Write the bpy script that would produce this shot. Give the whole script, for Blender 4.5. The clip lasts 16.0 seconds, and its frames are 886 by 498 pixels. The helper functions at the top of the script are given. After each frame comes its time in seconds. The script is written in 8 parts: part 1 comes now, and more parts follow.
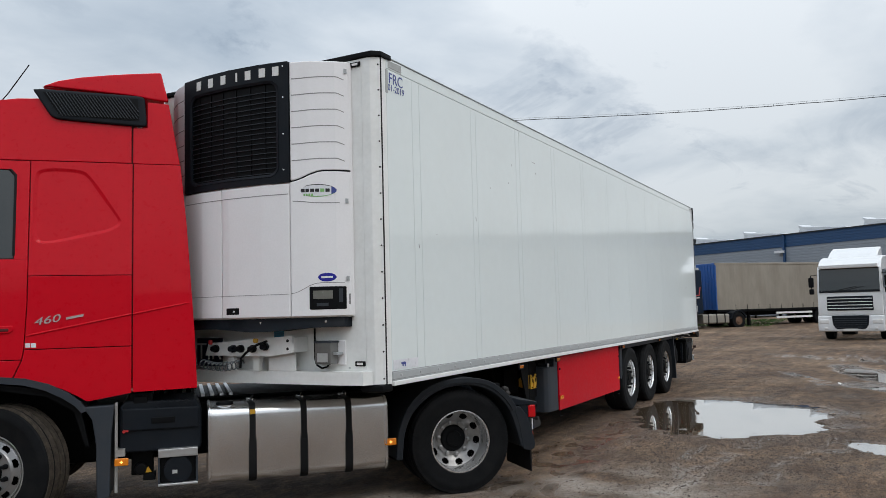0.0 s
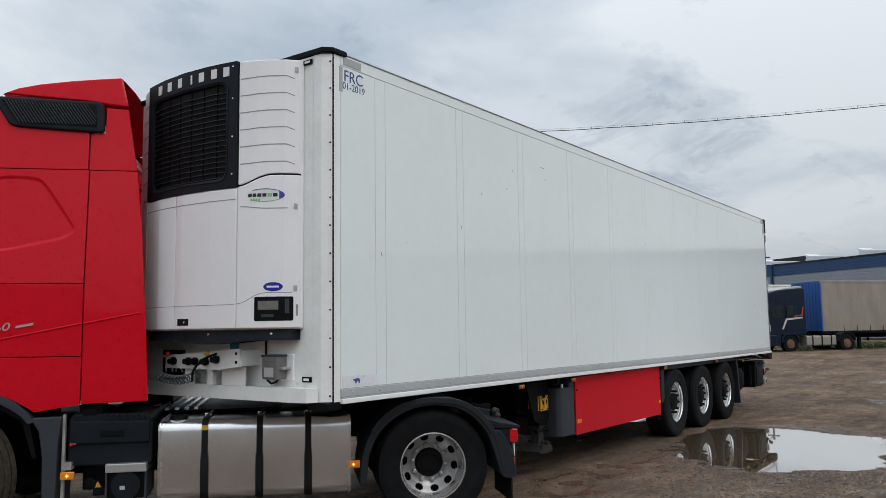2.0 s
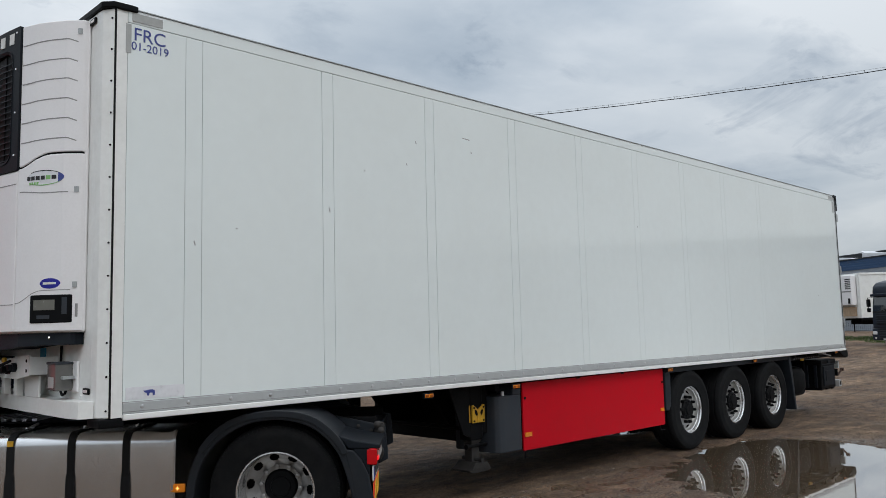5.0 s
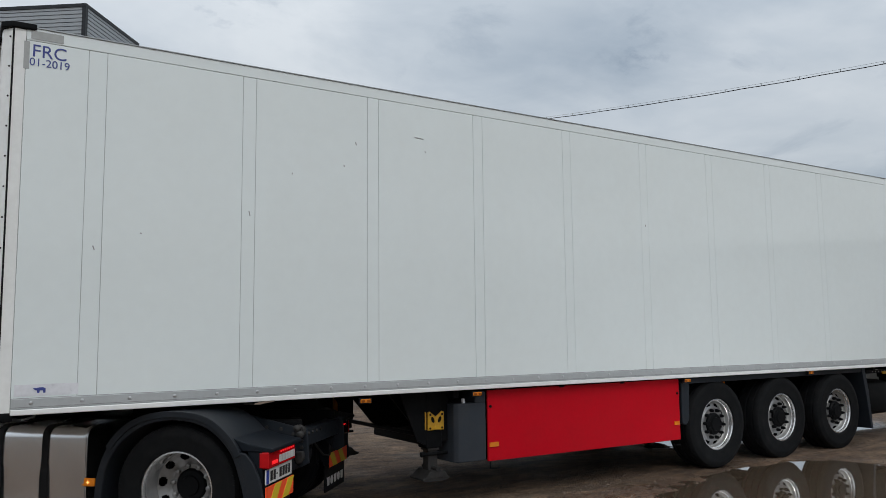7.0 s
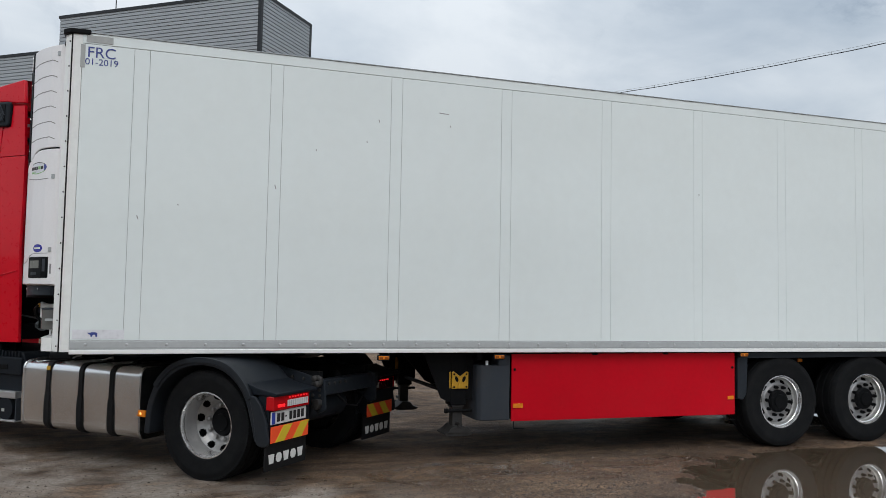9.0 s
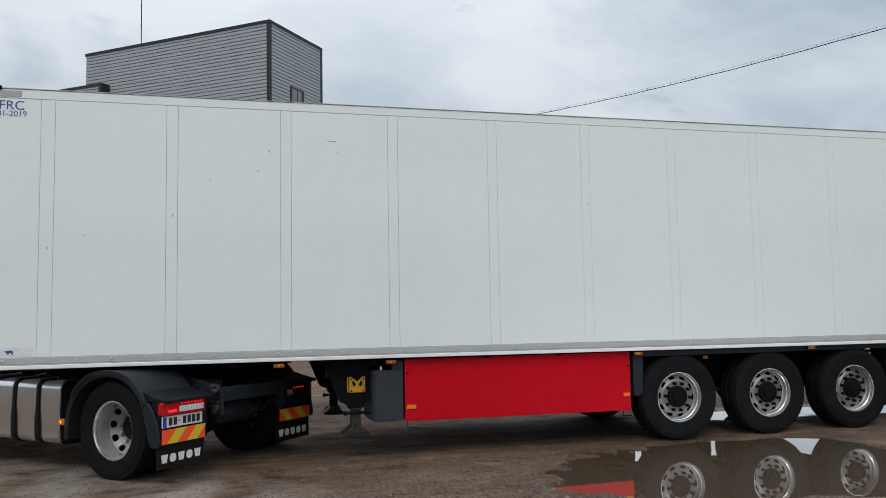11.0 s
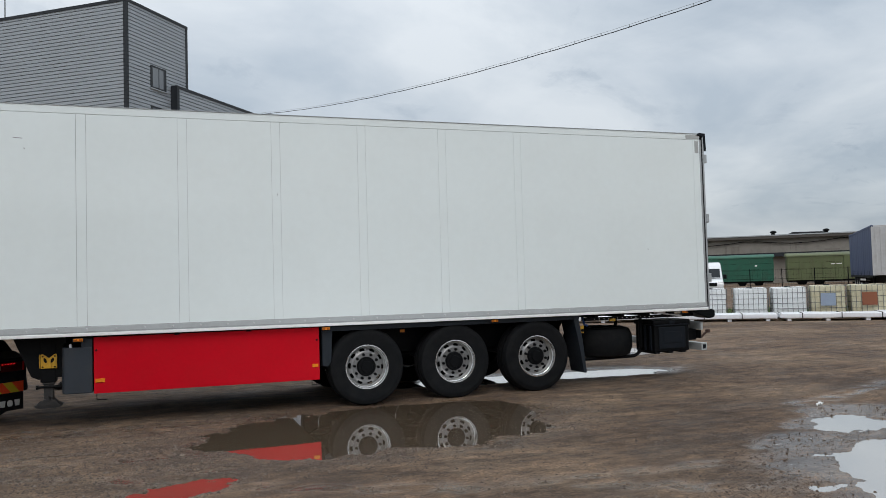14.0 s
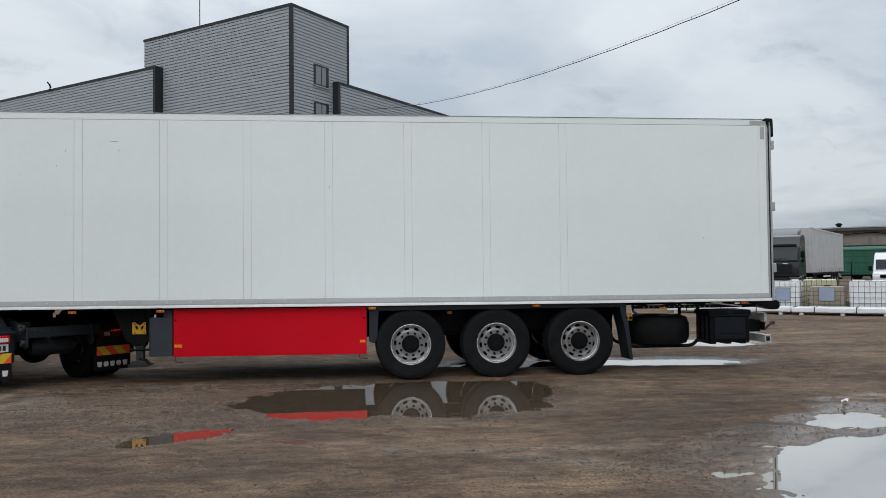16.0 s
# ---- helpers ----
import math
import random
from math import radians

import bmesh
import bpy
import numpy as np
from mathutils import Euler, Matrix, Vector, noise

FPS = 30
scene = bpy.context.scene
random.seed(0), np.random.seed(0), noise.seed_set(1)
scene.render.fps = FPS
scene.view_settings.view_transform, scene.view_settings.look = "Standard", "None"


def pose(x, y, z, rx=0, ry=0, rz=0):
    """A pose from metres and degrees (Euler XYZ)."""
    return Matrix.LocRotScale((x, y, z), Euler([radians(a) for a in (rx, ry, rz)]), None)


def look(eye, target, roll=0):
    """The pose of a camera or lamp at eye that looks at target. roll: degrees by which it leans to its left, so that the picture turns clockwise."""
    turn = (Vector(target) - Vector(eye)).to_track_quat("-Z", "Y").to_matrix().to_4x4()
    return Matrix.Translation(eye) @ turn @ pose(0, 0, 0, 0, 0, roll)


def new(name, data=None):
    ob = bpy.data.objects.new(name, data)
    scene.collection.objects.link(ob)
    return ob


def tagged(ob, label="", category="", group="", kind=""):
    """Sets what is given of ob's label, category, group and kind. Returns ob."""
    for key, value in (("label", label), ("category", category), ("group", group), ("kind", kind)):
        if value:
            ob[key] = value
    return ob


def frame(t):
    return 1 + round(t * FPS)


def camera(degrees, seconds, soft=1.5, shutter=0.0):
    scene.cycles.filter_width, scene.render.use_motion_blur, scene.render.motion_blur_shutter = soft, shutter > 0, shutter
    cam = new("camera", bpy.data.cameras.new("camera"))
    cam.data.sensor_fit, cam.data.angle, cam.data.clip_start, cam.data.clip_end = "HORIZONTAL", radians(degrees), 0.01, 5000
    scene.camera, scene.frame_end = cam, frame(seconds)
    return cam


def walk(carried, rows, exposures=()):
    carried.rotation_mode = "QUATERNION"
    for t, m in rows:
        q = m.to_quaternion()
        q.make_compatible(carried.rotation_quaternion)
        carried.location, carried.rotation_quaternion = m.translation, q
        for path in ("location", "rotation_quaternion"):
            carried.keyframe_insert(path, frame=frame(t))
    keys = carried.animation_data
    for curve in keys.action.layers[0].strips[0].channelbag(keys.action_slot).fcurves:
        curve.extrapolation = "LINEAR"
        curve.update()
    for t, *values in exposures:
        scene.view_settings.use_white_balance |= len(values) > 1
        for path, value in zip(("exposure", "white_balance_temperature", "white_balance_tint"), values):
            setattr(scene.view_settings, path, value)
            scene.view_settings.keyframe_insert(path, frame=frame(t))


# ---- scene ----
cam = camera(58.4, 16.0, soft=0.2)
PATH = [
    (0, (-5.757, -3.615, 1.768), (-4.001, -2.671, 1.919), -1.5),
    (0.5, (-5.491, -3.763, 1.757), (-3.742, -2.808, 1.924), -1.8),
    (1, (-5.234, -3.966, 1.749), (-3.525, -2.941, 1.91), -0.9),
    (1.5, (-4.942, -4.109, 1.72), (-3.297, -2.986, 1.902), -0.7),
    (2, (-4.656, -4.373, 1.711), (-3.042, -3.209, 1.911), -0.8),
    (2.5, (-4.307, -4.629, 1.718), (-2.734, -3.408, 1.904), -0.3),
    (3, (-3.912, -4.796, 1.691), (-2.385, -3.517, 1.878), -0.1),
    (3.5, (-3.502, -4.955, 1.696), (-1.984, -3.666, 1.891), -1.0),
    (4, (-3.096, -5.082, 1.707), (-1.613, -3.753, 1.889), -1.4),
    (4.5, (-2.645, -5.161, 1.696), (-1.212, -3.778, 1.889), -1.7),
    (5, (-2.223, -5.345, 1.696), (-0.826, -3.927, 1.893), -1.4),
    (7.5, (-0.166, -6.759, 1.696), (0.734, -4.981, 1.871), -0.9),
    (8, (0.137, -7.065, 1.701), (0.854, -5.203, 1.837), -0.6),
    (8.5, (0.469, -7.327, 1.689), (1.146, -5.448, 1.808), 0.7),
    (11, (2.306, -8.789, 1.66), (2.825, -6.863, 1.811), -1.0),
    (11.5, (2.7, -9.129, 1.656), (3.205, -7.2, 1.816), -0.9),
    (12, (3.067, -9.483, 1.672), (3.534, -7.544, 1.817), 0.1),
    (12.5, (3.549, -9.8, 1.646), (4.106, -7.884, 1.769), 0.2),
    (13, (4.019, -10.134, 1.639), (4.718, -8.262, 1.723), -0.6),
    (13.5, (4.484, -10.417, 1.624), (5.206, -8.553, 1.687), -0.9),
    (14, (4.954, -10.706, 1.662), (5.636, -8.828, 1.746), -1.6),
    (14.5, (5.389, -11.056, 1.668), (5.998, -9.152, 1.734), -1.0),
    (15, (5.915, -11.337, 1.649), (6.433, -9.407, 1.726), -0.8),
    (15.5, (6.424, -11.637, 1.636), (6.799, -9.675, 1.719), -0.4),
    (16, (6.936, -11.923, 1.62), (7.146, -9.934, 1.676), -0.6),
]
walk(cam, [(t, look(eye, target, roll)) for t, eye, target, roll in PATH],
     exposures=((0, -0.03), (0.5, -0.07), (2, -0.11), (3, -0.12), (4, -0.11), (5, -0.18), (7.5, -0.27), (8.0, -0.10), (8.5, -0.06), (11, -0.09), (11.5, -0.13), (12, -0.15), (12.5, -0.17), (13, -0.14), (14.5, -0.07), (15.5, -0.13), (16, -0.09)))

# ---- light ----
world = bpy.data.worlds.new("overcast_sky")
scene.world = world
world.use_nodes = True
wn, wl = world.node_tree.nodes, world.node_tree.links
wn.clear()


def wnode(kind, **props):
    n = wn.new(kind)
    for k, v in props.items():
        n.inputs[k].default_value = v
    return n


SUN_UP, SUN_TURN = radians(48), radians(200)
sky = wn.new("ShaderNodeTexSky")
sky.sky_type, sky.sun_disc = "NISHITA", False
sky.sun_elevation, sky.sun_rotation, sky.air_density, sky.dust_density = SUN_UP, SUN_TURN, 1.0, 3.0
coord = wn.new("ShaderNodeTexCoord")
sep = wn.new("ShaderNodeSeparateXYZ")
wl.new(coord.outputs["Generated"], sep.inputs[0])
# a flat cloud deck: directions projected on a plane overhead
zc = wn.new("ShaderNodeMath"); zc.operation = "MAXIMUM"; zc.inputs[1].default_value = 0.0
wl.new(sep.outputs["Z"], zc.inputs[0])
za = wn.new("ShaderNodeMath"); za.operation = "ADD"; za.inputs[1].default_value = 0.22
wl.new(zc.outputs[0], za.inputs[0])
deck = wn.new("ShaderNodeVectorMath"); deck.operation = "DIVIDE"
comb = wn.new("ShaderNodeCombineXYZ")
for a in range(3):
    wl.new(za.outputs[0], comb.inputs[a])
wl.new(coord.outputs["Generated"], deck.inputs[0]); wl.new(comb.outputs[0], deck.inputs[1])
n1 = wnode("ShaderNodeTexNoise", Scale=1.15, Detail=6.0, Roughness=0.52, Distortion=0.35)
n2 = wnode("ShaderNodeTexNoise", Scale=2.3, Detail=7.0, Roughness=0.6, Distortion=0.5)
wl.new(deck.outputs[0], n1.inputs["Vector"]); wl.new(deck.outputs[0], n2.inputs["Vector"])
r1 = wn.new("ShaderNodeValToRGB")
r1.color_ramp.elements[0].position, r1.color_ramp.elements[0].color = 0.36, (0.64, 0.69, 0.745, 1)
r1.color_ramp.elements[1].position, r1.color_ramp.elements[1].color = 0.60, (1.0, 1.0, 1.0, 1)
wl.new(n1.outputs["Fac"], r1.inputs[0])
r2 = wn.new("ShaderNodeValToRGB")
r2.color_ramp.elements[0].position, r2.color_ramp.elements[0].color = 0.32, (0.66, 0.70, 0.75, 1)
r2.color_ramp.elements[1].position, r2.color_ramp.elements[1].color = 0.46, (1.0, 1.0, 1.0, 1)
wl.new(n2.outputs["Fac"], r2.inputs[0])
clouds = wn.new("ShaderNodeMix"); clouds.data_type, clouds.blend_type = "RGBA", "MULTIPLY"
wl.new(r1.outputs[0], clouds.inputs["A"]); wl.new(r2.outputs[0], clouds.inputs["B"])
# one heavy cloud over the hall, and ragged wisps below it
off = wnode("ShaderNodeVectorMath"); off.operation = "SUBTRACT"; off.inputs[1].default_value = (1.00, 1.24, 0.0)
flat = wnode("ShaderNodeVectorMath"); flat.operation = "MULTIPLY"; flat.inputs[1].default_value = (1, 1, 0)
far_off = wnode("ShaderNodeVectorMath"); far_off.operation = "LENGTH"
wl.new(deck.outputs[0], off.inputs[0]); wl.new(off.outputs[0], flat.inputs[0]); wl.new(flat.outputs[0], far_off.inputs[0])
ragged = wnode("ShaderNodeMath"); ragged.operation = "MULTIPLY_ADD"; ragged.inputs[1].default_value = 0.9
wl.new(n2.outputs["Fac"], ragged.inputs[0]); wl.new(far_off.outputs["Value"], ragged.inputs[2])
heavy = wn.new("ShaderNodeValToRGB")
heavy.color_ramp.elements[0].position, heavy.color_ramp.elements[0].color = 0.62, (0.76, 0.79, 0.82, 1)
heavy.color_ramp.elements[1].position, heavy.color_ramp.elements[1].color = 1.0, (1.0, 1.0, 1.0, 1)
wl.new(ragged.outputs[0], heavy.inputs[0])
n3 = wnode("ShaderNodeTexNoise", Scale=2.1, Detail=8.0, Roughness=0.62, Distortion=0.8)
wl.new(deck.outputs[0], n3.inputs["Vector"])
wisps = wn.new("ShaderNodeValToRGB")
wisps.color_ramp.elements[0].position, wisps.color_ramp.elements[0].color = 0.33, (0.80, 0.82, 0.85, 1)
wisps.color_ramp.elements[1].position, wisps.color_ramp.elements[1].color = 0.40, (1.0, 1.0, 1.0, 1)
wl.new(n3.outputs["Fac"], wisps.inputs[0])
low_cloud = wn.new("ShaderNodeMix"); low_cloud.data_type, low_cloud.blend_type = "RGBA", "MULTIPLY"
low_cloud.inputs["Factor"].default_value = 1.0
wl.new(heavy.outputs[0], low_cloud.inputs["A"]); wl.new(wisps.outputs[0], low_cloud.inputs["B"])
# the clouds even out in the haze low over the horizon
haze = wn.new("ShaderNodeMapRange")
haze.inputs["From Min"].default_value, haze.inputs["From Max"].default_value = 0.05, 0.45
haze.inputs["To Min"].default_value, haze.inputs["To Max"].default_value = 0.30, 1.0
wl.new(zc.outputs[0], haze.inputs["Value"])
wl.new(haze.outputs[0], clouds.inputs["Factor"])
# overcast luminance grows from the horizon to the zenith
lum = wn.new("ShaderNodeMapRange")
lum.inputs["To Min"].default_value, lum.inputs["To Max"].default_value = 0.775, 2.12
zp = wn.new("ShaderNodeMath"); zp.operation = "POWER"; zp.inputs[1].default_value = 1.5
wl.new(zc.outputs[0], zp.inputs[0]); wl.new(zp.outputs[0], lum.inputs["Value"])
veil = wn.new("ShaderNodeMix"); veil.data_type, veil.blend_type = "RGBA", "MULTIPLY"
veil.inputs["Factor"].default_value = 1.0
dull = wn.new("ShaderNodeMix"); dull.data_type, dull.blend_type = "RGBA", "MULTIPLY"
dull.inputs["Factor"].default_value = 1.0
wl.new(clouds.outputs["Result"], dull.inputs["A"]); wl.new(low_cloud.outputs["Result"], dull.inputs["B"])
wl.new(dull.outputs["Result"], veil.inputs["A"]); wl.new(lum.outputs[0], veil.inputs["B"])
tint = wn.new("ShaderNodeMix"); tint.data_type, tint.blend_type = "RGBA", "MULTIPLY"
tint.inputs["Factor"].default_value = 1.0
tint.inputs["B"].default_value = (0.93, 0.985, 1.03, 1)
wl.new(veil.outputs["Result"], tint.inputs["A"])
bg_sky, bg_cloud = wnode("ShaderNodeBackground", Strength=0.02), wnode("ShaderNodeBackground", Strength=0.82)
wl.new(sky.outputs[0], bg_sky.inputs[0]); wl.new(tint.outputs["Result"], bg_cloud.inputs[0])
both = wn.new("ShaderNodeAddShader"); out = wn.new("ShaderNodeOutputWorld")
wl.new(bg_sky.outputs[0], both.inputs[0]); wl.new(bg_cloud.outputs[0], both.inputs[1]); wl.new(both.outputs[0], out.inputs[0])

sun_data = bpy.data.lights.new("sun", "SUN")
sun_data.energy, sun_data.angle, sun_data.color = 0.7, radians(25), (1.0, 0.97, 0.93)
sun = new("sun", sun_data)
sun.matrix_world = look((0, 0, 40), (0 - 30 * math.sin(SUN_TURN), 0 - 30 * math.cos(SUN_TURN), 40 - 30 * math.tan(SUN_UP)))


# ---- materials ----
def material(name, base, rough=0.5, metal=0.0, vary=0.12, size=0.6, grain=25.0, bump=0.0, dirt=None, dirt_amount=0.35, coat=0.0, spec=0.5, stretch=(1, 1, 1), rvary=0.12, wave=0.0):
    """A painted, worn surface: base colour with stains at two sizes, grain in the gloss, fine relief."""
    m = bpy.data.materials.new(name)
    m.use_nodes = True
    nd, ln = m.node_tree.nodes, m.node_tree.links
    p = nd["Principled BSDF"]
    p.inputs["Metallic"].default_value = metal
    p.inputs["Specular IOR Level"].default_value = spec
    p.inputs["Coat Weight"].default_value = coat
    p.inputs["Coat Roughness"].default_value = 0.04
    tc, mp = nd.new("ShaderNodeTexCoord"), nd.new("ShaderNodeMapping")
    mp.inputs["Scale"].default_value = stretch
    ln.new(tc.outputs["Object"], mp.inputs[0])
    big, small = nd.new("ShaderNodeTexNoise"), nd.new("ShaderNodeTexNoise")
    big.inputs["Scale"].default_value, big.inputs["Detail"].default_value = 1.0 / size, 5.0
    small.inputs["Scale"].default_value, small.inputs["Detail"].default_value = grain, 3.0
    for n in (big, small):
        ln.new(mp.outputs[0], n.inputs["Vector"])
    hsv = nd.new("ShaderNodeHueSaturation")
    hsv.inputs["Color"].default_value = (*base, 1)
    add = nd.new("ShaderNodeMath"); add.operation = "ADD"
    ln.new(big.outputs["Fac"], add.inputs[0]); ln.new(small.outputs["Fac"], add.inputs[1])
    rng = nd.new("ShaderNodeMapRange")
    rng.inputs["From Min"].default_value, rng.inputs["From Max"].default_value = 0.6, 1.4
    rng.inputs["To Min"].default_value, rng.inputs["To Max"].default_value = 1 - vary, 1 + vary
    ln.new(add.outputs[0], rng.inputs[0]); ln.new(rng.outputs[0], hsv.inputs["Value"])
    colour = hsv.outputs[0]
    if dirt:
        stain, ramp, mix = nd.new("ShaderNodeTexNoise"), nd.new("ShaderNodeMapRange"), nd.new("ShaderNodeMix")
        stain.inputs["Scale"].default_value, stain.inputs["Detail"].default_value, stain.inputs["Roughness"].default_value = 1.7 / size, 9.0, 0.68
        ln.new(mp.outputs[0], stain.inputs["Vector"])
        ramp.inputs["From Min"].default_value, ramp.inputs["From Max"].default_value = 0.42, 0.75
        ramp.inputs["To Max"].default_value = dirt_amount
        ln.new(stain.outputs["Fac"], ramp.inputs[0])
        mix.data_type = "RGBA"; mix.inputs["B"].default_value = (*dirt, 1)
        ln.new(ramp.outputs[0], mix.inputs["Factor"]); ln.new(colour, mix.inputs["A"])
        colour = mix.outputs["Result"]
    ln.new(colour, p.inputs["Base Color"])
    rr = nd.new("ShaderNodeMapRange")
    rr.inputs["From Min"].default_value, rr.inputs["From Max"].default_value = 0.3, 0.7
    rr.inputs["To Min"].default_value, rr.inputs["To Max"].default_value = max(0.02, rough * (1 - rvary)), min(1, rough * (1 + rvary))
    ln.new(small.outputs["Fac"], rr.inputs[0]); ln.new(rr.outputs[0], p.inputs["Roughness"])
    last = None
    if bump:
        b = nd.new("ShaderNodeBump"); b.inputs["Strength"].default_value = 0.6; b.inputs["Distance"].default_value = bump
        ln.new(small.outputs["Fac"], b.inputs["Height"]); last = b
    if wave:
        b = nd.new("ShaderNodeBump"); b.inputs["Strength"].default_value = 1.0; b.inputs["Distance"].default_value = wave
        ln.new(big.outputs["Fac"], b.inputs["Height"])
        if last:
            ln.new(last.outputs[0], b.inputs["Normal"])
        last = b
    if last:
        ln.new(last.outputs[0], p.inputs["Normal"])
    return m


def glowing(name, base, strength):
    m = material(name, base, 0.3)
    p = m.node_tree.nodes["Principled BSDF"]
    p.inputs["Emission Color"].default_value = (*base, 1)
    p.inputs["Emission Strength"].default_value = strength
    return m


MUD = (0.085, 0.066, 0.052)
WHITE_PANEL = material("white_gelcoat", (0.798, 0.856, 0.851), 0.05, vary=0.02, size=1.6, grain=9, dirt=(0.62, 0.62, 0.57), dirt_amount=0.10, spec=0.36, wave=0.0005)
WHITE_PAINT = material("white_paint", (0.86, 0.87, 0.85), 0.32, vary=0.05, size=0.5, dirt=(0.42, 0.38, 0.31), dirt_amount=0.16)
UNIT_WHITE = material("moulded_white_plastic", (0.85, 0.84, 0.85), 0.36, vary=0.03, size=0.7, dirt=(0.5, 0.47, 0.42), dirt_amount=0.08, bump=0.0004, grain=60)
# grey for thin lines: painted groove and crease shade, joints, scratches
UNIT_GROOVE = material("groove_shade_and_line_grey", (0.27, 0.265, 0.265), 0.6)
SEAM = material("joint_sealant_and_gap_shade", (0.42, 0.44, 0.44), 0.7)
ALU = material("brushed_aluminium", (0.62, 0.63, 0.64), 0.36, 0.85, vary=0.08, size=0.3, grain=40, stretch=(0.05, 1, 1), dirt=(0.35, 0.33, 0.30), dirt_amount=0.2)
RAIL_GREY = material("grey_rubbing_rail", (0.47, 0.49, 0.495), 0.45, 0.2, vary=0.08, size=0.3)
ALU_GREY = material("grey_anodised_rail", (0.40, 0.42, 0.43), 0.45, 0.35, vary=0.08, size=0.3)
STEEL = material("polished_tank_aluminium", (0.78, 0.785, 0.79), 0.26, 1.0, vary=0.05, size=0.45, grain=7, stretch=(1, 1, 0.5), rvary=0.05)
RIM = material("rim_aluminium", (0.78, 0.78, 0.78), 0.22, 0.80, vary=0.06, size=0.2, dirt=(0.35, 0.32, 0.28), dirt_amount=0.18)
RIM_GREY = material("silver_painted_rim", (0.42, 0.42, 0.41), 0.45, 0.5, vary=0.12, size=0.12, dirt=(0.16, 0.13, 0.10), dirt_amount=0.5)
CHROME = material("chrome", (0.8, 0.8, 0.8), 0.12, 1.0, vary=0.02)
RED = material("red_cab_paint", (0.58, 0.0015, 0.013), 0.30, vary=0.05, size=1.2, coat=0.22, spec=0.12, dirt=(0.40, 0.015, 0.02), dirt_amount=0.10, wave=0.0006)
RED_PANEL = material("red_sheet_metal", (0.53, 0.002, 0.012), 0.45, vary=0.06, size=0.5, dirt=(0.38, 0.02, 0.022), dirt_amount=0.15, spec=0.12)
# dark copy of the cab red: painted shade for panel gaps and handle
RED_GAP_SHADE = material("red_gap_shade", (0.075, 0.004, 0.005), 0.6)
SOOT_PLASTIC = material("black_grey_mudguard_plastic", (0.014, 0.0175, 0.0225), 0.5, vary=0.15, size=0.3, bump=0.0004, grain=180, dirt=(0.04, 0.033, 0.027), dirt_amount=0.2, spec=0.22)
GREY_PLASTIC = material("grey_moulded_plastic", (0.033, 0.040, 0.050), 0.5, vary=0.12, size=0.3, bump=0.0004, grain=180, dirt=MUD, dirt_amount=0.15, spec=0.25)
DARK_PLASTIC = material("dark_plastic", (0.0085, 0.0115, 0.016), 0.5, vary=0.2, size=0.25, bump=0.0004, grain=160, dirt=(0.03, 0.026, 0.022), dirt_amount=0.15, spec=0.14)
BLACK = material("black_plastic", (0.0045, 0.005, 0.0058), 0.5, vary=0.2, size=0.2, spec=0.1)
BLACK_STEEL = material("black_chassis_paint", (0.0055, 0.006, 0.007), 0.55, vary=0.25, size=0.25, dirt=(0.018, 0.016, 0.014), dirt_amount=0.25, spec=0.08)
FRAME_BLUE = material("dark_bluish_frame_paint", (0.015, 0.020, 0.027), 0.5, vary=0.2, size=0.3, dirt=(0.03, 0.025, 0.02), dirt_amount=0.22, spec=0.25)
TYRE = material("tyre_rubber", (0.0075, 0.0082, 0.0092), 0.66, vary=0.30, size=0.25, grain=60, bump=0.0010, dirt=(0.026, 0.024, 0.022), dirt_amount=0.30, spec=0.08)
RUBBER = material("rubber", (0.007, 0.007, 0.008), 0.6, vary=0.2, dirt=(0.025, 0.021, 0.018), dirt_amount=0.2, spec=0.2)
YELLOW = material("yellow_paint", (0.62, 0.34, 0.02), 0.45, vary=0.12, size=0.1, dirt=(0.12, 0.08, 0.03), dirt_amount=0.45)
ORANGE = material("amber_lens", (0.76, 0.225, 0.012), 0.25, vary=0.1, coat=0.3)
AMBER_DEEP = material("deep_amber_lens", (0.30, 0.075, 0.006), 0.2, coat=0.3)
RED_LENS = material("red_lens", (0.50, 0.006, 0.010), 0.18, coat=0.15, spec=0.3)
# dirty, darker copy of the red lens: shade under the trailer painted in
RED_SHADED = material("dirty_shaded_red_lens", (0.075, 0.004, 0.006), 0.25, coat=0.3, dirt=(0.03, 0.02, 0.016), dirt_amount=0.4)
RED_LIT = glowing("lit_red_lens", (0.9, 0.015, 0.02), 0.9)
CLEAR_LENS = material("clear_lens", (0.74, 0.73, 0.72), 0.1, coat=1.0)
BOARD_RED = material("fluorescent_red_board", (0.98, 0.095, 0.025), 0.4, vary=0.05)
BOARD_YELLOW = material("reflective_yellow_board", (0.70, 0.50, 0.03), 0.4, vary=0.05)
PLATE_WHITE = material("plate_white", (0.68, 0.68, 0.66), 0.4)
PLATE_BLUE = material("plate_blue", (0.03, 0.06, 0.35), 0.4)
INK_BLUE = material("blue_film", (0.045, 0.065, 0.27), 0.45)
INK_BLACK = material("black_print", (0.012, 0.012, 0.013), 0.5)
INK_WHITE = material("white_print", (0.72, 0.72, 0.70), 0.5)
INK_GREEN = material("green_print", (0.22, 0.48, 0.16), 0.5)
DECAL_GREY = material("grey_reflective_tape", (0.40, 0.41, 0.40), 0.4)
LABEL_PALE = material("pale_label_film", (0.72, 0.73, 0.76), 0.3)
PLASTIC_CLEAR = material("smoky_clear_plastic", (0.13, 0.13, 0.125), 0.12, coat=0.3)
GLASS_DARK = material("tinted_glass", (0.02, 0.026, 0.028), 0.05, vary=0.05, coat=0.6)
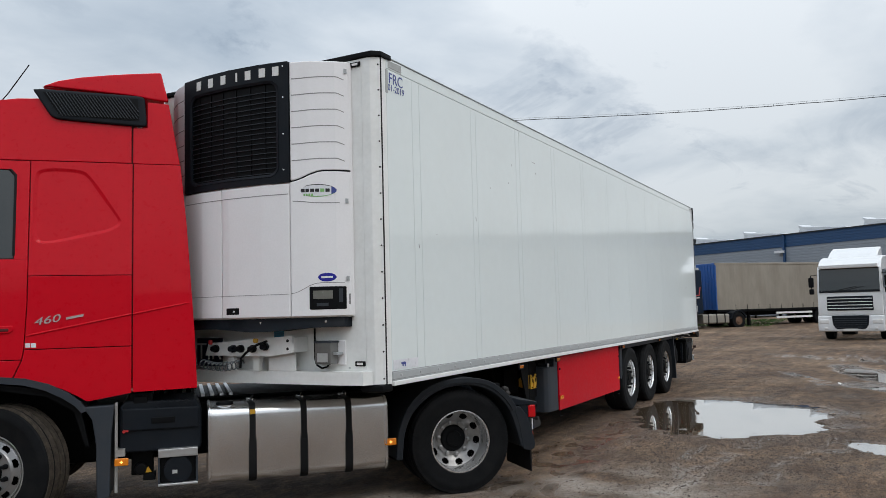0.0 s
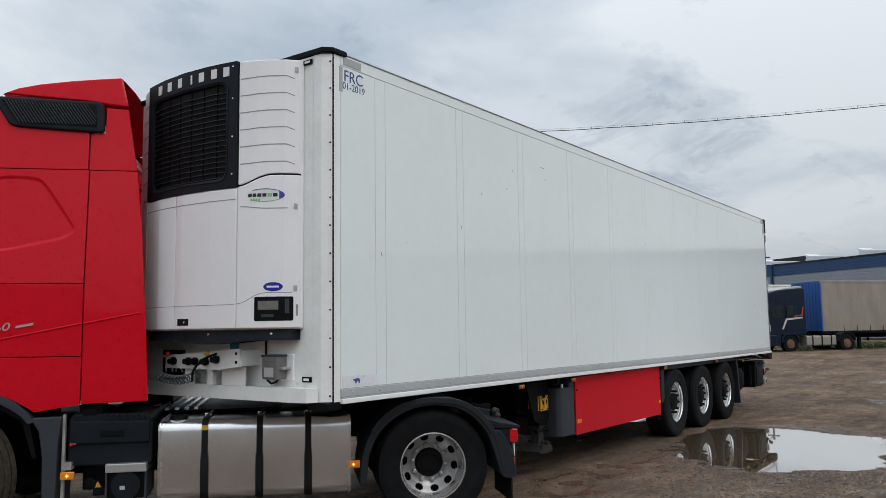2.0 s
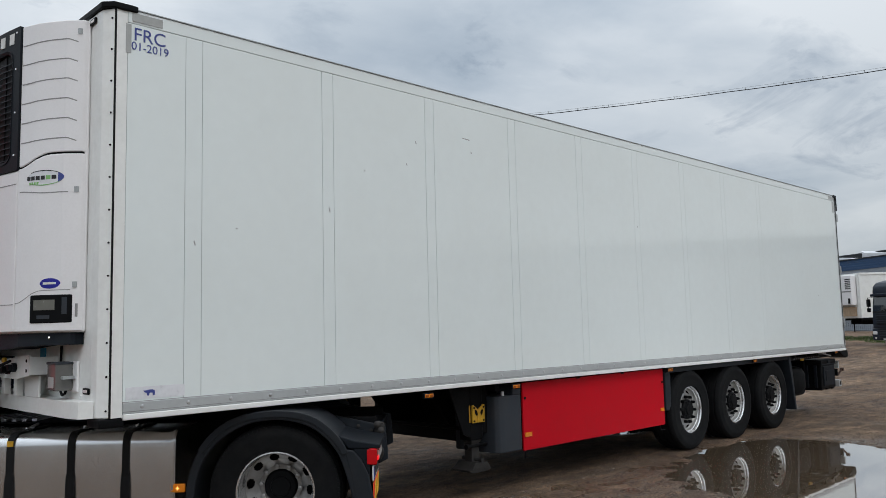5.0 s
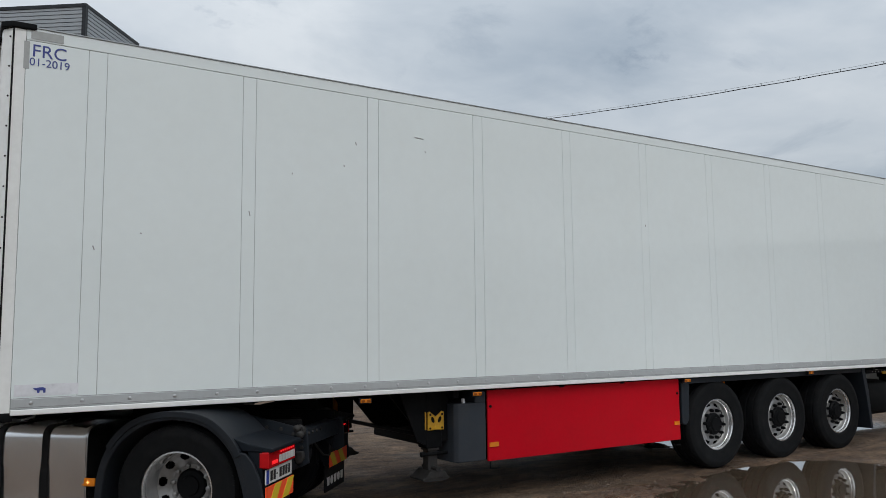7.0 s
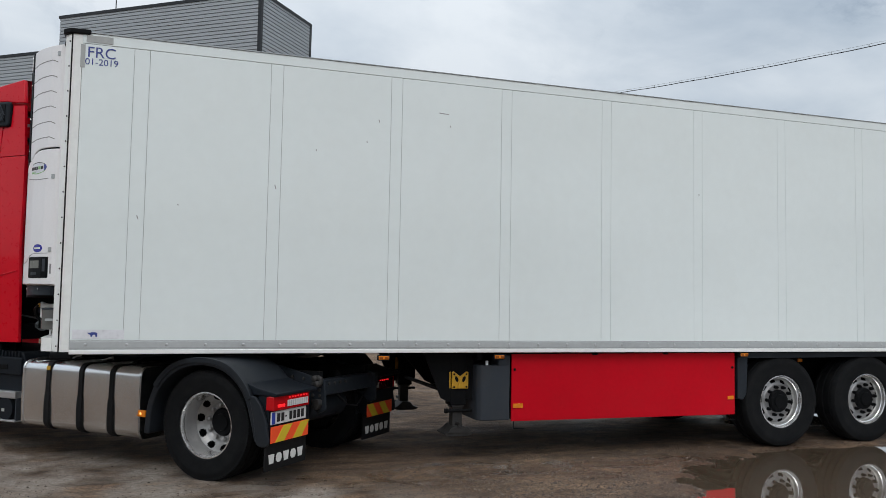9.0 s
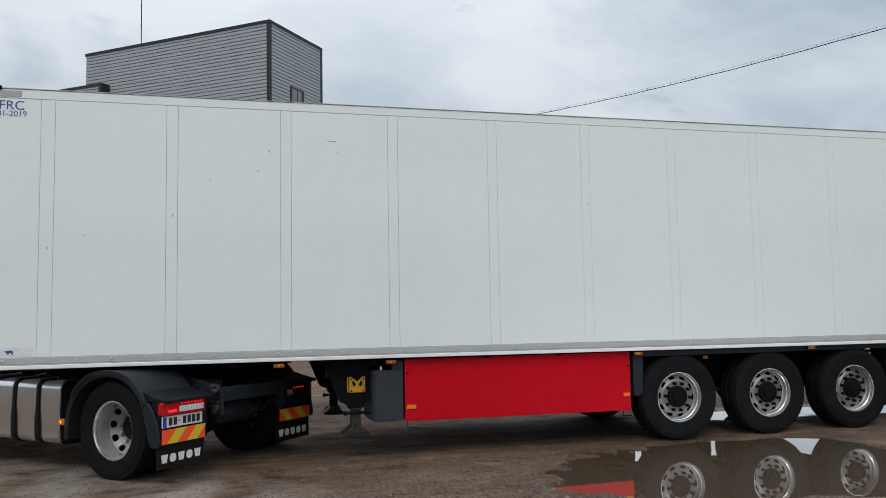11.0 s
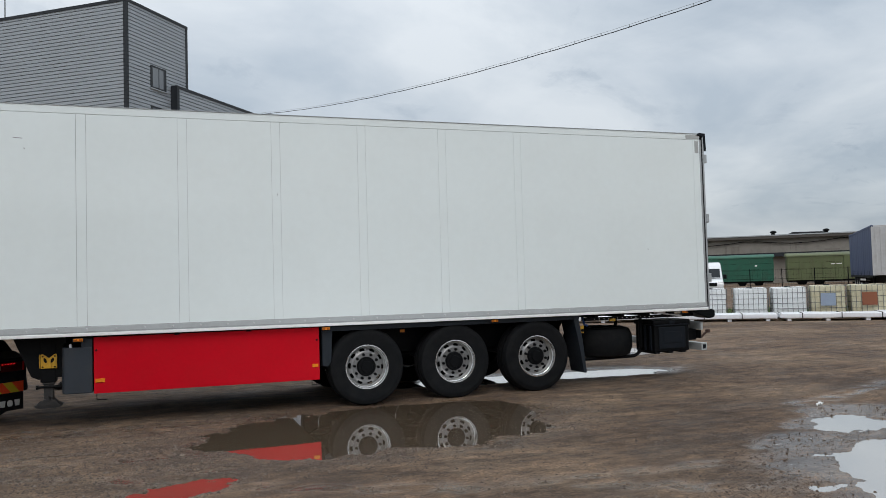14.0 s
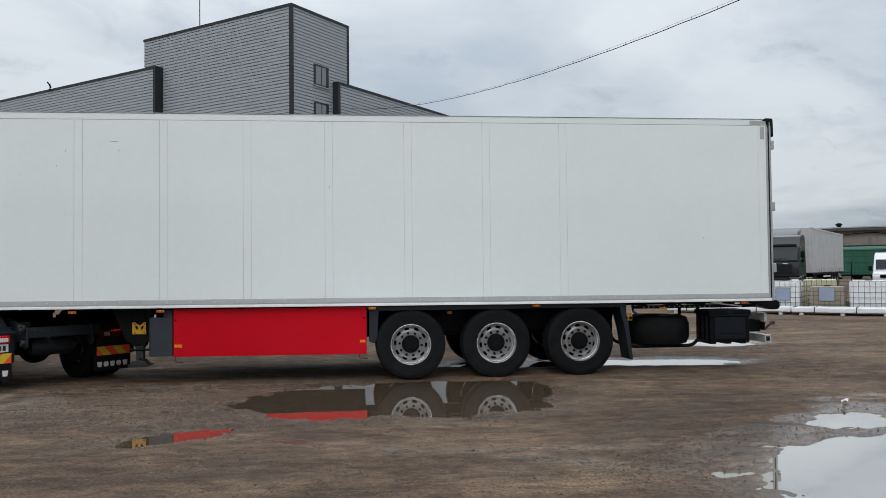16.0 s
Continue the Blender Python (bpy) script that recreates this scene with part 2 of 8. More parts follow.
SILVER_TEXT = material("silver_lettering", (0.55, 0.54, 0.52), 0.3, 0.6)
HOSE = material("grey_coiled_hose", (0.10, 0.12, 0.13), 0.4)


# ---- mesh tools ----
class Geo:
    """Gathers vertices and faces for one mesh."""

    def __init__(self):
        self.v, self.f, self.s = [], [], []

    def add(self, verts, faces, slot=0):
        n = len(self.v)
        self.v += [tuple(p) for p in verts]
        self.f += [tuple(i + n for i in f) for f in faces]
        self.s += [slot] * len(faces)
        return self

    def box(self, x0, x1, y0, y1, z0, z1, slot=0):
        return self.add([(x, y, z) for z in (z0, z1) for y in (y0, y1) for x in (x0, x1)],
                        [(0, 2, 3, 1), (4, 5, 7, 6), (0, 1, 5, 4), (2, 6, 7, 3), (0, 4, 6, 2), (1, 3, 7, 5)], slot)

    def prism(self, pts, axis, a, b, slot=0):
        """The outline pts (in the two other axes, in x, y, z order) drawn out along axis from a to b."""
        n = len(pts)
        put = {"x": lambda p, c: (c, p[0], p[1]), "y": lambda p, c: (p[0], c, p[1]), "z": lambda p, c: (p[0], p[1], c)}[axis]
        area = sum(pts[i][0] * pts[(i + 1) % n][1] - pts[(i + 1) % n][0] * pts[i][1] for i in range(n))
        pts = list(pts) if (area > 0) != (axis == "y") else list(reversed(pts))
        if b < a:
            a, b = b, a
        faces = [tuple(range(n))[::-1], tuple(range(n, 2 * n))] + [(i, (i + 1) % n, n + (i + 1) % n, n + i) for i in range(n)]
        return self.add([put(p, a) for p in pts] + [put(p, b) for p in pts], faces, slot)

    def lathe(self, profile, centre=(0, 0, 0), axis="y", seg=32, slot=0, skip=None, closed=False):
        """profile: (radius, place along the axis) rows, turned round the axis."""
        n = len(profile)
        put = {"y": lambda r, h, c, s: (r * c, h, r * s), "z": lambda r, h, c, s: (r * c, r * s, h), "x": lambda r, h, c, s: (h, r * c, r * s)}[axis]
        verts = []
        for i in range(seg):
            c, s = math.cos(2 * math.pi * i / seg), math.sin(2 * math.pi * i / seg)
            verts += [tuple(q + o for q, o in zip(put(r, h, c, s), centre)) for r, h in profile]
        rows = n if closed else n - 1
        faces = [(i * n + j, ((i + 1) % seg) * n + j, ((i + 1) % seg) * n + (j + 1) % n, i * n + (j + 1) % n)
                 for i in range(seg) for j in range(rows) if not (skip and skip(i, j))]
        return self.add(verts, faces, slot)

    def cyl(self, centre, axis, r, a, b, seg=20, slot=0):
        n = len(self.v)
        return self.lathe([(0.0005, a), (r, a), (r, b), (0.0005, b)], centre, axis, seg, slot)

    def tube(self, pts, r, seg=8, slot=0, closed=False):
        pts = [Vector(p) for p in pts]
        verts, faces = [], []
        m = len(pts)
        for i, p in enumerate(pts):
            d = (pts[min(i + 1, m - 1)] - pts[max(i - 1, 0)]).normalized()
            side = d.cross(Vector((0, 0, 1)) if abs(d.z) < 0.9 else Vector((1, 0, 0))).normalized()
            up = side.cross(d)
            for k in range(seg):
                a = 2 * math.pi * k / seg
                verts.append(p + r * (math.cos(a) * side + math.sin(a) * up))
        for i in range(m - 1):
            for k in range(seg):
                faces.append((i * seg + k, i * seg + (k + 1) % seg, (i + 1) * seg + (k + 1) % seg, (i + 1) * seg + k))
        faces += [tuple(range(seg))[::-1], tuple(range((m - 1) * seg, m * seg))]
        return self.add(verts, faces, slot)

    def bent(self, fn):
        self.v = [tuple(fn(Vector(p))) for p in self.v]
        return self

    def split(self, axis, places):
        """Cuts every face at these places along an axis, so that the mesh can be bent."""
        bm = bmesh.new()
        vs = [bm.verts.new(p) for p in self.v]
        for f, s in zip(self.f, self.s):
            try:
                bm.faces.new([vs[i] for i in f]).material_index = s
            except ValueError:
                pass
        no = Vector([1.0 if a == axis else 0.0 for a in "xyz"])
        for c in places:
            bmesh.ops.bisect_plane(bm, geom=bm.verts[:] + bm.edges[:] + bm.faces[:], dist=1e-5, plane_co=no * c, plane_no=no)
        bm.verts.index_update()
        self.v = [tuple(v.co) for v in bm.verts]
        self.f, self.s = [tuple(v.index for v in f.verts) for f in bm.faces], [f.material_index for f in bm.faces]
        bm.free()
        return self

    def mesh(self, name, mats, bevel=0.0, smooth=35.0, segs=2, weld=False):
        me = bpy.data.meshes.new(name)
        me.from_pydata(self.v, [], self.f)
        me.polygons.foreach_set("material_index", self.s)
        for m in mats if isinstance(mats, (list, tuple)) else [mats]:
            me.materials.append(m)
        if bevel or weld:
            bm = bmesh.new(); bm.from_mesh(me)
            if weld:
                bmesh.ops.remove_doubles(bm, verts=bm.verts, dist=1e-4)
            if bevel:
                edges = [e for e in bm.edges if len(e.link_faces) == 2 and e.calc_face_angle(0) > radians(28)]
                bmesh.ops.bevel(bm, geom=edges, offset=bevel, segments=segs, profile=0.5, affect="EDGES", clamp_overlap=True)
            bm.to_mesh(me); bm.free()
        me.update()
        if smooth:
            me.shade_smooth()
            if bevel:
                # flat faces stay flat beside their rounded edges: normals weighted by area
                no = np.zeros((len(me.vertices), 3))
                for p in me.polygons:
                    w = np.array(p.normal) * p.area
                    for i in p.vertices:
                        no[i] += w
                me.normals_split_custom_set_from_vertices((no / np.maximum(np.linalg.norm(no, axis=1, keepdims=True), 1e-12)).tolist())
            else:
                me.set_sharp_from_angle(angle=radians(smooth))
        return me


def thing(name, m, label, category, group="", kind=""):
    ob = new(name)
    ob.empty_display_size = 0.2
    ob.matrix_world = m
    return tagged(ob, label, category, group, kind)


def part(name, geo, mats, parent, label="", bevel=0.0, smooth=35.0, at=None, weld=False, segs=2):
    ob = new(name, geo.mesh(name, mats, bevel, smooth, segs, weld) if isinstance(geo, Geo) else geo)
    ob.parent = parent
    if at is not None:
        ob.matrix_basis = at
    return tagged(ob, label)


def solo(name, geo, mats, label, category, group="", kind="", bevel=0.0, smooth=35.0, at=None):
    ob = new(name, geo.mesh(name, mats, bevel, smooth) if isinstance(geo, Geo) else geo)
    if at is not None:
        ob.matrix_world = at
    return tagged(ob, label, category, group, kind)


def lettering(text, height, depth, mat):
    """A mesh of built-in-font text, standing in the xz plane, its middle at the origin, read from -y."""
    cu = bpy.data.curves.new("lettering", "FONT")
    cu.body, cu.size, cu.extrude, cu.align_x, cu.align_y = text, height / 0.72, depth, "CENTER", "CENTER"
    ob = bpy.data.objects.new("lettering", cu)
    me = bpy.data.meshes.new_from_object(ob)
    bpy.data.objects.remove(ob)
    me.transform(pose(0, 0, 0, 90, 0, 0))
    me.materials.clear()
    me.materials.append(mat)
    return me


# ---- ground ----
def smooth(a, b, v):
    v = min(1, max(0, (v - a) / (b - a)))
    return v * v * (3 - 2 * v)


# puddles: middle x, y, half-length, half-width, turn, depth
PUDDLES = [(7.50, -1.55, 1.74, 1.26, 0.12, 0.10), (8.9, -0.75, 0.72, 0.58, -0.4, 0.07), (5.02, -3.68, 0.52, 0.26, 0.50, 0.055), (11.85, -5.72, 1.48, 0.92, 0.22, 0.075, 1), (12.15, -3.87, 0.50, 0.36, 0.40, 0.055, 1),
           (12.35, 1.70, 1.08, 0.52, -0.12, 0.06), (14.75, 5.0, 0.9, 0.75, 0.2, 0.05), (10.2, 1.9, 1.6, 0.5, 0.0, 0.05), (15.0, -3.6, 2.2, 0.35, 0.25, 0.035, 1), (13.9, -5.2, 0.9, 0.4, 0.4, 0.04, 1),
           (12.7, -3.35, 0.50, 0.28, 0.15, 0.0, 1), (11.0, -4.40, 0.40, 0.22, 0.2, 0.0, 1), (13.3, -4.3, 0.5, 0.3, 0.3, 0.0, 1)]
WATER = -0.030
# wet wheel tracks, the first also painting the trailer's shade: from x, y to x, y, half-width
TRACKS_AND_SHADE = [(1.6, -0.45, 6.6, -0.35, 0.75), (2.6, -1.75, 4.6, -1.62, 0.13), (1.9, -1.75, 5.4, -2.30, 0.22), (2.6, -2.55, 5.6, -3.0, 0.16), (3.4, 0.15, 5.0, -0.05, 0.20), (4.2, -2.9, 7.2, -4.6, 0.25), (7.2, -4.6, 12.0, -5.2, 0.22), (12.6, -2.7, 15.6, -1.7, 0.30), (19.5, -3.4, 22.0, -1.2, 0.7), (8.2, -4.9, 10.4, -6.4, 0.25), (16.0, -5.0, 22.0, -3.0, 0.5)]


def basin(x, y):
    """How far the ground drops into the puddles, and how wet it is there."""
    drop, wet = 0.0, 0.0
    n = 0.26 * noise.noise((x * 1.3, y * 1.3, 4.0)) + 0.16 * noise.noise((x * 4.1, y * 4.1, 9.0)) + 0.07 * noise.noise((x * 11, y * 11, 2.0))
    for px, py, a, b, turn, depth, *halo in PUDDLES:
        c, s = math.cos(turn), math.sin(turn)
        u, v = (c * (x - px) + s * (y - py)) / a, (-s * (x - px) + c * (y - py)) / b
        if abs(u) > 2.6 or abs(v) > 2.9:
            continue
        r = math.hypot(u, v) + n
        if a < 0.7:
            r += 0.35 * noise.noise((x * 4.3, y * 4.3, 1.5)) + 0.25 * noise.noise((x * 12, y * 12, 5.5))
        drop = max(drop, (depth + 0.012) * smooth(1.42, 0.55, r) + 0.010 * smooth(1.9, 1.2, r))
        wet = max(wet, smooth(1.75, 0.95, r))
        if halo and r < 2.0:
            drop = max(drop, smooth(2.0, 1.4, r) * (0.016 + 0.016 * noise.noise((x * 3.3, y * 7.0, 7.0)) + 0.016 * noise.noise((x * 12, y * 15, 3.0))))
            wet = max(wet, smooth(2.0, 1.3, r))
    return drop, wet


def rise(x, y):
    """Lifts the ground far off so that distant things fit the camera's view."""
    d = math.hypot(x - 4, y + 4)
    return 0.28 * smooth(24, 52, d)


def height(x, y):
    far = max(0.0, 1 - max(0, math.hypot(x - 6, y + 4) - 14) / 30)
    z = 0.012 * noise.noise((x * 0.35, y * 0.35, 1.0)) + 0.009 * noise.noise((x * 1.1, y * 1.1, 3.0)) * far
    rut = noise.noise((x * 0.25 + 0.15 * y, y * 2.2, 6.0)) * 0.008 + noise.noise((x * 3.2, y * 4.4, 5.0)) * 0.006
    z += rut * far
    drop, wet = basin(x, y)
    near_wheel = max(smooth(1.0, 0.3, abs(y - 0.2)) * smooth(6.6, 7.2, x) * smooth(11.3, 10.7, x), smooth(1.3, 0.6, math.hypot(x - 1.2, y)))
    z = z * (1 - 0.5 * near_wheel)
    for x0, y0, x1, y1, w in TRACKS_AND_SHADE:
        dx, dy = x1 - x0, y1 - y0
        k = min(1, max(0, ((x - x0) * dx + (y - y0) * dy) / (dx * dx + dy * dy)))
        d = math.hypot(x - x0 - k * dx, y - y0 - k * dy + 0.06 * math.sin(2.3 * k + x))
        if d < w:
            s = smooth(w, 0.3 * w, d) * max(0.0, min(1.0, 0.55 + 1.4 * noise.noise((x * 3.1, y * 6.0, 4.0))))
            wet = max(wet, s)
            z -= 0.008 * s
    return z - drop + rise(x, y), wet


def steps(lo, hi, fine, reach):
    inner = list(np.arange(lo, hi + 1e-6, fine))
    left, right = [], []
    c, d = lo, fine
    while c > -reach:
        d *= 1.22; c -= d; left.append(c)
    c, d = hi, fine
    while c < reach:
        d *= 1.22; c += d; right.append(c)
    return left[::-1] + inner + right


GX, GY = steps(-3.0, 16.0, 0.055, 2400), steps(-9.0, 3.0, 0.055, 2400)
verts, wet_and_shade, dusty = [], [], []


def dust_and_lift(x, y):
    """Dry trodden strip beside the tractor unit, painted paler against the tank's shade."""
    dx, dy = x - 1.985, y - 0.832
    u, v = 0.725 * dx - 0.688 * dy, 0.688 * dx + 0.725 * dy
    k = smooth(1.35, 0.4, abs(v + 1.65)) * smooth(5.0, 2.5, abs(u + 1.2))
    return k * max(0.0, min(1.0, 0.55 + 1.3 * noise.noise((x * 1.9, y * 1.9, 12.0)) + 0.5 * noise.noise((x * 6.0, y * 6.0, 2.0)))) if k > 0 else 0.0


for gy in GY:
    for gx in GX:
        z, w = height(gx, gy)
        verts.append((gx, gy, z)); wet_and_shade.append(w); dusty.append(dust_and_lift(gx, gy))
nx = len(GX)
faces = [(j * nx + i, j * nx + i + 1, (j + 1) * nx + i + 1, (j + 1) * nx + i) for j in range(len(GY) - 1) for i in range(nx - 1)]
me = bpy.data.meshes.new("ground")
me.from_pydata(verts, [], faces)
me.attributes.new("wet", "FLOAT", "POINT").data.foreach_set("value", wet_and_shade)
me.attributes.new("dust_and_lift", "FLOAT", "POINT").data.foreach_set("value", dusty)
me.shade_smooth()


def dirt_material():
    m = bpy.data.materials.new("wet_compacted_dirt")
    m.use_nodes = True
    nd, ln = m.node_tree.nodes, m.node_tree.links
    p = nd["Principled BSDF"]
    tc = nd.new("ShaderNodeTexCoord")

    def tex(scale, detail, rough=0.6, stretch=(1, 1, 1), turn=0.0):
        mp, n = nd.new("ShaderNodeMapping"), nd.new("ShaderNodeTexNoise")
        mp.inputs["Scale"].default_value, mp.inputs["Rotation"].default_value = stretch, (0, 0, radians(turn))
        n.inputs["Scale"].default_value, n.inputs["Detail"].default_value, n.inputs["Roughness"].default_value = scale, detail, rough
        ln.new(tc.outputs["Object"], mp.inputs[0]); ln.new(mp.outputs[0], n.inputs["Vector"])
        return n.outputs["Fac"]

    def ramp(fac, *stops):
        r = nd.new("ShaderNodeValToRGB")
        el = r.color_ramp.elements
        while len(el) < len(stops):
            el.new(0.5)
        for e, (pos, col) in zip(el, stops):
            e.position, e.color = pos, (*col, 1)
        ln.new(fac, r.inputs[0])
        return r.outputs[0]

    def blend(kind, fac, a, b):
        x = nd.new("ShaderNodeMix"); x.data_type, x.blend_type = "RGBA", kind
        if isinstance(fac, float):
            x.inputs["Factor"].default_value = fac
        else:
            ln.new(fac, x.inputs["Factor"])
        ln.new(a, x.inputs["A"]); ln.new(b, x.inputs["B"])
        return x.outputs["Result"]

    large = ramp(tex(0.32, 6), (0.28, (0.088, 0.054, 0.034)), (0.50, (0.168, 0.112, 0.074)), (0.70, (0.262, 0.186, 0.127)))
    tracks = ramp(tex(1.3, 5, 0.6, (0.32, 1.1, 1)), (0.34, (0.70, 0.69, 0.68)), (0.62, (1.14, 1.12, 1.08)))
    grit = ramp(tex(42, 7, 0.8), (0.37, (0.50, 0.49, 0.48)), (0.50, (0.97, 0.97, 0.97)), (0.64, (1.62, 1.58, 1.53)))
    clods = ramp(tex(5.5, 9, 0.72, (0.7, 1.25, 1)), (0.36, (0.56, 0.545, 0.53)), (0.50, (1.0, 1.0, 1.0)), (0.65, (1.45, 1.41, 1.36)))
    ridges = ramp(tex(2.6, 7, 0.7, (0.7, 1.25, 1)), (0.38, (0.66, 0.65, 0.64)), (0.52, (1.0, 1.0, 1.0)), (0.68, (1.30, 1.27, 1.22)))
    col = blend("MULTIPLY", 1.0, blend("MULTIPLY", 1.0, blend("MULTIPLY", 1.0, blend("MULTIPLY", 1.0, large, tracks), clods), ridges), grit)
    marks = ramp(tex(8.0, 5, 0.65, (0.35, 1.7, 1)), (0.30, (0.66, 0.65, 0.64)), (0.40, (1.0, 1.0, 1.0)))
    col = blend("MULTIPLY", 1.0, col, marks)
    lanes = ramp(tex(1.5, 4, 0.55, (0.10, 2.4, 1), -24), (0.36, (0.86, 0.85, 0.84)), (0.50, (1.0, 1.0, 1.0)), (0.64, (1.12, 1.11, 1.10)))
    col = blend("MULTIPLY", 1.0, col, lanes)
    stones = nd.new("ShaderNodeTexVoronoi"); stones.inputs["Scale"].default_value = 30
    ln.new(tc.outputs["Object"], stones.inputs["Vector"])
    pick = nd.new("ShaderNodeMath"); pick.operation = "LESS_THAN"; pick.inputs[1].default_value = 0.25
    ln.new(stones.outputs["Distance"], pick.inputs[0])
    few = nd.new("ShaderNodeMath"); few.operation = "GREATER_THAN"; few.inputs[1].default_value = 0.58
    ln.new(tex(3.0, 3), few.inputs[0])
    both_ = nd.new("ShaderNodeMath"); both_.operation = "MULTIPLY"
    ln.new(pick.outputs[0], both_.inputs[0]); ln.new(few.outputs[0], both_.inputs[1])
    half = nd.new("ShaderNodeMath"); half.operation = "MULTIPLY"; half.inputs[1].default_value = 0.5
    ln.new(both_.outputs[0], half.inputs[0])
    tone = ramp(stones.outputs["Color"], (0.0, (0.08, 0.066, 0.056)), (1.0, (0.46, 0.42, 0.38)))
    col = blend("MIX", half.outputs[0], col, tone)
    dusty_ = nd.new("ShaderNodeAttribute"); dusty_.attribute_name = "dust_and_lift"
    # dust colour raised to brighten ground that the tank shades
    pale = ramp(tex(20, 6, 0.7), (0.35, (0.27, 0.225, 0.185)), (0.65, (0.52, 0.455, 0.39)))
    dm = nd.new("ShaderNodeMath"); dm.operation = "MULTIPLY"; dm.inputs[1].default_value = 0.9
    ln.new(dusty_.outputs["Fac"], dm.inputs[0])
    col = blend("MIX", dm.outputs[0], col, pale)
    wet = nd.new("ShaderNodeAttribute"); wet.attribute_name = "wet"
    damp = tex(0.9, 6, 0.65)
    sum_ = nd.new("ShaderNodeMath"); sum_.operation = "MULTIPLY_ADD"; sum_.inputs[1].default_value = 1.0
    dr = nd.new("ShaderNodeMapRange"); dr.inputs["From Min"].default_value, dr.inputs["From Max"].default_value = 0.48, 0.72
    dr.inputs["To Max"].default_value = 0.45
    ln.new(damp, dr.inputs[0])
    ln.new(wet.outputs["Fac"], sum_.inputs[0]); ln.new(dr.outputs[0], sum_.inputs[2])
    soak = nd.new("ShaderNodeHueSaturation")
    vr = nd.new("ShaderNodeMapRange"); vr.inputs["To Min"].default_value, vr.inputs["To Max"].default_value = 1.0, 0.62
    ln.new(sum_.outputs[0], vr.inputs[0]); ln.new(vr.outputs[0], soak.inputs["Value"]); ln.new(col, soak.inputs["Color"])
    ln.new(soak.outputs[0], p.inputs["Base Color"])
    gl = nd.new("ShaderNodeMapRange"); gl.inputs["To Min"].default_value, gl.inputs["To Max"].default_value = 0.90, 0.16
    ln.new(sum_.outputs[0], gl.inputs[0]); ln.new(gl.outputs[0], p.inputs["Roughness"])
    b1, b2 = nd.new("ShaderNodeBump"), nd.new("ShaderNodeBump")
    b1.inputs["Distance"].default_value, b2.inputs["Distance"].default_value = 0.03, 0.05
    b1.inputs["Strength"].default_value, b2.inputs["Strength"].default_value = 1.0, 0.7
    ln.new(tex(48, 6, 0.75), b1.inputs["Height"]); ln.new(tex(7, 6, 0.65), b2.inputs["Height"])
    calm = nd.new("ShaderNodeMapRange"); calm.inputs["To Min"].default_value, calm.inputs["To Max"].default_value = 1.0, 0.09
    ln.new(wet.outputs["Fac"], calm.inputs[0]); ln.new(calm.outputs[0], b1.inputs["Strength"]); ln.new(calm.outputs[0], b2.inputs["Strength"])
    ln.new(b2.outputs[0], b1.inputs["Normal"]); ln.new(b1.outputs[0], p.inputs["Normal"])
    p.inputs["Specular IOR Level"].default_value = 0.42
    return m


DIRT = dirt_material()
me.materials.append(DIRT)
tagged(new("ground", me), "rutted brown wet dirt yard with gravel", "ground", kind="structure")


def water_material(name, base):
    m = bpy.data.materials.new(name)
    m.use_nodes = True
    nd, ln = m.node_tree.nodes, m.node_tree.links
    p = nd["Principled BSDF"]
    p.inputs["Base Color"].default_value = (*base, 1)
    p.inputs["Roughness"].default_value = 0.015
    p.inputs["IOR"].default_value = 3.2
    p.inputs["Coat Weight"].default_value, p.inputs["Coat IOR"].default_value, p.inputs["Coat Roughness"].default_value = 1.0, 3.6, 0.015
    p.inputs["Specular IOR Level"].default_value = 0.5
    tc, n, b = nd.new("ShaderNodeTexCoord"), nd.new("ShaderNodeTexNoise"), nd.new("ShaderNodeBump")
    n.inputs["Scale"].default_value, n.inputs["Detail"].default_value = 5.0, 2.0
    b.inputs["Distance"].default_value, b.inputs["Strength"].default_value = 0.0006, 0.5
    ln.new(tc.outputs["Object"], n.inputs["Vector"]); ln.new(n.outputs["Fac"], b.inputs["Height"]); ln.new(b.outputs[0], p.inputs["Normal"]); ln.new(b.outputs[0], p.inputs["Coat Normal"])
    return m


MUDDY = water_material("muddy_water", (0.135, 0.098, 0.066))
# paler copy: the sky's reflection is partly put into its base colour
PALE_SKY_WATER = water_material("pale_sky_water", (0.20, 0.168, 0.128))
for k, (px, py, a, b, turn, depth, *halo) in enumerate(PUDDLES):
    if halo:
        continue
    wide = 1.5
    g = Geo()
    ring = [(wide * a * math.cos(i * math.pi / 20), wide * b * math.sin(i * math.pi / 20)) for i in range(40)]
    g.add([(x, y, 0) for x, y in ring], [tuple(range(40))])
    solo("water", g, MUDDY, "still muddy brown rain puddle mirroring the sky", "puddle", "rain puddles", "structure", smooth=0,
         at=pose(px, py, WATER + rise(px, py) - 0.0009 * k, 0, 0, math.degrees(turn)) if depth >= 0.035 else pose(px, py, -0.0215 - 0.0009 * (k % 5) + rise(px, py), 0, 0, math.degrees(turn)))
# one thin sheet of water lies in the hollows of the far group
sheet = [(5.2 * math.cos(i * math.pi / 24), 2.7 * math.sin(i * math.pi / 24)) for i in range(48)]
solo("water", Geo().add([(x, y, 0) for x, y in sheet], [tuple(range(48))]), PALE_SKY_WATER, "shallow patchy rain puddle mirroring the sky", "puddle", "rain puddles", "structure", smooth=0, at=pose(12.9, -4.5, -0.0270, 0, 0, 8))


# ---- wheels ----
RIM_DISC = material("polished_rim_barrel", (0.62, 0.62, 0.62), 0.24, 0.70, vary=0.08, size=0.15, dirt=(0.25, 0.23, 0.21), dirt_amount=0.25)

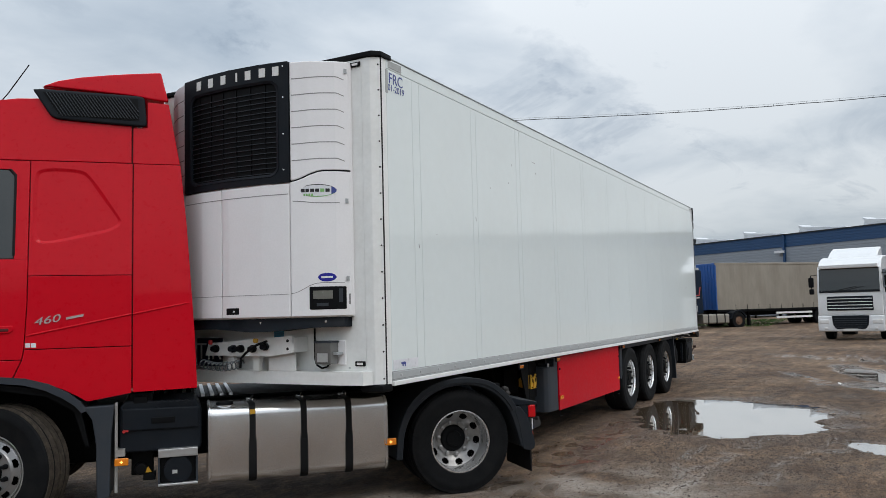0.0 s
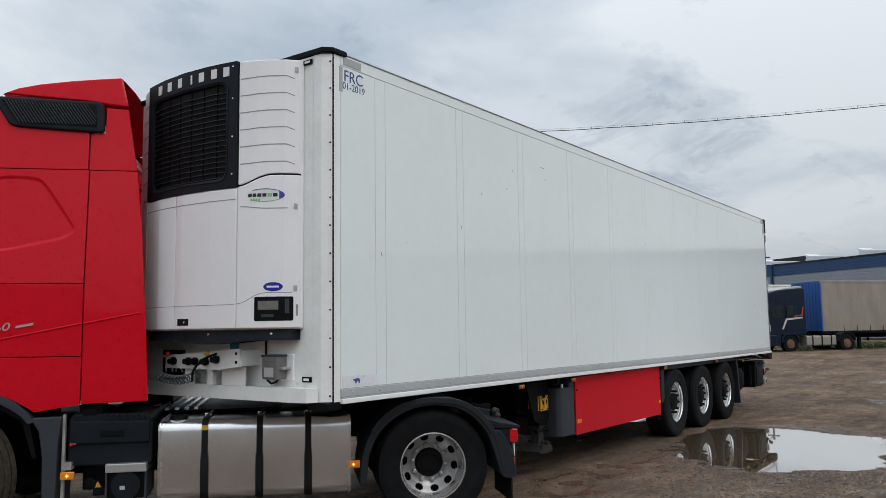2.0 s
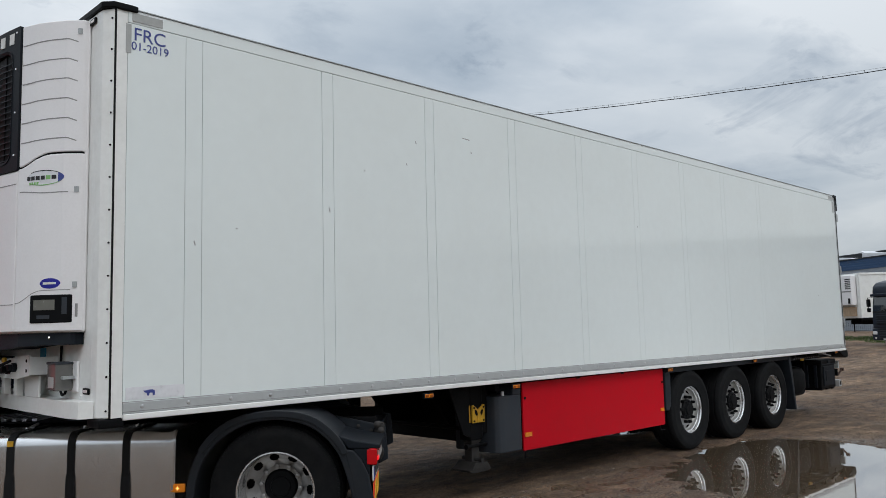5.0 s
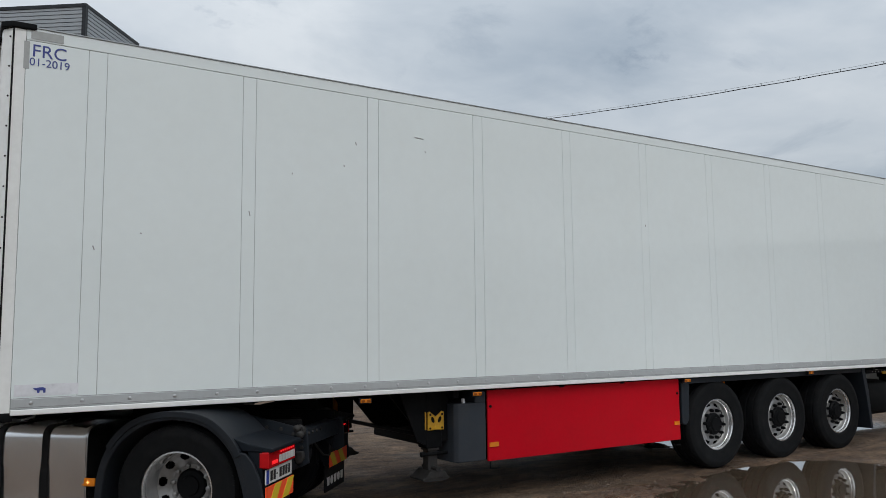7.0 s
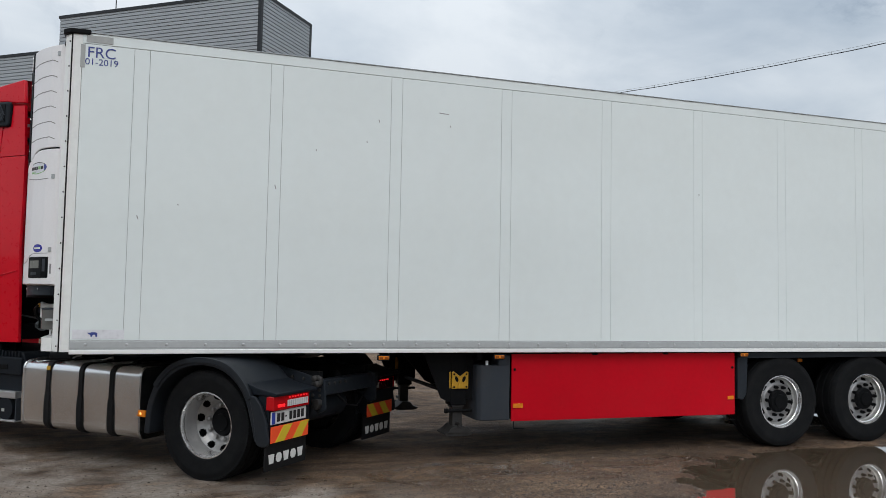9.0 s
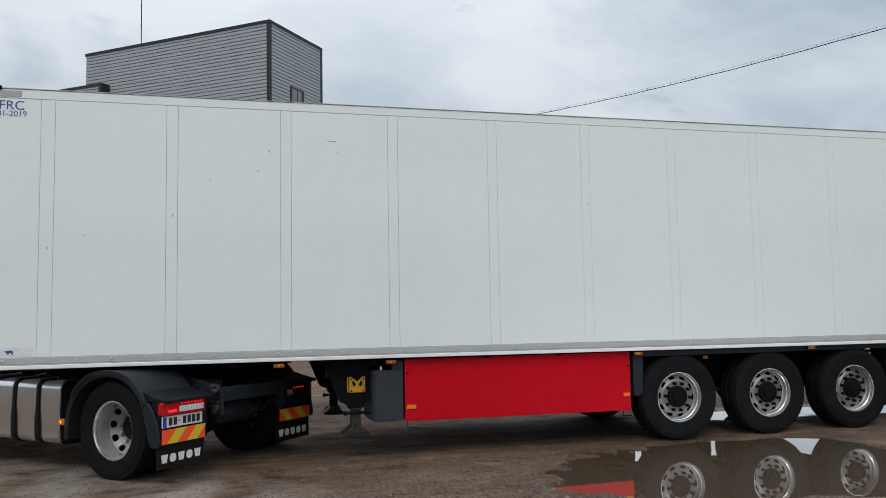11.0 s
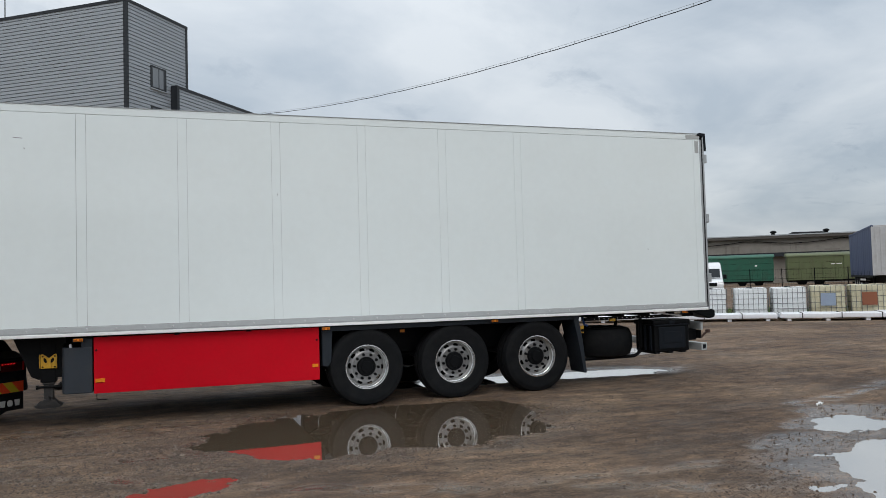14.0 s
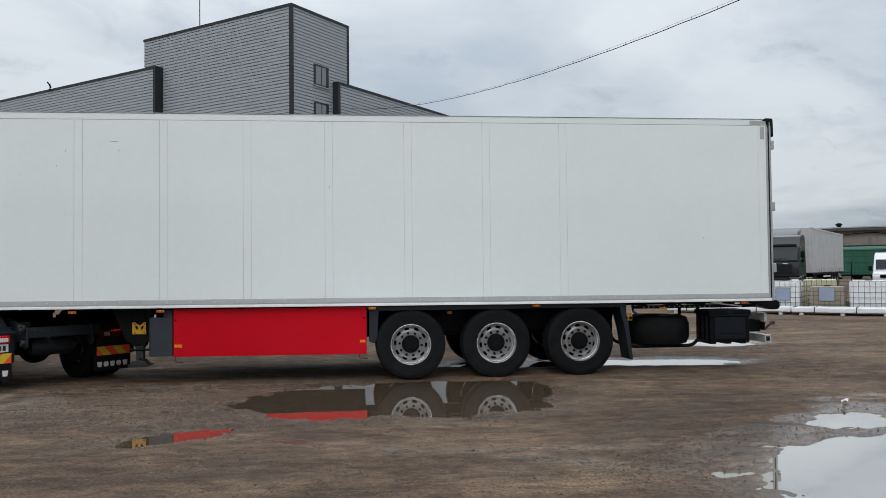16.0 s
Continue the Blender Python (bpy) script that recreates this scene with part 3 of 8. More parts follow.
# stained disc metal, darkened by the painted shade inside the deep wheel
RIM_SHADE = material("shade_darkened_stained_disc", (0.29, 0.29, 0.288), 0.36, 0.6, vary=0.14, size=0.12, dirt=(0.13, 0.11, 0.09), dirt_amount=0.4)
RIM_BRIGHT = material("bright_aluminium_disc", (0.28, 0.282, 0.285), 0.34, 0.6, vary=0.08, size=0.15, dirt=(0.16, 0.14, 0.12), dirt_amount=0.3)


def wheel_meshes(R, W, dish, rim_r, rim_mat, hub_out, hub_r, deep, cap=True):
    """Meshes of one wheel, its outer side towards -y, its axle at the origin. dish: how far the disc lies behind the tyre's outer side."""
    tyre = Geo()
    h = W / 2
    sh = [(rim_r, -h + 0.035), (rim_r + 0.015, -h + 0.008), (rim_r + 0.07, -h), (R - 0.10, -h + 0.004), (R - 0.085, -h - 0.001), (R - 0.06, -h + 0.006), (R - 0.022, -h + 0.018), (R - 0.006, -h + 0.04)]
    grooves = []
    for c in (-0.27, 0.0, 0.27):
        y = c * W
        grooves += [(R, y - 0.012), (R - 0.014, y - 0.006), (R - 0.014, y + 0.006), (R, y + 0.012)]
    prof = sh + grooves + [(r, -y) for r, y in sh[::-1]]
    tyre.lathe(prof, seg=56)
    tread = Geo()
    for i in range(84):
        a = 2 * math.pi * i / 84
        for s in (-1, 1):
            q = Geo().box(-0.014, 0.014, s * (h - 0.030) - 0.016, s * (h - 0.030) + 0.016, R - 0.040, R - 0.014)
            m = Matrix.Rotation(a + (0.03 if s > 0 else 0), 4, "Y")
            tread.add([m @ Vector(p) for p in q.v], q.f)
    rim = Geo()
    yo = -h + 0.03
    yd = -h + dish
    lip = [(rim_r + 0.012, yo + 0.012), (rim_r + 0.012, yo - 0.006), (rim_r - 0.004, yo - 0.008), (rim_r - 0.010, yo + 0.004), (rim_r - 0.014, yo + 0.018), (rim_r - 0.013, yo + 0.034)]
    if deep:
        rim.lathe(lip, seg=60)
        rim.lathe([lip[-1], (rim_r - 0.020, yo + 0.07), (rim_r - 0.021, yd - 0.05), (rim_r - 0.023, yd - 0.02), (rim_r - 0.026, yd)], seg=60, slot=1)
    else:
        rim.lathe(lip + [(rim_r - 0.020, yo + 0.040)], seg=60)
        # this ring's greyer material paints the shade behind the lip
        rim.lathe([(rim_r - 0.020, yo + 0.040), (rim_r - 0.024, yd - 0.014), (rim_r - 0.034, yd - 0.004), (rim_r - 0.040, yd)], seg=60, slot=1)
    disc = Geo()
    r_out = rim_r - (0.026 if deep else 0.040)
    r_in = hub_r + 0.004
    flat = 0.165 if deep else 0.190
    radii = [r_out] + [r_out - d for d in ((0.008, 0.018, 0.034, 0.050, 0.060) if deep else (0.006, 0.014, 0.028, 0.042, 0.050))] + [flat + 0.004, flat, r_in, r_in]
    ys = [yd, yd - 0.006, yd - 0.010, yd - 0.018, yd - 0.024, yd - 0.028, yd - 0.034, yd - 0.040, yd - 0.040, yd]
    if deep:
        ys = [yd + d for d in (0.0, 0.004, 0.010, 0.022, 0.034, 0.042, 0.054, 0.060, 0.060, 0.090)]
    seat = ys[-2]
    seg = 120

    def holed(i, j):
        k = i % 12
        return (j in (2, 3) and 3 <= k <= 8) or (j in ((1, 4) if deep else (1,)) and 4 <= k <= 7)

    disc.lathe(list(zip(radii, ys)), seg=seg, skip=holed)
    back = Geo().lathe([(r_out - 0.002, yd + 0.100), (0.05, yd + 0.100)], seg=40)
    hub = Geo()
    hub.lathe([(hub_r, max(yd, seat + 0.03)), (hub_r, yd - hub_out + 0.015), (hub_r - 0.012, yd - hub_out), (hub_r * 0.62, yd - hub_out - 0.004), (hub_r * 0.58, yd - hub_out - 0.018), (0.001, yd - hub_out - 0.020)], seg=36)
    if not deep:
        for i in range(10):
            a = 2 * math.pi * i / 10
            hub.cyl((hub_r * 0.80 * math.cos(a), yd - hub_out + 0.004, hub_r * 0.80 * math.sin(a)), "y", 0.010, -0.014, 0.0, 8)
    nut = Geo()
    nut.lathe([(0.021, 0.0), (0.020, -0.030), (0.013, -0.034 if deep else -0.052), (0.0005, -0.036 if deep else -0.055)], seg=8)
    return {"deep": deep, "tyre": tyre.mesh("tyre", TYRE), "tread": tread.mesh("tread", TYRE, smooth=0), "rim": rim.mesh("rim", [rim_mat, RIM_DISC if deep else RIM_GREY], smooth=50), "disc": disc.mesh("disc", RIM_SHADE if deep else RIM_BRIGHT, smooth=50),
            "back": back.mesh("brake_drum", BLACK_STEEL), "hub": hub.mesh("hub", BLACK), "nut": nut.mesh("wheel_nut", BLACK if not deep else RIM_SHADE), "nut_y": seat, "nut_r": (flat + r_in) / 2 + 0.006}


MUDDY_TREAD = material("muddy_tread", (0.040, 0.034, 0.028), 0.8, vary=0.35, size=0.08, grain=70, bump=0.004, dirt=(0.115, 0.092, 0.072), dirt_amount=0.6, spec=0.1)


def wheel(parent, meshes, at, label=""):
    w = part("wheel", meshes["tyre"], None, parent, label or "dirty black truck tyre on an aluminium rim", at=at)
    for n in ("rim", "disc", "back", "hub") + (("tread",) if meshes["deep"] else ()):
        tagged(part({"back": "brake_drum", "tread": "tread"}.get(n, n), meshes[n], None, w), kind="stuff" if n == "tread" else "")
    for i in range(10):
        a = 2 * math.pi * (i + 0.5) / 10
        part("wheel_nut", meshes["nut"], None, w, at=pose(meshes["nut_r"] * math.cos(a), meshes["nut_y"], meshes["nut_r"] * math.sin(a)))
    return w


# ---- refrigerated trailer ----
trailer = thing("refrigerated_trailer", pose(0, 0, 0), "white refrigerated box semi-trailer with red pallet locker", "trailer")
ROOF, WIDE, BACK = 3.975, 2.60, 13.45
part("body", Geo().box(-0.10, 13.38, 0.032, WIDE - 0.03, 1.16, 3.955), WHITE_PAINT, trailer)
def sag(p):
    """The lower edge of the side drops a little towards the rear."""
    return (p.x, p.y, p.z - 0.032 * smooth(0, 13.4, p.x) * smooth(3.8, 1.3, p.z))


part("joint_backing", Geo().box(0.0, 13.37, 0.006, 0.030, 1.24, 3.885).bent(sag), SEAM, trailer)
CUTS = [0.0, 0.432, 0.566, 1.652, 1.768, 2.840, 2.956, 4.040, 4.156, 5.236, 5.352, 6.430, 6.546, 7.614, 7.730, 8.808, 8.924, 10.008, 10.124, 13.235, 13.362]
for a, b in zip(CUTS, CUTS[1:]):
    soft = 0.0024 if a in (0.432, 1.652, 2.840, 4.040, 0.566, 1.768, 2.956) else (0.0019 if a < 5.3 else 0.0013)
    part("side_panel" if b - a > 0.2 else "joint_strip", Geo().box(a + soft, b - soft, 0.0, 0.028, 1.250, 3.876).bent(sag), WHITE_PANEL, trailer)
part("far_side_panel", Geo().box(0, 13.36, WIDE - 0.028, WIDE, 1.25, 3.872), WHITE_PANEL, trailer)
for y0, y1 in ((-0.002, 0.06), (WIDE - 0.06, WIDE + 0.002)):
    part("top_rail", Geo().box(0.0, 13.40, y0, y1, 3.8795, ROOF), WHITE_PANEL, trailer, bevel=0.004)
part("roof", Geo().box(-0.08, 13.42, 0.05, WIDE - 0.05, 3.956, 3.985), ALU_GREY, trailer)
part("roof_edge", Geo().box(0.05, 13.42, -0.010, 0.03, 3.976, 3.983), ALU_GREY, trailer)
part("kick_rail", Geo().box(0.0, 13.37, -0.012, 0.03, 1.174, 1.246).split("x", [i * 0.84 for i in range(1, 16)]).bent(sag), RAIL_GREY, trailer, "grey aluminium rubbing rail", bevel=0.003)
part("lower_lip", Geo().box(0.0, 13.40, -0.024, 0.03, 1.130, 1.170).split("x", [i * 0.84 for i in range(1, 16)]).bent(sag), WHITE_PAINT, trailer, bevel=0.006)
# grey strip paints the shade in the gap above the lip
part("lip_gap_shade", Geo().box(0.0, 13.38, -0.006, 0.03, 1.168, 1.176).split("x", [i * 0.84 for i in range(1, 16)]).bent(sag), SEAM, trailer)
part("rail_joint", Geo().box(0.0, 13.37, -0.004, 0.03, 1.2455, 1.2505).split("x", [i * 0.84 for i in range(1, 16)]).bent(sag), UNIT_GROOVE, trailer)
# no cut in the rail: a grey strip paints the groove's shade
part("rail_groove_shade", Geo().box(0.0, 13.37, -0.0135, 0.0, 1.183, 1.187).split("x", [i * 0.84 for i in range(1, 16)]).bent(sag), UNIT_GROOVE, trailer)
stud = Geo().lathe([(0.014, 0.0), (0.012, -0.005), (0.005, -0.007), (0.0005, -0.007)], seg=12).mesh("stud", ALU)
for i in range(40):
    part("stud", stud, None, trailer, at=pose(*sag(Vector((0.13 + 0.335 * i, -0.012, 1.214)))))
# front corner: sealed edge, chamfered post with rivets, front wall
part("corner_strip", Geo().box(-0.078, -0.002, 0.0, 0.03, 1.15, 3.955), WHITE_PAINT, trailer)
part("corner_seal", Geo().box(-0.090, -0.078, -0.003, 0.03, 1.15, 3.955), RUBBER, trailer)
part("corner_post", Geo().prism([(-0.090, 0.0), (-0.145, 0.075), (-0.150, 0.16), (-0.10, 0.16), (-0.09, 0.03)], "z", 1.15, 3.955), WHITE_PAINT, trailer, bevel=0.006)
part("far_corner_post", Geo().prism([(-0.0, WIDE), (-0.090, WIDE), (-0.145, WIDE - 0.075), (-0.150, WIDE - 0.16), (0.0, WIDE - 0.16)], "z", 1.15, 3.955), WHITE_PAINT, trailer, bevel=0.006)
rivet = Geo().lathe([(0.008, 0.0), (0.006, -0.005), (0.0005, -0.006)], seg=8).mesh("rivet", BLACK_STEEL)
for i in range(13):
    part("rivet", rivet, None, trailer, at=pose(-0.1035, 0.015, 1.20 + 0.224 * i, 0, 0, -54))
part("front_wall", Geo().box(-0.148, -0.10, 0.16, WIDE - 0.16, 1.16, 3.95), WHITE_PAINT, trailer)
part("front_beam", Geo().prism([(0.10, -0.150), (0.14, -0.235), (0.30, -0.262), (2.30, -0.262), (2.46, -0.235), (2.5, -0.150)], "z", 1.150, 1.262).bent(lambda p: (p.y, p.x, p.z)), WHITE_PAINT, trailer, "white front sill beam", weld=True)
part("corner_foot", Geo().box(-0.15, 0.02, 0.004, 0.22, 1.085, 1.148), BLACK, trailer, bevel=0.012)
part("roof_corner_cap", Geo().prism([(-0.165, 0.05), (-0.165, 2.55), (-0.06, 2.55), (-0.06, 0.12), (0.07, -0.014), (0.02, -0.02), (-0.10, -0.016)], "z", 3.957, 4.003), BLACK, trailer, "black plastic roof edge cap", bevel=0.008)
lamp = Geo().box(-0.052, 0.052, -0.014, 0.0, -0.022, 0.022).mesh("marker_lamp", BLACK, 0.012)
lens = Geo().box(-0.030, 0.030, -0.018, -0.013, -0.010, 0.010).mesh("lens", CLEAR_LENS, 0.004)
for z in (1.325, 3.905):
    ob = part("marker_lamp", lamp, None, trailer, "black oval marker lamp", at=pose(-0.150, 0.215, z, 0, 0, -90))
    part("lens", lens, None, ob)
# lettering and labels on the side
part("approval_mark", lettering("FRC", 0.098, 0.001, INK_BLUE), None, trailer, "blue lettering FRC", at=pose(0.158, -0.002, 3.800))
part("approval_date", lettering("01-2019", 0.060, 0.001, INK_BLUE), None, trailer, "blue lettering 01-2019", at=pose(0.162, -0.002, 3.716))
part("grey_tape", Geo().box(-0.014, 0.024, -0.003, 0.0, 3.66, 3.868).box(0.03, 0.25, -0.006, -0.0025, 3.893, 3.955), DECAL_GREY, trailer, "grey contour tape")
part("rear_tape", Geo().box(13.27, 13.34, -0.003, 0.0, 3.66, 3.86).box(13.10, 13.36, -0.006, -0.0025, 3.893, 3.955), DECAL_GREY, trailer, "grey contour tape")
part("maker_label", Geo().box(0.02, 0.44, -0.0025, 0.0, 1.262, 1.345), LABEL_PALE, trailer, "pale label with a small blue emblem")
part("emblem", Geo().prism([(0.14, 1.318), (0.165, 1.318), (0.18, 1.322), (0.205, 1.322), (0.222, 1.315), (0.222, 1.282), (0.208, 1.282), (0.205, 1.300), (0.185, 1.300), (0.182, 1.282), (0.168, 1.282), (0.166, 1.300), (0.152, 1.304)], "y", -0.0045, -0.003), INK_BLUE, trailer)
for x, z, l, tilt in ((3.40, 3.556, 0.10, 4), (3.47, 3.43, 0.02, 60), (2.72, 3.42, 0.03, 75), (2.60, 3.20, 0.02, 80), (2.10, 3.08, 0.015, 90), (0.51, 2.35, 0.035, 70), (0.85, 2.48, 0.015, 20), (1.72, 2.70, 0.04, 75), (6.5, 2.9, 0.025, 85), (12.3, 2.1, 0.02, 70)):
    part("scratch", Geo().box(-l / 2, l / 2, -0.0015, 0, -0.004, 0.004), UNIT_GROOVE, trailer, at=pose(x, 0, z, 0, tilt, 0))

# refrigeration unit on the front wall
UNIT_HALF = [(0.255, -0.150), (0.262, -0.172), (0.290, -0.207), (0.340, -0.265), (0.45, -0.345), (0.535, -0.396), (0.69, -0.458), (0.95, -0.508), (1.30, -0.530)]
UNIT_PLAN = UNIT_HALF + [(2.60 - y, x) for y, x in UNIT_HALF[-2::-1]]


def unit_x(y):
    for (y0, x0), (y1, x1) in zip(UNIT_PLAN, UNIT_PLAN[1:]):
        if y <= y1:
            return x0 + (x1 - x0) * (y - y0) / (y1 - y0)
    return UNIT_PLAN[-1][1]


def unit_shell(y0, y1, z0, z1, proud=0.0, thick=0.03, rows=None, lean=None, geo=None, slot=0):
    """A curved slab that follows the unit's front."""
    g = geo or Geo()
    ys = sorted({y0, y1} | {y for y, _ in UNIT_PLAN if y0 < y < y1} | {y0 + (y1 - y0) * i / 10 for i in range(1, 10)})
    z0f, z1f = (z0 if callable(z0) else lambda y: z0), (z1 if callable(z1) else lambda y: z1)
    ring = []
    for y in ys:
        x = unit_x(y) - proud
        ring.append([(x, y, z0f(y)), (x, y, z1f(y)), (x + thick, y, z1f(y)), (x + thick, y, z0f(y))])
    verts = [p for r in ring for p in r]
    faces = []
    for i in range(len(ys) - 1):
        for k in range(4):
            faces.append((4 * i + k, 4 * i + (k + 1) % 4, 4 * i + 4 + (k + 1) % 4, 4 * i + 4 + k))
    n = 4 * (len(ys) - 1)
    faces += [(0, 3, 2, 1), (n, n + 1, n + 2, n + 3)]
    return g.add(verts, faces, slot)


core = [(x, y) for y, x in UNIT_PLAN]
unit = part("refrigeration_unit", Geo().prism(core, "z", 1.725, 3.915), UNIT_WHITE, trailer, "white trailer refrigeration unit with black fan grille", bevel=0.02)


def brow(y):
    return 2.885 + 0.085 * smooth(0.69, 0.42, y) - 0.0 * y


part("upper_cowl", unit_shell(0.264, 0.684, lambda y: brow(y) + 0.006, 3.925, 0.022, 0.05), UNIT_WHITE, unit, bevel=0.010)
part("upper_cowl", unit_shell(1.916, 2.336, 2.90, 3.925, 0.022, 0.05), UNIT_WHITE, unit, bevel=0.010)
# black strip paints the gap's shade over the white core
part("cowl_gap_shade", unit_shell(0.268, 0.684, lambda y: brow(y) - 0.007, lambda y: brow(y) + 0.007, 0.016, 0.04), BLACK, unit)
# raised grey strips paint the shade of the cowl's grooves
for i in range(6):
    z = 3.060 + 0.142 * i
    part("cowl_groove_shade", unit_shell(0.290, 0.668, lambda y: z + 0.012 * smooth(0.66, 0.40, y) - 0.022 * smooth(0.335, 0.290, y), lambda y: z + 0.008 + 0.012 * smooth(0.66, 0.40, y) - 0.022 * smooth(0.335, 0.290, y), 0.0235, 0.01), UNIT_GROOVE, unit)
    part("cowl_groove_shade", unit_shell(1.935, 2.300, z, z + 0.008, 0.0235, 0.01), UNIT_GROOVE, unit)
# black fan surround with a rounded opening
def unit_ring(y0, y1, z0, z1, ro, cy0, cy1, cz0, cz1, ri, proud, thick, inner_proud=None):
    """A flat frame on the unit's curved front: rounded outline outside, rounded opening inside."""
    def loop(a0, a1, b0, b1, r):
        out = []
        for k in range(4):
            cy, cz = ((a1 - r, b1 - r), (a0 + r, b1 - r), (a0 + r, b0 + r), (a1 - r, b0 + r))[k]
            arc = [(cy + r * math.cos(math.radians(90 * k + 15 * i)), cz + r * math.sin(math.radians(90 * k + 15 * i))) for i in range(7)]
            nxt = ((a0 + r, b1), (a0, b0 + r), (a1 - r, b0), (a1, b1 - r))[k]
            out += arc + [tuple(p + (q - p) * j / 8 for p, q in zip(arc[-1], nxt)) for j in range(1, 8)]
        return out
    o, q = loop(y0, y1, z0, z1, ro), loop(cy0, cy1, cz0, cz1, ri)
    n, ip = len(o), proud if inner_proud is None else inner_proud
    v = [(unit_x(y) - proud, y, z) for y, z in o] + [(unit_x(y) - ip, y, z) for y, z in q] + [(unit_x(y) - ip + thick, y, z) for y, z in q] + [(unit_x(y) - proud + thick, y, z) for y, z in o]
    f = [(r * n + i, r * n + (i + 1) % n, (r + 1) % 4 * n + (i + 1) % n, (r + 1) % 4 * n + i) for r in range(4) for i in range(n)]
    return Geo().add(v, f)


part("fan_surround", unit_ring(0.690, 1.910, 2.880, 3.932, 0.012, 0.786, 1.814, 2.940, 3.775, 0.085, 0.030, 0.04), DARK_PLASTIC, unit, smooth=30)
part("grille_frame", unit_ring(0.782, 1.818, 2.936, 3.779, 0.090, 0.806, 1.794, 2.958, 3.757, 0.075, 0.036, 0.03, 0.026), DARK_PLASTIC, unit, smooth=40)
part("fan_backing", unit_shell(0.76, 1.84, 2.93, 3.79, 0.003, 0.02), BLACK, unit)
for i in range(17):
    z = 2.968 + 0.0445 * i
    part("grille_slat", unit_shell(0.800, 1.800, z, z + 0.005, 0.020, 0.010), GREY_PLASTIC, unit)
for i in range(6):
    y = 0.92 + 0.155 * i
    part("grille_stay", unit_shell(y, y + 0.012, 2.94, 3.77, 0.010, 0.014), BLACK, unit)
for y in (0.775, 0.905, 1.055, 1.20, 1.335, 1.495, 1.655):
    w = 0.030 if abs(y - 1.20) > 0.01 else 0.009
    part("maker_plate", unit_shell(y, y + w * 2, 3.815, 3.895, 0.033, 0.02), INK_WHITE, unit)
for z in (2.99, 3.30, 3.62, 3.89):
    part("screw", Geo().lathe([(0.009, 0), (0.007, -0.006), (0.0005, -0.006)], seg=8), CHROME, unit, at=pose(unit_x(0.735) - 0.030, 0.735, z, 0, 0, -75))
# lower doors
part("service_door", unit_shell(0.264, 0.684, 1.735, lambda y: brow(y) - 0.006, 0.026, 0.05), UNIT_WHITE, unit, bevel=0.008)
part("service_door", unit_shell(0.694, 1.392, 1.735, 2.868, 0.026, 0.05), UNIT_WHITE, unit, bevel=0.008)
part("service_door", unit_shell(1.400, 1.905, 1.735, 2.868, 0.026, 0.05), UNIT_WHITE, unit, bevel=0.008)
part("service_door", unit_shell(1.914, 2.336, 1.735, 2.885, 0.026, 0.05), UNIT_WHITE, unit, bevel=0.008)
# grey strips paint the shade along the door creases
part("door_crease_shade", unit_shell(0.70, 1.90, 2.775, 2.782, 0.0275, 0.01), UNIT_GROOVE, unit)
part("door_crease_shade", unit_shell(0.32, 0.66, lambda y: 2.690 + 0.020 * smooth(0.45, 0.66, y), lambda y: 2.697 + 0.020 * smooth(0.45, 0.66, y), 0.0275, 0.01), UNIT_GROOVE, unit)
part("door_crease_shade", unit_shell(0.70, 1.90, 1.925, 1.929, 0.0275, 0.01), UNIT_GROOVE, unit)
part("door_crease_shade", unit_shell(0.30, 0.68, lambda y: 1.928 + 0.085 * smooth(0.68, 0.46, y), lambda y: 1.933 + 0.085 * smooth(0.68, 0.46, y), 0.0275, 0.01), UNIT_GROOVE, unit)
part("door_hinge", unit_shell(0.272, 0.284, 2.69, 2.73, 0.04, 0.03), ALU_GREY, unit)
part("door_hinge", unit_shell(0.272, 0.284, 2.03, 2.07, 0.04, 0.03), ALU_GREY, unit)
part("door_hinge", unit_shell(0.272, 0.284, 3.82, 3.86, 0.036, 0.03), ALU_GREY, unit)
part("latch", unit_shell(1.20, 1.34, 1.765, 1.822, 0.030, 0.02), BLACK, unit, bevel=0.004)
part("latch_knob", unit_shell(1.235, 1.255, 1.785, 1.80, 0.036, 0.01), CHROME, unit)
part("maker_badge", unit_shell(0.34, 0.60, lambda y: 2.800 - 0.050 * math.sqrt(max(0.02, 1 - ((y - 0.47) / 0.131) ** 2)), lambda y: 2.800 + 0.050 * math.sqrt(max(0.02, 1 - ((y - 0.47) / 0.131) ** 2)), 0.0272, 0.01), LABEL_PALE, unit)
part("badge_swoosh", unit_shell(0.338, 0.372, lambda y: 2.800 - 0.052 * math.sqrt(max(0.0, 1 - ((y - 0.47) / 0.133) ** 2)), lambda y: 2.800 + 0.052 * math.sqrt(max(0.0, 1 - ((y - 0.47) / 0.133) ** 2)), 0.0285, 0.01), INK_BLUE, unit)
for sgn, mm in ((1, INK_BLACK), (-1, INK_GREEN)):
    arc_z = lambda y, k: 2.800 + sgn * k * math.sqrt(max(0.0, 1 - ((y - 0.47) / 0.133) ** 2))
    part("badge_rim", unit_shell(0.345, 0.560, lambda y: min(arc_z(y, 0.048), arc_z(y, 0.054)), lambda y: max(arc_z(y, 0.048), arc_z(y, 0.054)), 0.0285, 0.01), mm, unit)
for i in range(6):
    y = 0.592 - 0.036 * i
    part("badge_bar", unit_shell(y - 0.028, y, 2.787, 2.815, 0.0290, 0.01), INK_GREEN if i == 4 else INK_BLACK, unit)
for i in range(4):
    part("badge_bar", unit_shell(0.50 + 0.02 * i, 0.513 + 0.02 * i, 2.755, 2.773, 0.0285, 0.01), INK_GREEN, unit)
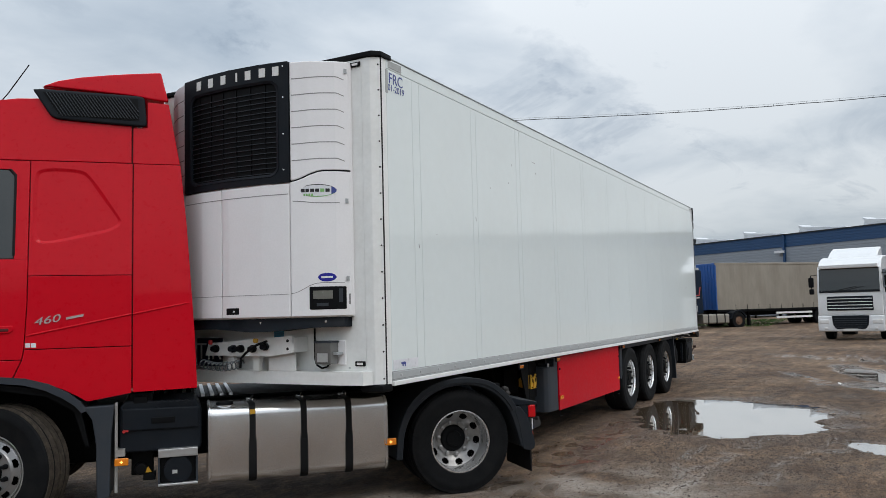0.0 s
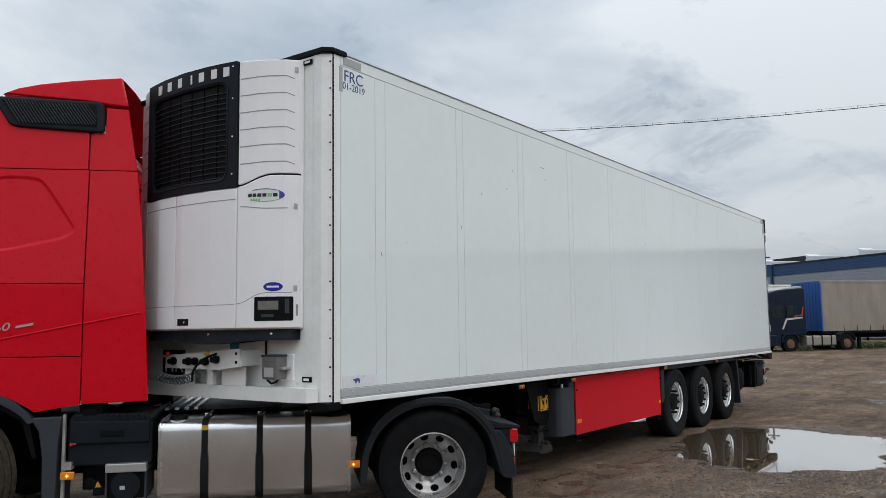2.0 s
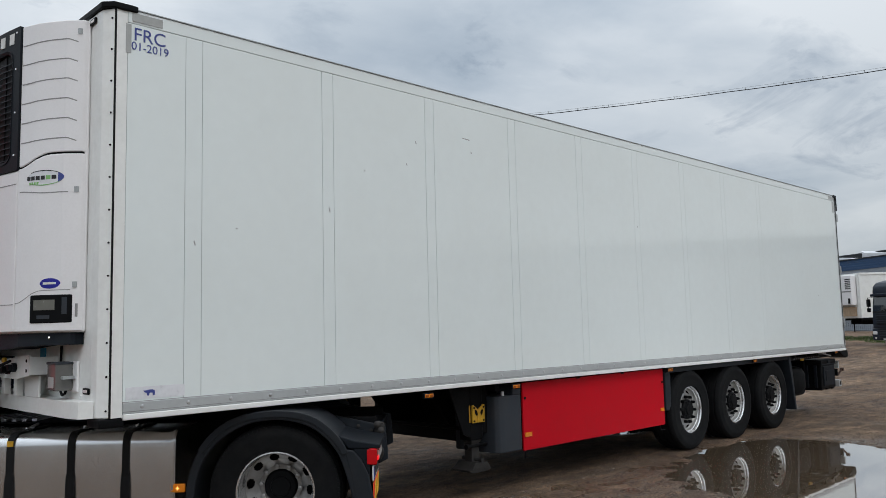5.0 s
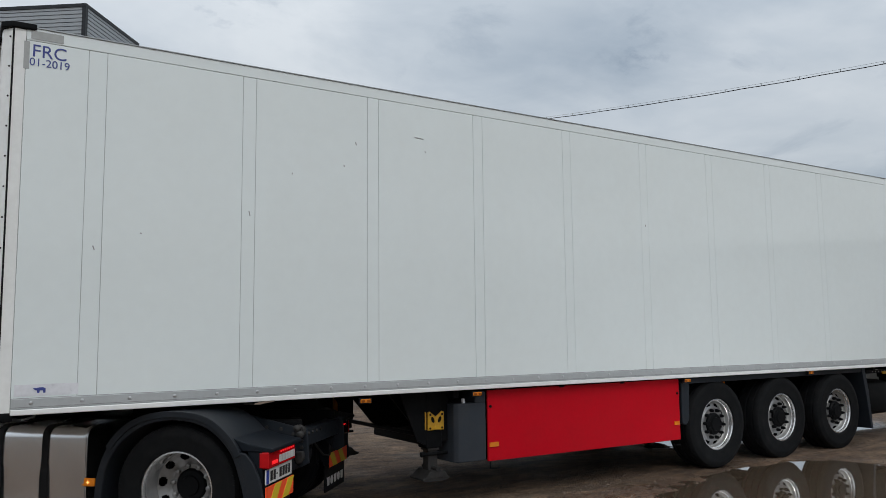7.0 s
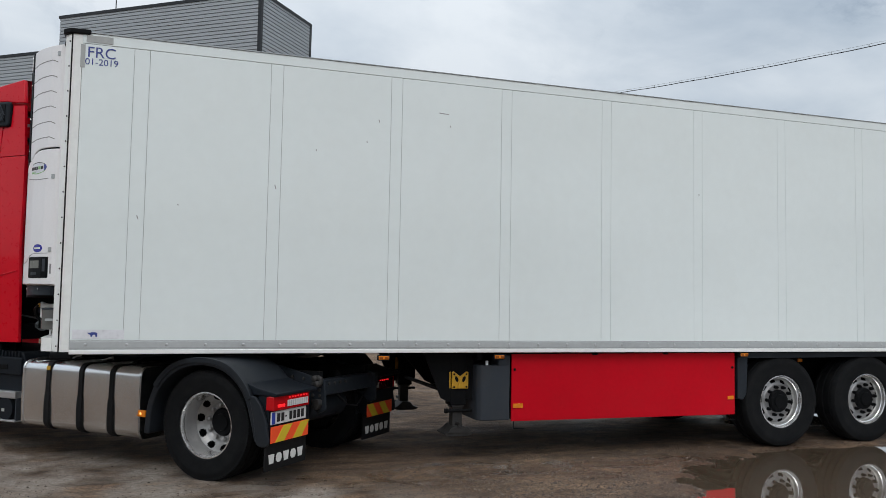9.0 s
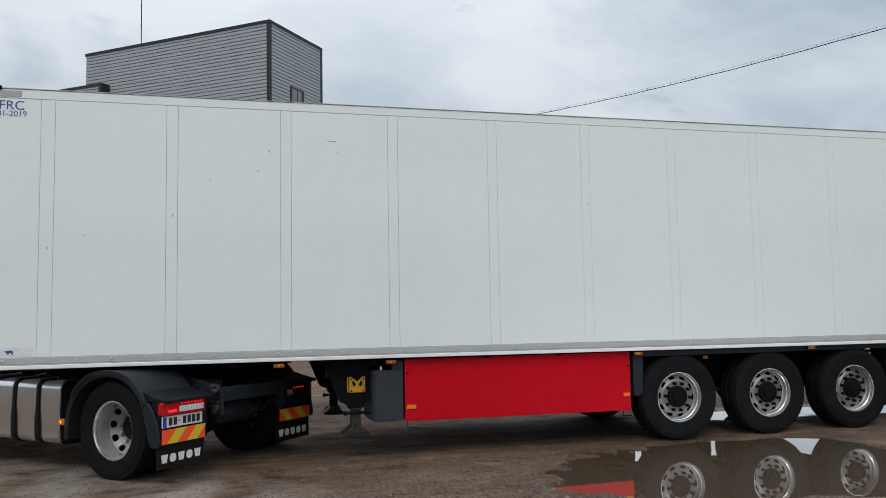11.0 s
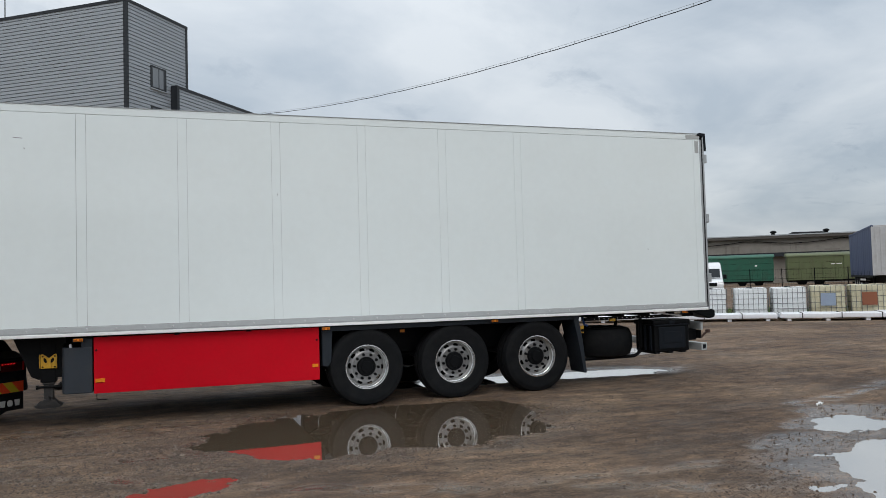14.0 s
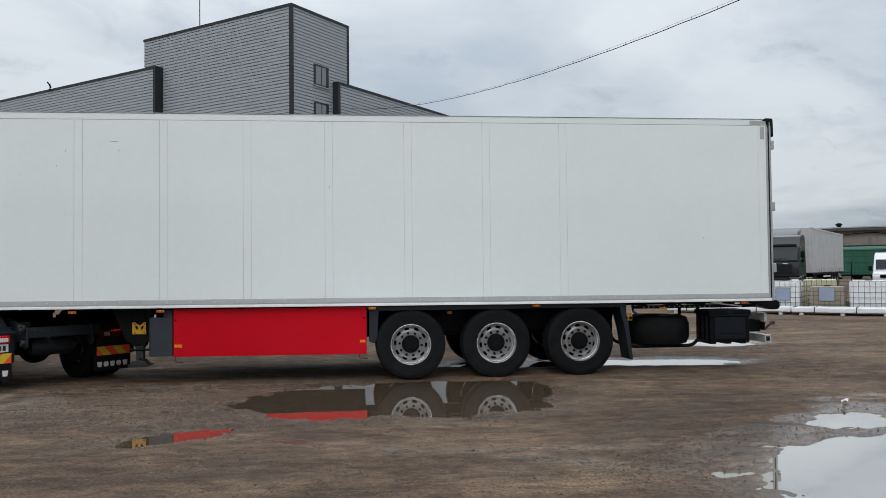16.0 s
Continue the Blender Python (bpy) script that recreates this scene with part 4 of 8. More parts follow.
part("oval_badge", unit_shell(0.346, 0.472, lambda y: 2.062 - 0.036 * math.sqrt(max(0.01, 1 - ((y - 0.409) / 0.0635) ** 2)), lambda y: 2.062 + 0.036 * math.sqrt(max(0.01, 1 - ((y - 0.409) / 0.0635) ** 2)), 0.0285, 0.01), material("deep_blue_enamel", (0.02, 0.02, 0.30), 0.2, coat=0.5), unit, "blue oval badge")
part("badge_bar", unit_shell(0.370, 0.448, 2.055, 2.070, 0.0300, 0.01), INK_WHITE, unit)
part("control_panel", unit_shell(0.290, 0.535, 1.790, 1.985, 0.034, 0.03), BLACK, unit, "black control panel with grey display", bevel=0.01)
part("display", unit_shell(0.370, 0.505, 1.880, 1.950, 0.0355, 0.005), material("grey_display", (0.16, 0.16, 0.14), 0.25), unit)
part("keypad", unit_shell(0.308, 0.330, 1.85, 1.965, 0.0355, 0.005), GREY_PLASTIC, unit)
part("keypad", unit_shell(0.40, 0.48, 1.82, 1.845, 0.0365, 0.006), GREY_PLASTIC, unit)
part("side_vent", unit_shell(0.268, 0.277, 1.83, 1.92, 0.029, 0.02), UNIT_GROOVE, unit)
base = part("unit_base", unit_shell(0.30, 2.30, lambda y: 1.640 - 0.03 * smooth(0.55, 1.0, y) * smooth(1.5, 1.1, y), 1.722, -0.012, 0.24), DARK_PLASTIC, unit, "dark plastic drip tray", bevel=0.01)
for y in (0.44, 1.0):
    part("screw", Geo().lathe([(0.012, 0), (0.010, -0.006), (0.0005, -0.006)], seg=8), CHROME, unit, at=pose(unit_x(y) + 0.010, y, 1.69, 0, 0, -90))

# air and electric couplings under the unit
rack = part("coupling_bracket", Geo().prism([(0.80, 1.425), (0.775, 1.55), (0.80, 1.572), (1.60, 1.520), (1.76, 1.515), (1.80, 1.40), (1.06, 1.395)], "x", -0.345, -0.330), WHITE_PAINT, trailer, "white bracket with air couplings")
for y, z in ((0.84, 1.53), (0.84, 1.46)):
    part("bracket_hole", Geo().cyl((0, 0, 0), "x", 0.013, -0.348, -0.344, 12), BLACK, rack, at=pose(0, y, z))
part("bracket_side", Geo().box(-0.345, -0.15, 0.775, 0.79, 1.43, 1.555), WHITE_PAINT, rack)
for y, w in ((0.82, 0.30), (1.20, 0.075), (1.50, 0.075)):
    part("bracket_leg", Geo().box(-0.268 if w > 0.1 else -0.30, -0.25, y, y + w, 1.262, 1.42), WHITE_PAINT, rack, bevel=0.006)
for y, m in ((1.66, BLACK), (1.45, DARK_PLASTIC), (1.36, BLACK), (1.22, BLACK), (1.08, DARK_PLASTIC)):
    part("coupling", Geo().cyl((0, 0, 0), "x", 0.034, -0.372, -0.343, 14).cyl((0, 0, 0), "x", 0.024, -0.405, -0.365, 12), m, rack, at=pose(0, y, 1.462 if y > 1.2 else 1.48))
part("red_cap", Geo().box(-0.42, -0.39, 1.66, 1.70, 1.50, 1.545), material("red_plastic", (0.45, 0.02, 0.02), 0.4), rack, bevel=0.012)
part("yellow_cap", Geo().box(-0.42, -0.39, 1.12, 1.17, 1.515, 1.555), YELLOW, rack, bevel=0.012)
part("plug", Geo().tube([(-0.40, 1.02, 1.53), (-0.44, 1.10, 1.50), (-0.45, 1.22, 1.43), (-0.42, 1.30, 1.38), (-0.42, 1.31, 1.30)], 0.011), BLACK, rack)
coil = [(-0.42 + 0.040 * math.cos(2 * math.pi * i / 12), 1.30 + 0.0040 * i, 1.335 - 0.03 * math.sin(math.pi * i / 120) + 0.036 * math.sin(2 * math.pi * i / 12)) for i in range(121)]
part("coiled_hose", Geo().tube(coil, 0.006, 6), HOSE, rack)
part("straight_hose", Geo().tube([(-0.44, 1.90, 1.33), (-0.55, 2.0, 1.38), (-0.75, 2.05, 1.42), (-1.0, 2.1, 1.45)], 0.010, 6), HOSE, rack)
for y, z, w, h, m in ((1.27, 1.40, 0.12, 0.11, LABEL_PALE), (1.55, 1.345, 0.10, 0.08, LABEL_PALE)):
    part("sticker", Geo().box(-0.152, -0.1485, y, y + w, z - h, z), m, trailer)
part("sticker", Geo().box(-0.156, -0.149, 1.04, 1.15, 1.545, 1.615), material("blue_sticker", (0.03, 0.25, 0.42), 0.4), trailer)
plate = part("route_plate", Geo().box(-0.175, -0.149, 1.775, 2.075, 1.29, 1.55), material("dark_navy_plate", (0.010, 0.014, 0.045), 0.4), trailer, "blue plate with white letters TIR")
part("plate_letters", lettering("TIR", 0.16, 0.001, INK_WHITE), None, plate, at=pose(-0.177, 1.925, 1.42, 0, 0, -90))
docs = part("document_box", Geo().box(-0.285, -0.165, 0.43, 0.60, 1.325, 1.515), PLASTIC_CLEAR, trailer, "smoky clear plastic document box", bevel=0.012)
part("box_papers", Geo().box(-0.2865, -0.284, 0.46, 0.57, 1.345, 1.42), DECAL_GREY, docs)
part("box_lid_edge", Geo().box(-0.288, -0.165, 0.425, 0.606, 1.505, 1.522), GREY_PLASTIC, docs, bevel=0.004)
part("box_back", Geo().box(-0.168, -0.149, 0.36, 0.615, 1.315, 1.525), UNIT_WHITE, docs, bevel=0.006)
part("box_latch", Geo().box(-0.25, -0.155, 0.385, 0.435, 1.405, 1.425), ALU_GREY, docs)
part("box_cable", Geo().tube([(-0.16, 0.69, 1.63), (-0.165, 0.685, 1.36), (-0.17, 0.66, 1.31), (-0.18, 0.60, 1.285), (-0.18, 0.54, 1.30), (-0.18, 0.52, 1.33)], 0.009, 6), BLACK, docs)
for y in (0.33, 0.95, 1.7):
    part("screw", Geo().lathe([(0.010, 0), (0.008, -0.005), (0.0005, -0.005)], seg=8), ALU, trailer, at=pose(-0.149, y, 1.29, 0, 0, -90))

# chassis
DUSTY_STEEL = material("dusty_worn_steel", (0.024, 0.023, 0.023), 0.6, 0.2, vary=0.25, size=0.12, dirt=(0.065, 0.056, 0.048), dirt_amount=0.5)
for y in (0.72, 1.72):
    part("chassis_beam", Geo().prism([(0.6, 1.108), (3.42, 1.10), (3.80, 0.66), (3.9, 0.62), (10.9, 0.62), (11.15, 1.03), (13.3, 1.05), (13.3, 1.125), (0.6, 1.125)], "y", y, y + 0.03).box(0.6, 13.2, y - 0.06, y + 0.10, 1.10, 1.125).box(3.9, 10.9, y - 0.06, y + 0.10, 0.60, 0.625), BLACK_STEEL, trailer)
part("coupler_plate", Geo().box(0.55, 1.85, 0.62, 1.98, 1.092, 1.12), BLACK_STEEL, trailer)
for i in range(22):
    part("cross_member", Geo().box(2.9 + 0.47 * i, 2.96 + 0.47 * i, 0.11, 2.49, 1.04 if i > 1 else 1.10, 1.128), BLACK_STEEL, trailer)
for s, y in ((1, 0.235), (-1, 2.365)):
    leg = part("landing_leg", Geo().box(3.60, 3.78, min(y, y + s * 0.16), max(y, y + s * 0.16), 0.56, 1.10), BLACK_STEEL, trailer, bevel=0.012)
    part("leg_plate", Geo().prism([(3.30, 1.125), (3.86, 1.125), (3.86, 0.62), (3.58, 0.60), (3.50, 0.64)], "y", y + s * 0.005, y + s * 0.025), BLACK_STEEL, leg)
    part("inner_tube", Geo().box(3.635, 3.745, min(y + s * 0.025, y + s * 0.13), max(y + s * 0.025, y + s * 0.13), 0.32, 0.58), DUSTY_STEEL, leg, bevel=0.008)
    part("foot", Geo().prism([(3.53, 0.280), (3.55, 0.260), (3.60, 0.250), (3.78, 0.250), (3.83, 0.260), (3.85, 0.280), (3.79, 0.300), (3.74, 0.355), (3.64, 0.355), (3.58, 0.300)], "y", y - 0.04 * s, y + 0.22 * s), DUSTY_STEEL, leg, bevel=0.006)
    side = 0 if s > 0 else 180
    part("foot_rib", Geo().prism([(3.60, 0.345), (3.78, 0.345), (3.82, 0.285), (3.56, 0.285)], "y", y - 0.052 * s, y - 0.042 * s), DUSTY_STEEL, leg, bevel=0.003)
    part("foot_pin", Geo().cyl((3.69, y, 0.370), "y", 0.022, -0.07, 0.20, 12), DUSTY_STEEL, leg)
    part("leg_collar", Geo().box(3.622, 3.758, min(y + s * 0.012, y + s * 0.143), max(y + s * 0.012, y + s * 0.143), 0.535, 0.562), DUSTY_STEEL, leg, bevel=0.008)
    part("shaft", Geo().cyl((0, y + s * 0.02, 0.505), "x", 0.016, 3.56, 3.86, 10).cyl((0, y + s * 0.02, 0.505), "x", 0.026, 3.55, 3.585, 10), BLACK_STEEL, leg)
    wing = [(0.0, -0.080), (0.090, -0.080), (0.090, 0.092), (0.072, 0.100), (0.0, 0.048)]
    yb_ = part("yellow_bracket", Geo().prism(wing, "y", -0.020, 0.0).prism([(-x, z) for x, z in wing], "y", -0.020, 0.0), YELLOW, leg, "yellow V-shaped steel bracket", bevel=0.004, at=pose(3.70, y - 0.004 * s, 0.815, 0, 0, side))
    part("ridge", Geo().prism([(-0.035, -0.075), (0.035, -0.075), (0.010, 0.030), (-0.010, 0.030)], "y", -0.034, -0.018), YELLOW, yb_, bevel=0.006)
    for k in (-1, 1):
        part("bracket_hole", Geo().lathe([(0.001, 0), (0.032, 0), (0.032, -0.003), (0.001, -0.003)], seg=16).bent(lambda p: (p.x * 0.5, p.y, p.z)), BLACK, yb_, at=pose(0.040 * k, -0.0215, 0.020, 0, 22 * k, 0))
    part("bracket_flange", Geo().prism([(y, 0.74), (y + 0.14 * s, 0.76), (y + 0.14 * s, 0.86), (y + 0.08 * s, 0.90), (y, 0.91)], "x", 3.588, 3.604), YELLOW, leg, bevel=0.003)
    for bx, bz in ((3.632, 0.755), (3.768, 0.755), (3.632, 0.885), (3.768, 0.885)):
        part("bolt", Geo().lathe([(0.011, 0), (0.011, -0.008), (0.0005, -0.010)], seg=6), BLACK_STEEL, leg, at=pose(bx, y - 0.022 * s, bz, 0, 0, 0 if s > 0 else 180))
part("leg_axle", Geo().cyl((0, 0, 0), "y", 0.022, 0.30, 2.30, 10), BLACK_STEEL, trailer, at=pose(3.69, 0, 0.66))
for x in (2.82, 4.05, 7.12, 9.62, 12.95):
    ml = part("side_marker", Geo().box(x - 0.066, x + 0.066, 0.0, 0.03, 1.050, 1.104), DARK_PLASTIC, trailer, bevel=0.010)
    part("bezel", Geo().box(x - 0.052, x + 0.052, -0.005, 0.002, 1.061, 1.095), ORANGE, ml, "amber side marker lens", bevel=0.008)
    for k in (-1, 1):
        part("lens", Geo().box(x + 0.028 * k - 0.018, x + 0.028 * k + 0.018, -0.009, -0.004, 1.066, 1.088), AMBER_DEEP, ml, bevel=0.004)
# pallet locker with its red flap
locker = part("pallet_locker", Geo().box(4.23, 7.02, 0.10, 2.50, 0.42, 1.08), BLACK_STEEL, trailer)
part("red_flap", Geo().prism([(4.219, 0.405), (7.036, 0.390), (7.036, 1.096), (4.219, 1.100)], "y", 0.066, 0.088), RED_PANEL, locker, "red sheet metal flap", bevel=0.004)
for x in (5.20, 6.10):
    part("clip", Geo().box(x - 0.035, x + 0.035, 0.060, 0.07, 1.084, 1.100), BLACK, locker, bevel=0.006)
for x, z in ((4.29, 0.565), (6.975, 0.585)):
    part("reflector", Geo().box(x - 0.055, x + 0.055, 0.056, 0.066, z - 0.022, z + 0.022) if x < 5 else Geo().box(x - 0.04, x + 0.04, 0.056, 0.066, z - 0.02, z + 0.02), ORANGE, locker)
for x, z in ((4.25, 0.94), (7.00, 0.93)):
    part("bolt", Geo().lathe([(0.014, 0), (0.014, -0.010), (0.0005, -0.012)], seg=8), BLACK, locker, at=pose(x, 0.066, z))
for x in (4.25, 6.93):
    part("catch_rod", Geo().tube([(x, 0.08, 0.41), (x, 0.08, 0.33), (x + 0.12, 0.08, 0.325)], 0.006, 6), BLACK_STEEL, locker)
cover = [(4.205, 0.078), (3.95, 0.078), (3.885, 0.095), (3.855, 0.14), (3.85, 0.22), (3.85, 0.70), (4.205, 0.70)]
part("locker_end", Geo().prism(cover, "z", 0.415, 0.985).box(4.07, 4.205, 0.078, 0.3, 0.98, 1.09), GREY_PLASTIC, locker, "grey rounded plastic end piece", bevel=0.012)
part("pin", Geo().box(3.94, 3.965, 0.10, 0.12, 0.985, 1.03), LABEL_PALE, locker)
# axle group
part("mudguard_beam", Geo().box(7.09, 11.05, 0.05, 0.12, 1.035, 1.118), FRAME_BLUE, trailer, bevel=0.008)
part("mudguard_front", Geo().prism([(7.075, 0.57), (7.15, 0.55), (7.20, 0.62), (7.22, 1.05), (7.075, 1.05)], "y", 0.06, 0.46), FRAME_BLUE, trailer, bevel=0.012)
part("mudguard_rear", Geo().prism([(10.93, 1.11), (11.02, 1.11), (11.09, 0.75), (11.15, 0.22), (11.10, 0.22), (11.02, 0.70)], "y", 0.04, 0.46), FRAME_BLUE, trailer, bevel=0.006)
part("mudguard_top", Geo().box(7.15, 11.0, 0.05, 0.46, 1.095, 1.115), BLACK, trailer)
TW = wheel_meshes(0.532, 0.375, 0.125, 0.300, RIM, 0.075, 0.132, False)
for x in (7.70, 9.01, 10.32):
    wheel(trailer, TW, pose(x, 0.040 + 0.1875, 0.520, 0, 17 * x, 0), "black single tyre on bright aluminium rim")
    wheel(trailer, TW, pose(x, WIDE - 0.040 - 0.1875, 0.520, 0, 30 * x, 180), "black single tyre on bright aluminium rim")
    part("axle", Geo().cyl((0, 0, 0), "y", 0.065, 0.3, 2.3, 14), BLACK_STEEL, trailer, at=pose(x, 0, 0.52))
    for y in (0.62, 1.86):
        part("air_spring", Geo().lathe([(0.001, 0.66), (0.13, 0.66), (0.15, 0.72), (0.13, 0.79), (0.15, 0.86), (0.13, 0.94), (0.001, 0.94)], (x + 0.35, y + 0.06, 0), "z", 16), RUBBER, trailer)
        part("trailing_arm", Geo().prism([(x - 0.5, 0.60), (x - 0.35, 0.52), (x + 0.45, 0.56), (x + 0.45, 0.66), (x - 0.4, 0.66)], "y", y, y + 0.09), BLACK_STEEL, trailer)
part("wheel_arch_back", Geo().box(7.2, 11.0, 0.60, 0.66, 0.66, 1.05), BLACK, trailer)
part("reflector", Geo().box(8.30, 8.37, 0.44, 0.455, 0.95, 0.99), ORANGE, trailer)
# spare wheel carrier, tool box, rear bumper
spare = part("spare_wheel", Geo().lathe([(0.10, 0.45), (0.42, 0.405), (0.51, 0.43), (0.555, 0.53), (0.555, 0.74), (0.51, 0.84), (0.42, 0.87), (0.10, 0.85)], (11.74, 0.70, 0), "z", 40), TYRE, trailer, "black spare tyre in a tubular cradle")
bow = [(11.135, 1.08)] + [(11.305 - 0.17 * math.cos(math.radians(15 * i)), 0.56 - 0.17 * math.sin(math.radians(15 * i))) for i in range(7)] + [(12.175 + 0.17 * math.sin(math.radians(15 * i)), 0.56 - 0.17 * math.cos(math.radians(15 * i))) for i in range(7)] + [(12.345, 1.08)]
for y in (0.36, 1.10):
    part("cradle", Geo().tube([(x, y, z) for x, z in bow], 0.028, 8), BLACK_STEEL, spare)
part("hose_bundle", Geo().tube([(11.22, 0.25, 1.05), (11.23, 0.22, 0.95), (11.28, 0.2, 0.92)], 0.02, 6), material("blue_hose", (0.03, 0.08, 0.25), 0.4), trailer)
part("yellow_valve", Geo().box(11.62, 11.72, 0.10, 0.12, 0.985, 1.02), YELLOW, trailer)
rail_ = part("rear_cross_tube", Geo().box(11.2, 13.2, 0.12, 0.17, 1.00, 1.05), BLACK_STEEL, trailer)
for i in range(14):
    part("rail_bolt", Geo().lathe([(0.008, 0), (0.007, -0.006), (0.0005, -0.006)], seg=6), ALU, rail_, at=pose(11.36 + 0.083 * i, 0.12, 1.025))
part("valve_body", Geo().box(11.03, 11.19, 0.16, 0.20, 0.815, 0.93), YELLOW, trailer, "yellow valve panel with black knobs", bevel=0.006)
for k in range(2):
    part("knob", Geo().cyl((11.09 + 0.065 * k, 0.16, 0.86), "y", 0.022, -0.035, 0.0, 12), BLACK, trailer)
part("white_valve", Geo().box(12.46, 12.62, 0.06, 0.14, 1.06, 1.10).tube([(12.6, 0.08, 1.06), (12.95, 0.10, 1.02)], 0.012, 6), LABEL_PALE, trailer)
tool = part("tool_box", Geo().box(12.42, 13.08, 0.09, 0.62, 0.45, 0.925), BLACK, trailer, "black plastic tool box", bevel=0.02)
part("lid", Geo().box(12.40, 13.10, 0.075, 0.635, 0.885, 0.960), BLACK, tool, bevel=0.015)
part("door_panel", Geo().box(12.50, 13.00, 0.072, 0.092, 0.50, 0.845), DARK_PLASTIC, tool, bevel=0.016)
part("door_field", Geo().box(12.58, 12.92, 0.064, 0.074, 0.59, 0.77), DARK_PLASTIC, tool, bevel=0.014)
part("lid_edge", Geo().box(12.41, 13.09, 0.066, 0.078, 0.868, 0.888), DARK_PLASTIC, tool, bevel=0.004)
part("latch", Geo().box(12.70, 12.80, 0.062, 0.078, 0.895, 0.945), DARK_PLASTIC, tool, bevel=0.008)
for k in range(3):
    part("side_rib", Geo().box(12.395, 12.425, 0.16 + 0.15 * k, 0.21 + 0.15 * k, 0.47, 0.87), DARK_PLASTIC, tool, bevel=0.008)
for x in (12.48, 12.73, 12.98):
    part("foot_rib", Geo().box(x - 0.05, x + 0.05, 0.10, 0.60, 0.425, 0.455), BLACK, tool, bevel=0.01)
part("bumper_bar", Geo().box(13.34, 13.45, 0.12, 2.48, 0.435, 0.555), RAIL_GREY, trailer, "aluminium rear underrun bar", bevel=0.006)
part("bumper_bracket", Geo().box(13.365, 13.425, 0.116, 0.124, 0.46, 0.53), DARK_PLASTIC, trailer)
part("tail_bracket", Geo().box(13.10, 13.34, 0.25, 0.60, 0.60, 0.78).box(13.34, 13.36, 0.14, 0.60, 0.63, 0.76), BLACK_STEEL, trailer)
part("tail_plate", Geo().box(13.34, 13.38, 0.12, 1.4, 0.77, 0.90), RAIL_GREY, trailer)
part("lamp_arm", Geo().tube([(13.36, 0.15, 0.64), (13.40, 0.12, 0.70), (13.45, 0.10, 0.74)], 0.018, 8).cyl((13.46, 0.10, 0.745), "y", 0.03, -0.03, 0.03, 10), material("brown_rubber", (0.06, 0.03, 0.02), 0.6), trailer)
part("dock_buffer", Geo().prism([(13.08, 1.098), (13.50, 1.110), (13.54, 1.085), (13.545, 1.00), (13.515, 0.968), (13.43, 0.960), (13.33, 0.985), (13.16, 1.055)], "y", 0.0, 0.30), BLACK, trailer, bevel=0.015)
part("rear_frame", Geo().box(13.362, BACK, -0.002, 0.09, 1.10, 3.955), ALU_GREY, trailer, bevel=0.006)
part("rear_seal", Geo().box(13.395, 13.415, -0.006, 0.0, 1.15, 3.95), RUBBER, trailer)
part("rear_frame_far", Geo().box(13.362, BACK, WIDE - 0.09, WIDE + 0.002, 1.13, 3.955), ALU_GREY, trailer)
part("rear_door", Geo().box(13.40, 13.47, 0.09, WIDE - 0.09, 1.16, 3.94), WHITE_PAINT, trailer)
part("rear_corner_cap", Geo().prism([(13.30, 3.955), (13.36, 3.995), (13.48, 3.99), (13.49, 3.70), (13.455, 3.70), (13.44, 3.93)], "y", -0.014, 0.10), DARK_PLASTIC, trailer, bevel=0.008)
for z in (3.50, 2.52, 1.55):
    part("hinge", Geo().box(13.44, 13.495, -0.012, 0.10, z, z + 0.14), ALU_GREY, trailer, bevel=0.008)


# ---- tractor unit ----
tractor = thing("tractor_unit", pose(1.985, 0.832, 0, 0, 0, -43.5), "red tractor unit with high sleeper cab, coupled at an angle", "truck")


def side_y(z):
    """Half-width of the cab at height z: it leans in towards the roof."""
    return 1.262 if z < 2.13 else 1.262 - 0.078 * (z - 2.13) - 0.012 * max(0, z - 3.3) ** 2


def cab_panel(pts, name="side_panel", mat=RED, thick=0.03, proud=0.0, bevel=0.0035, both=True, cuts=(), parent=None, label=""):
    for s in ((-1, 1) if both else (-1,)):
        g = Geo().prism(pts, "y", -thick, 0.0)
        zs = [p[1] for p in pts]
        g.split("z", [z for z in (1.4, 1.7, 2.13, 2.5, 2.9, 3.3, 3.5, 3.7, 3.85) if min(zs) + 0.02 < z < max(zs) - 0.02])
        if cuts:
            g.split("x", cuts)
        if s < 0:
            g.bent(lambda p: (p.x, -(side_y(p.z) + proud) - p.y, p.z))
        else:
            g.bent(lambda p: (p.x, side_y(p.z) + proud + p.y, p.z))
        ob = part(name, g, mat, parent or cab, label, bevel=bevel)


AXLE, ARCH = -3.93, 0.66
cab_core = Geo()
for z0, z1 in ((1.30, 2.1), (2.1, 3.1), (3.1, 3.62)):
    w0, w1 = side_y(z0) - 0.035, side_y(z1) - 0.035
    f0, f1 = -5.25, -5.25 + (0.0 if z1 < 2.2 else 0.22 if z1 < 3.2 else 0.55)
    fa = -5.25 if z0 < 2.2 else -5.03
    cab_core.add([(fa, -w0, z0), (-2.95, -w0, z0), (-2.95, w0, z0), (fa, w0, z0), (f1, -w1, z1), (-2.95, -w1, z1), (-2.95, w1, z1), (f1, w1, z1)],
                 [(0, 3, 2, 1), (4, 5, 6, 7), (0, 1, 5, 4), (1, 2, 6, 5), (2, 3, 7, 6), (3, 0, 4, 7)])
# the core's dark red paints the shade between the cab panels
cab = part("cab", cab_core, RED_GAP_SHADE, tractor, "red high-roof sleeper cab")
G = 0.005
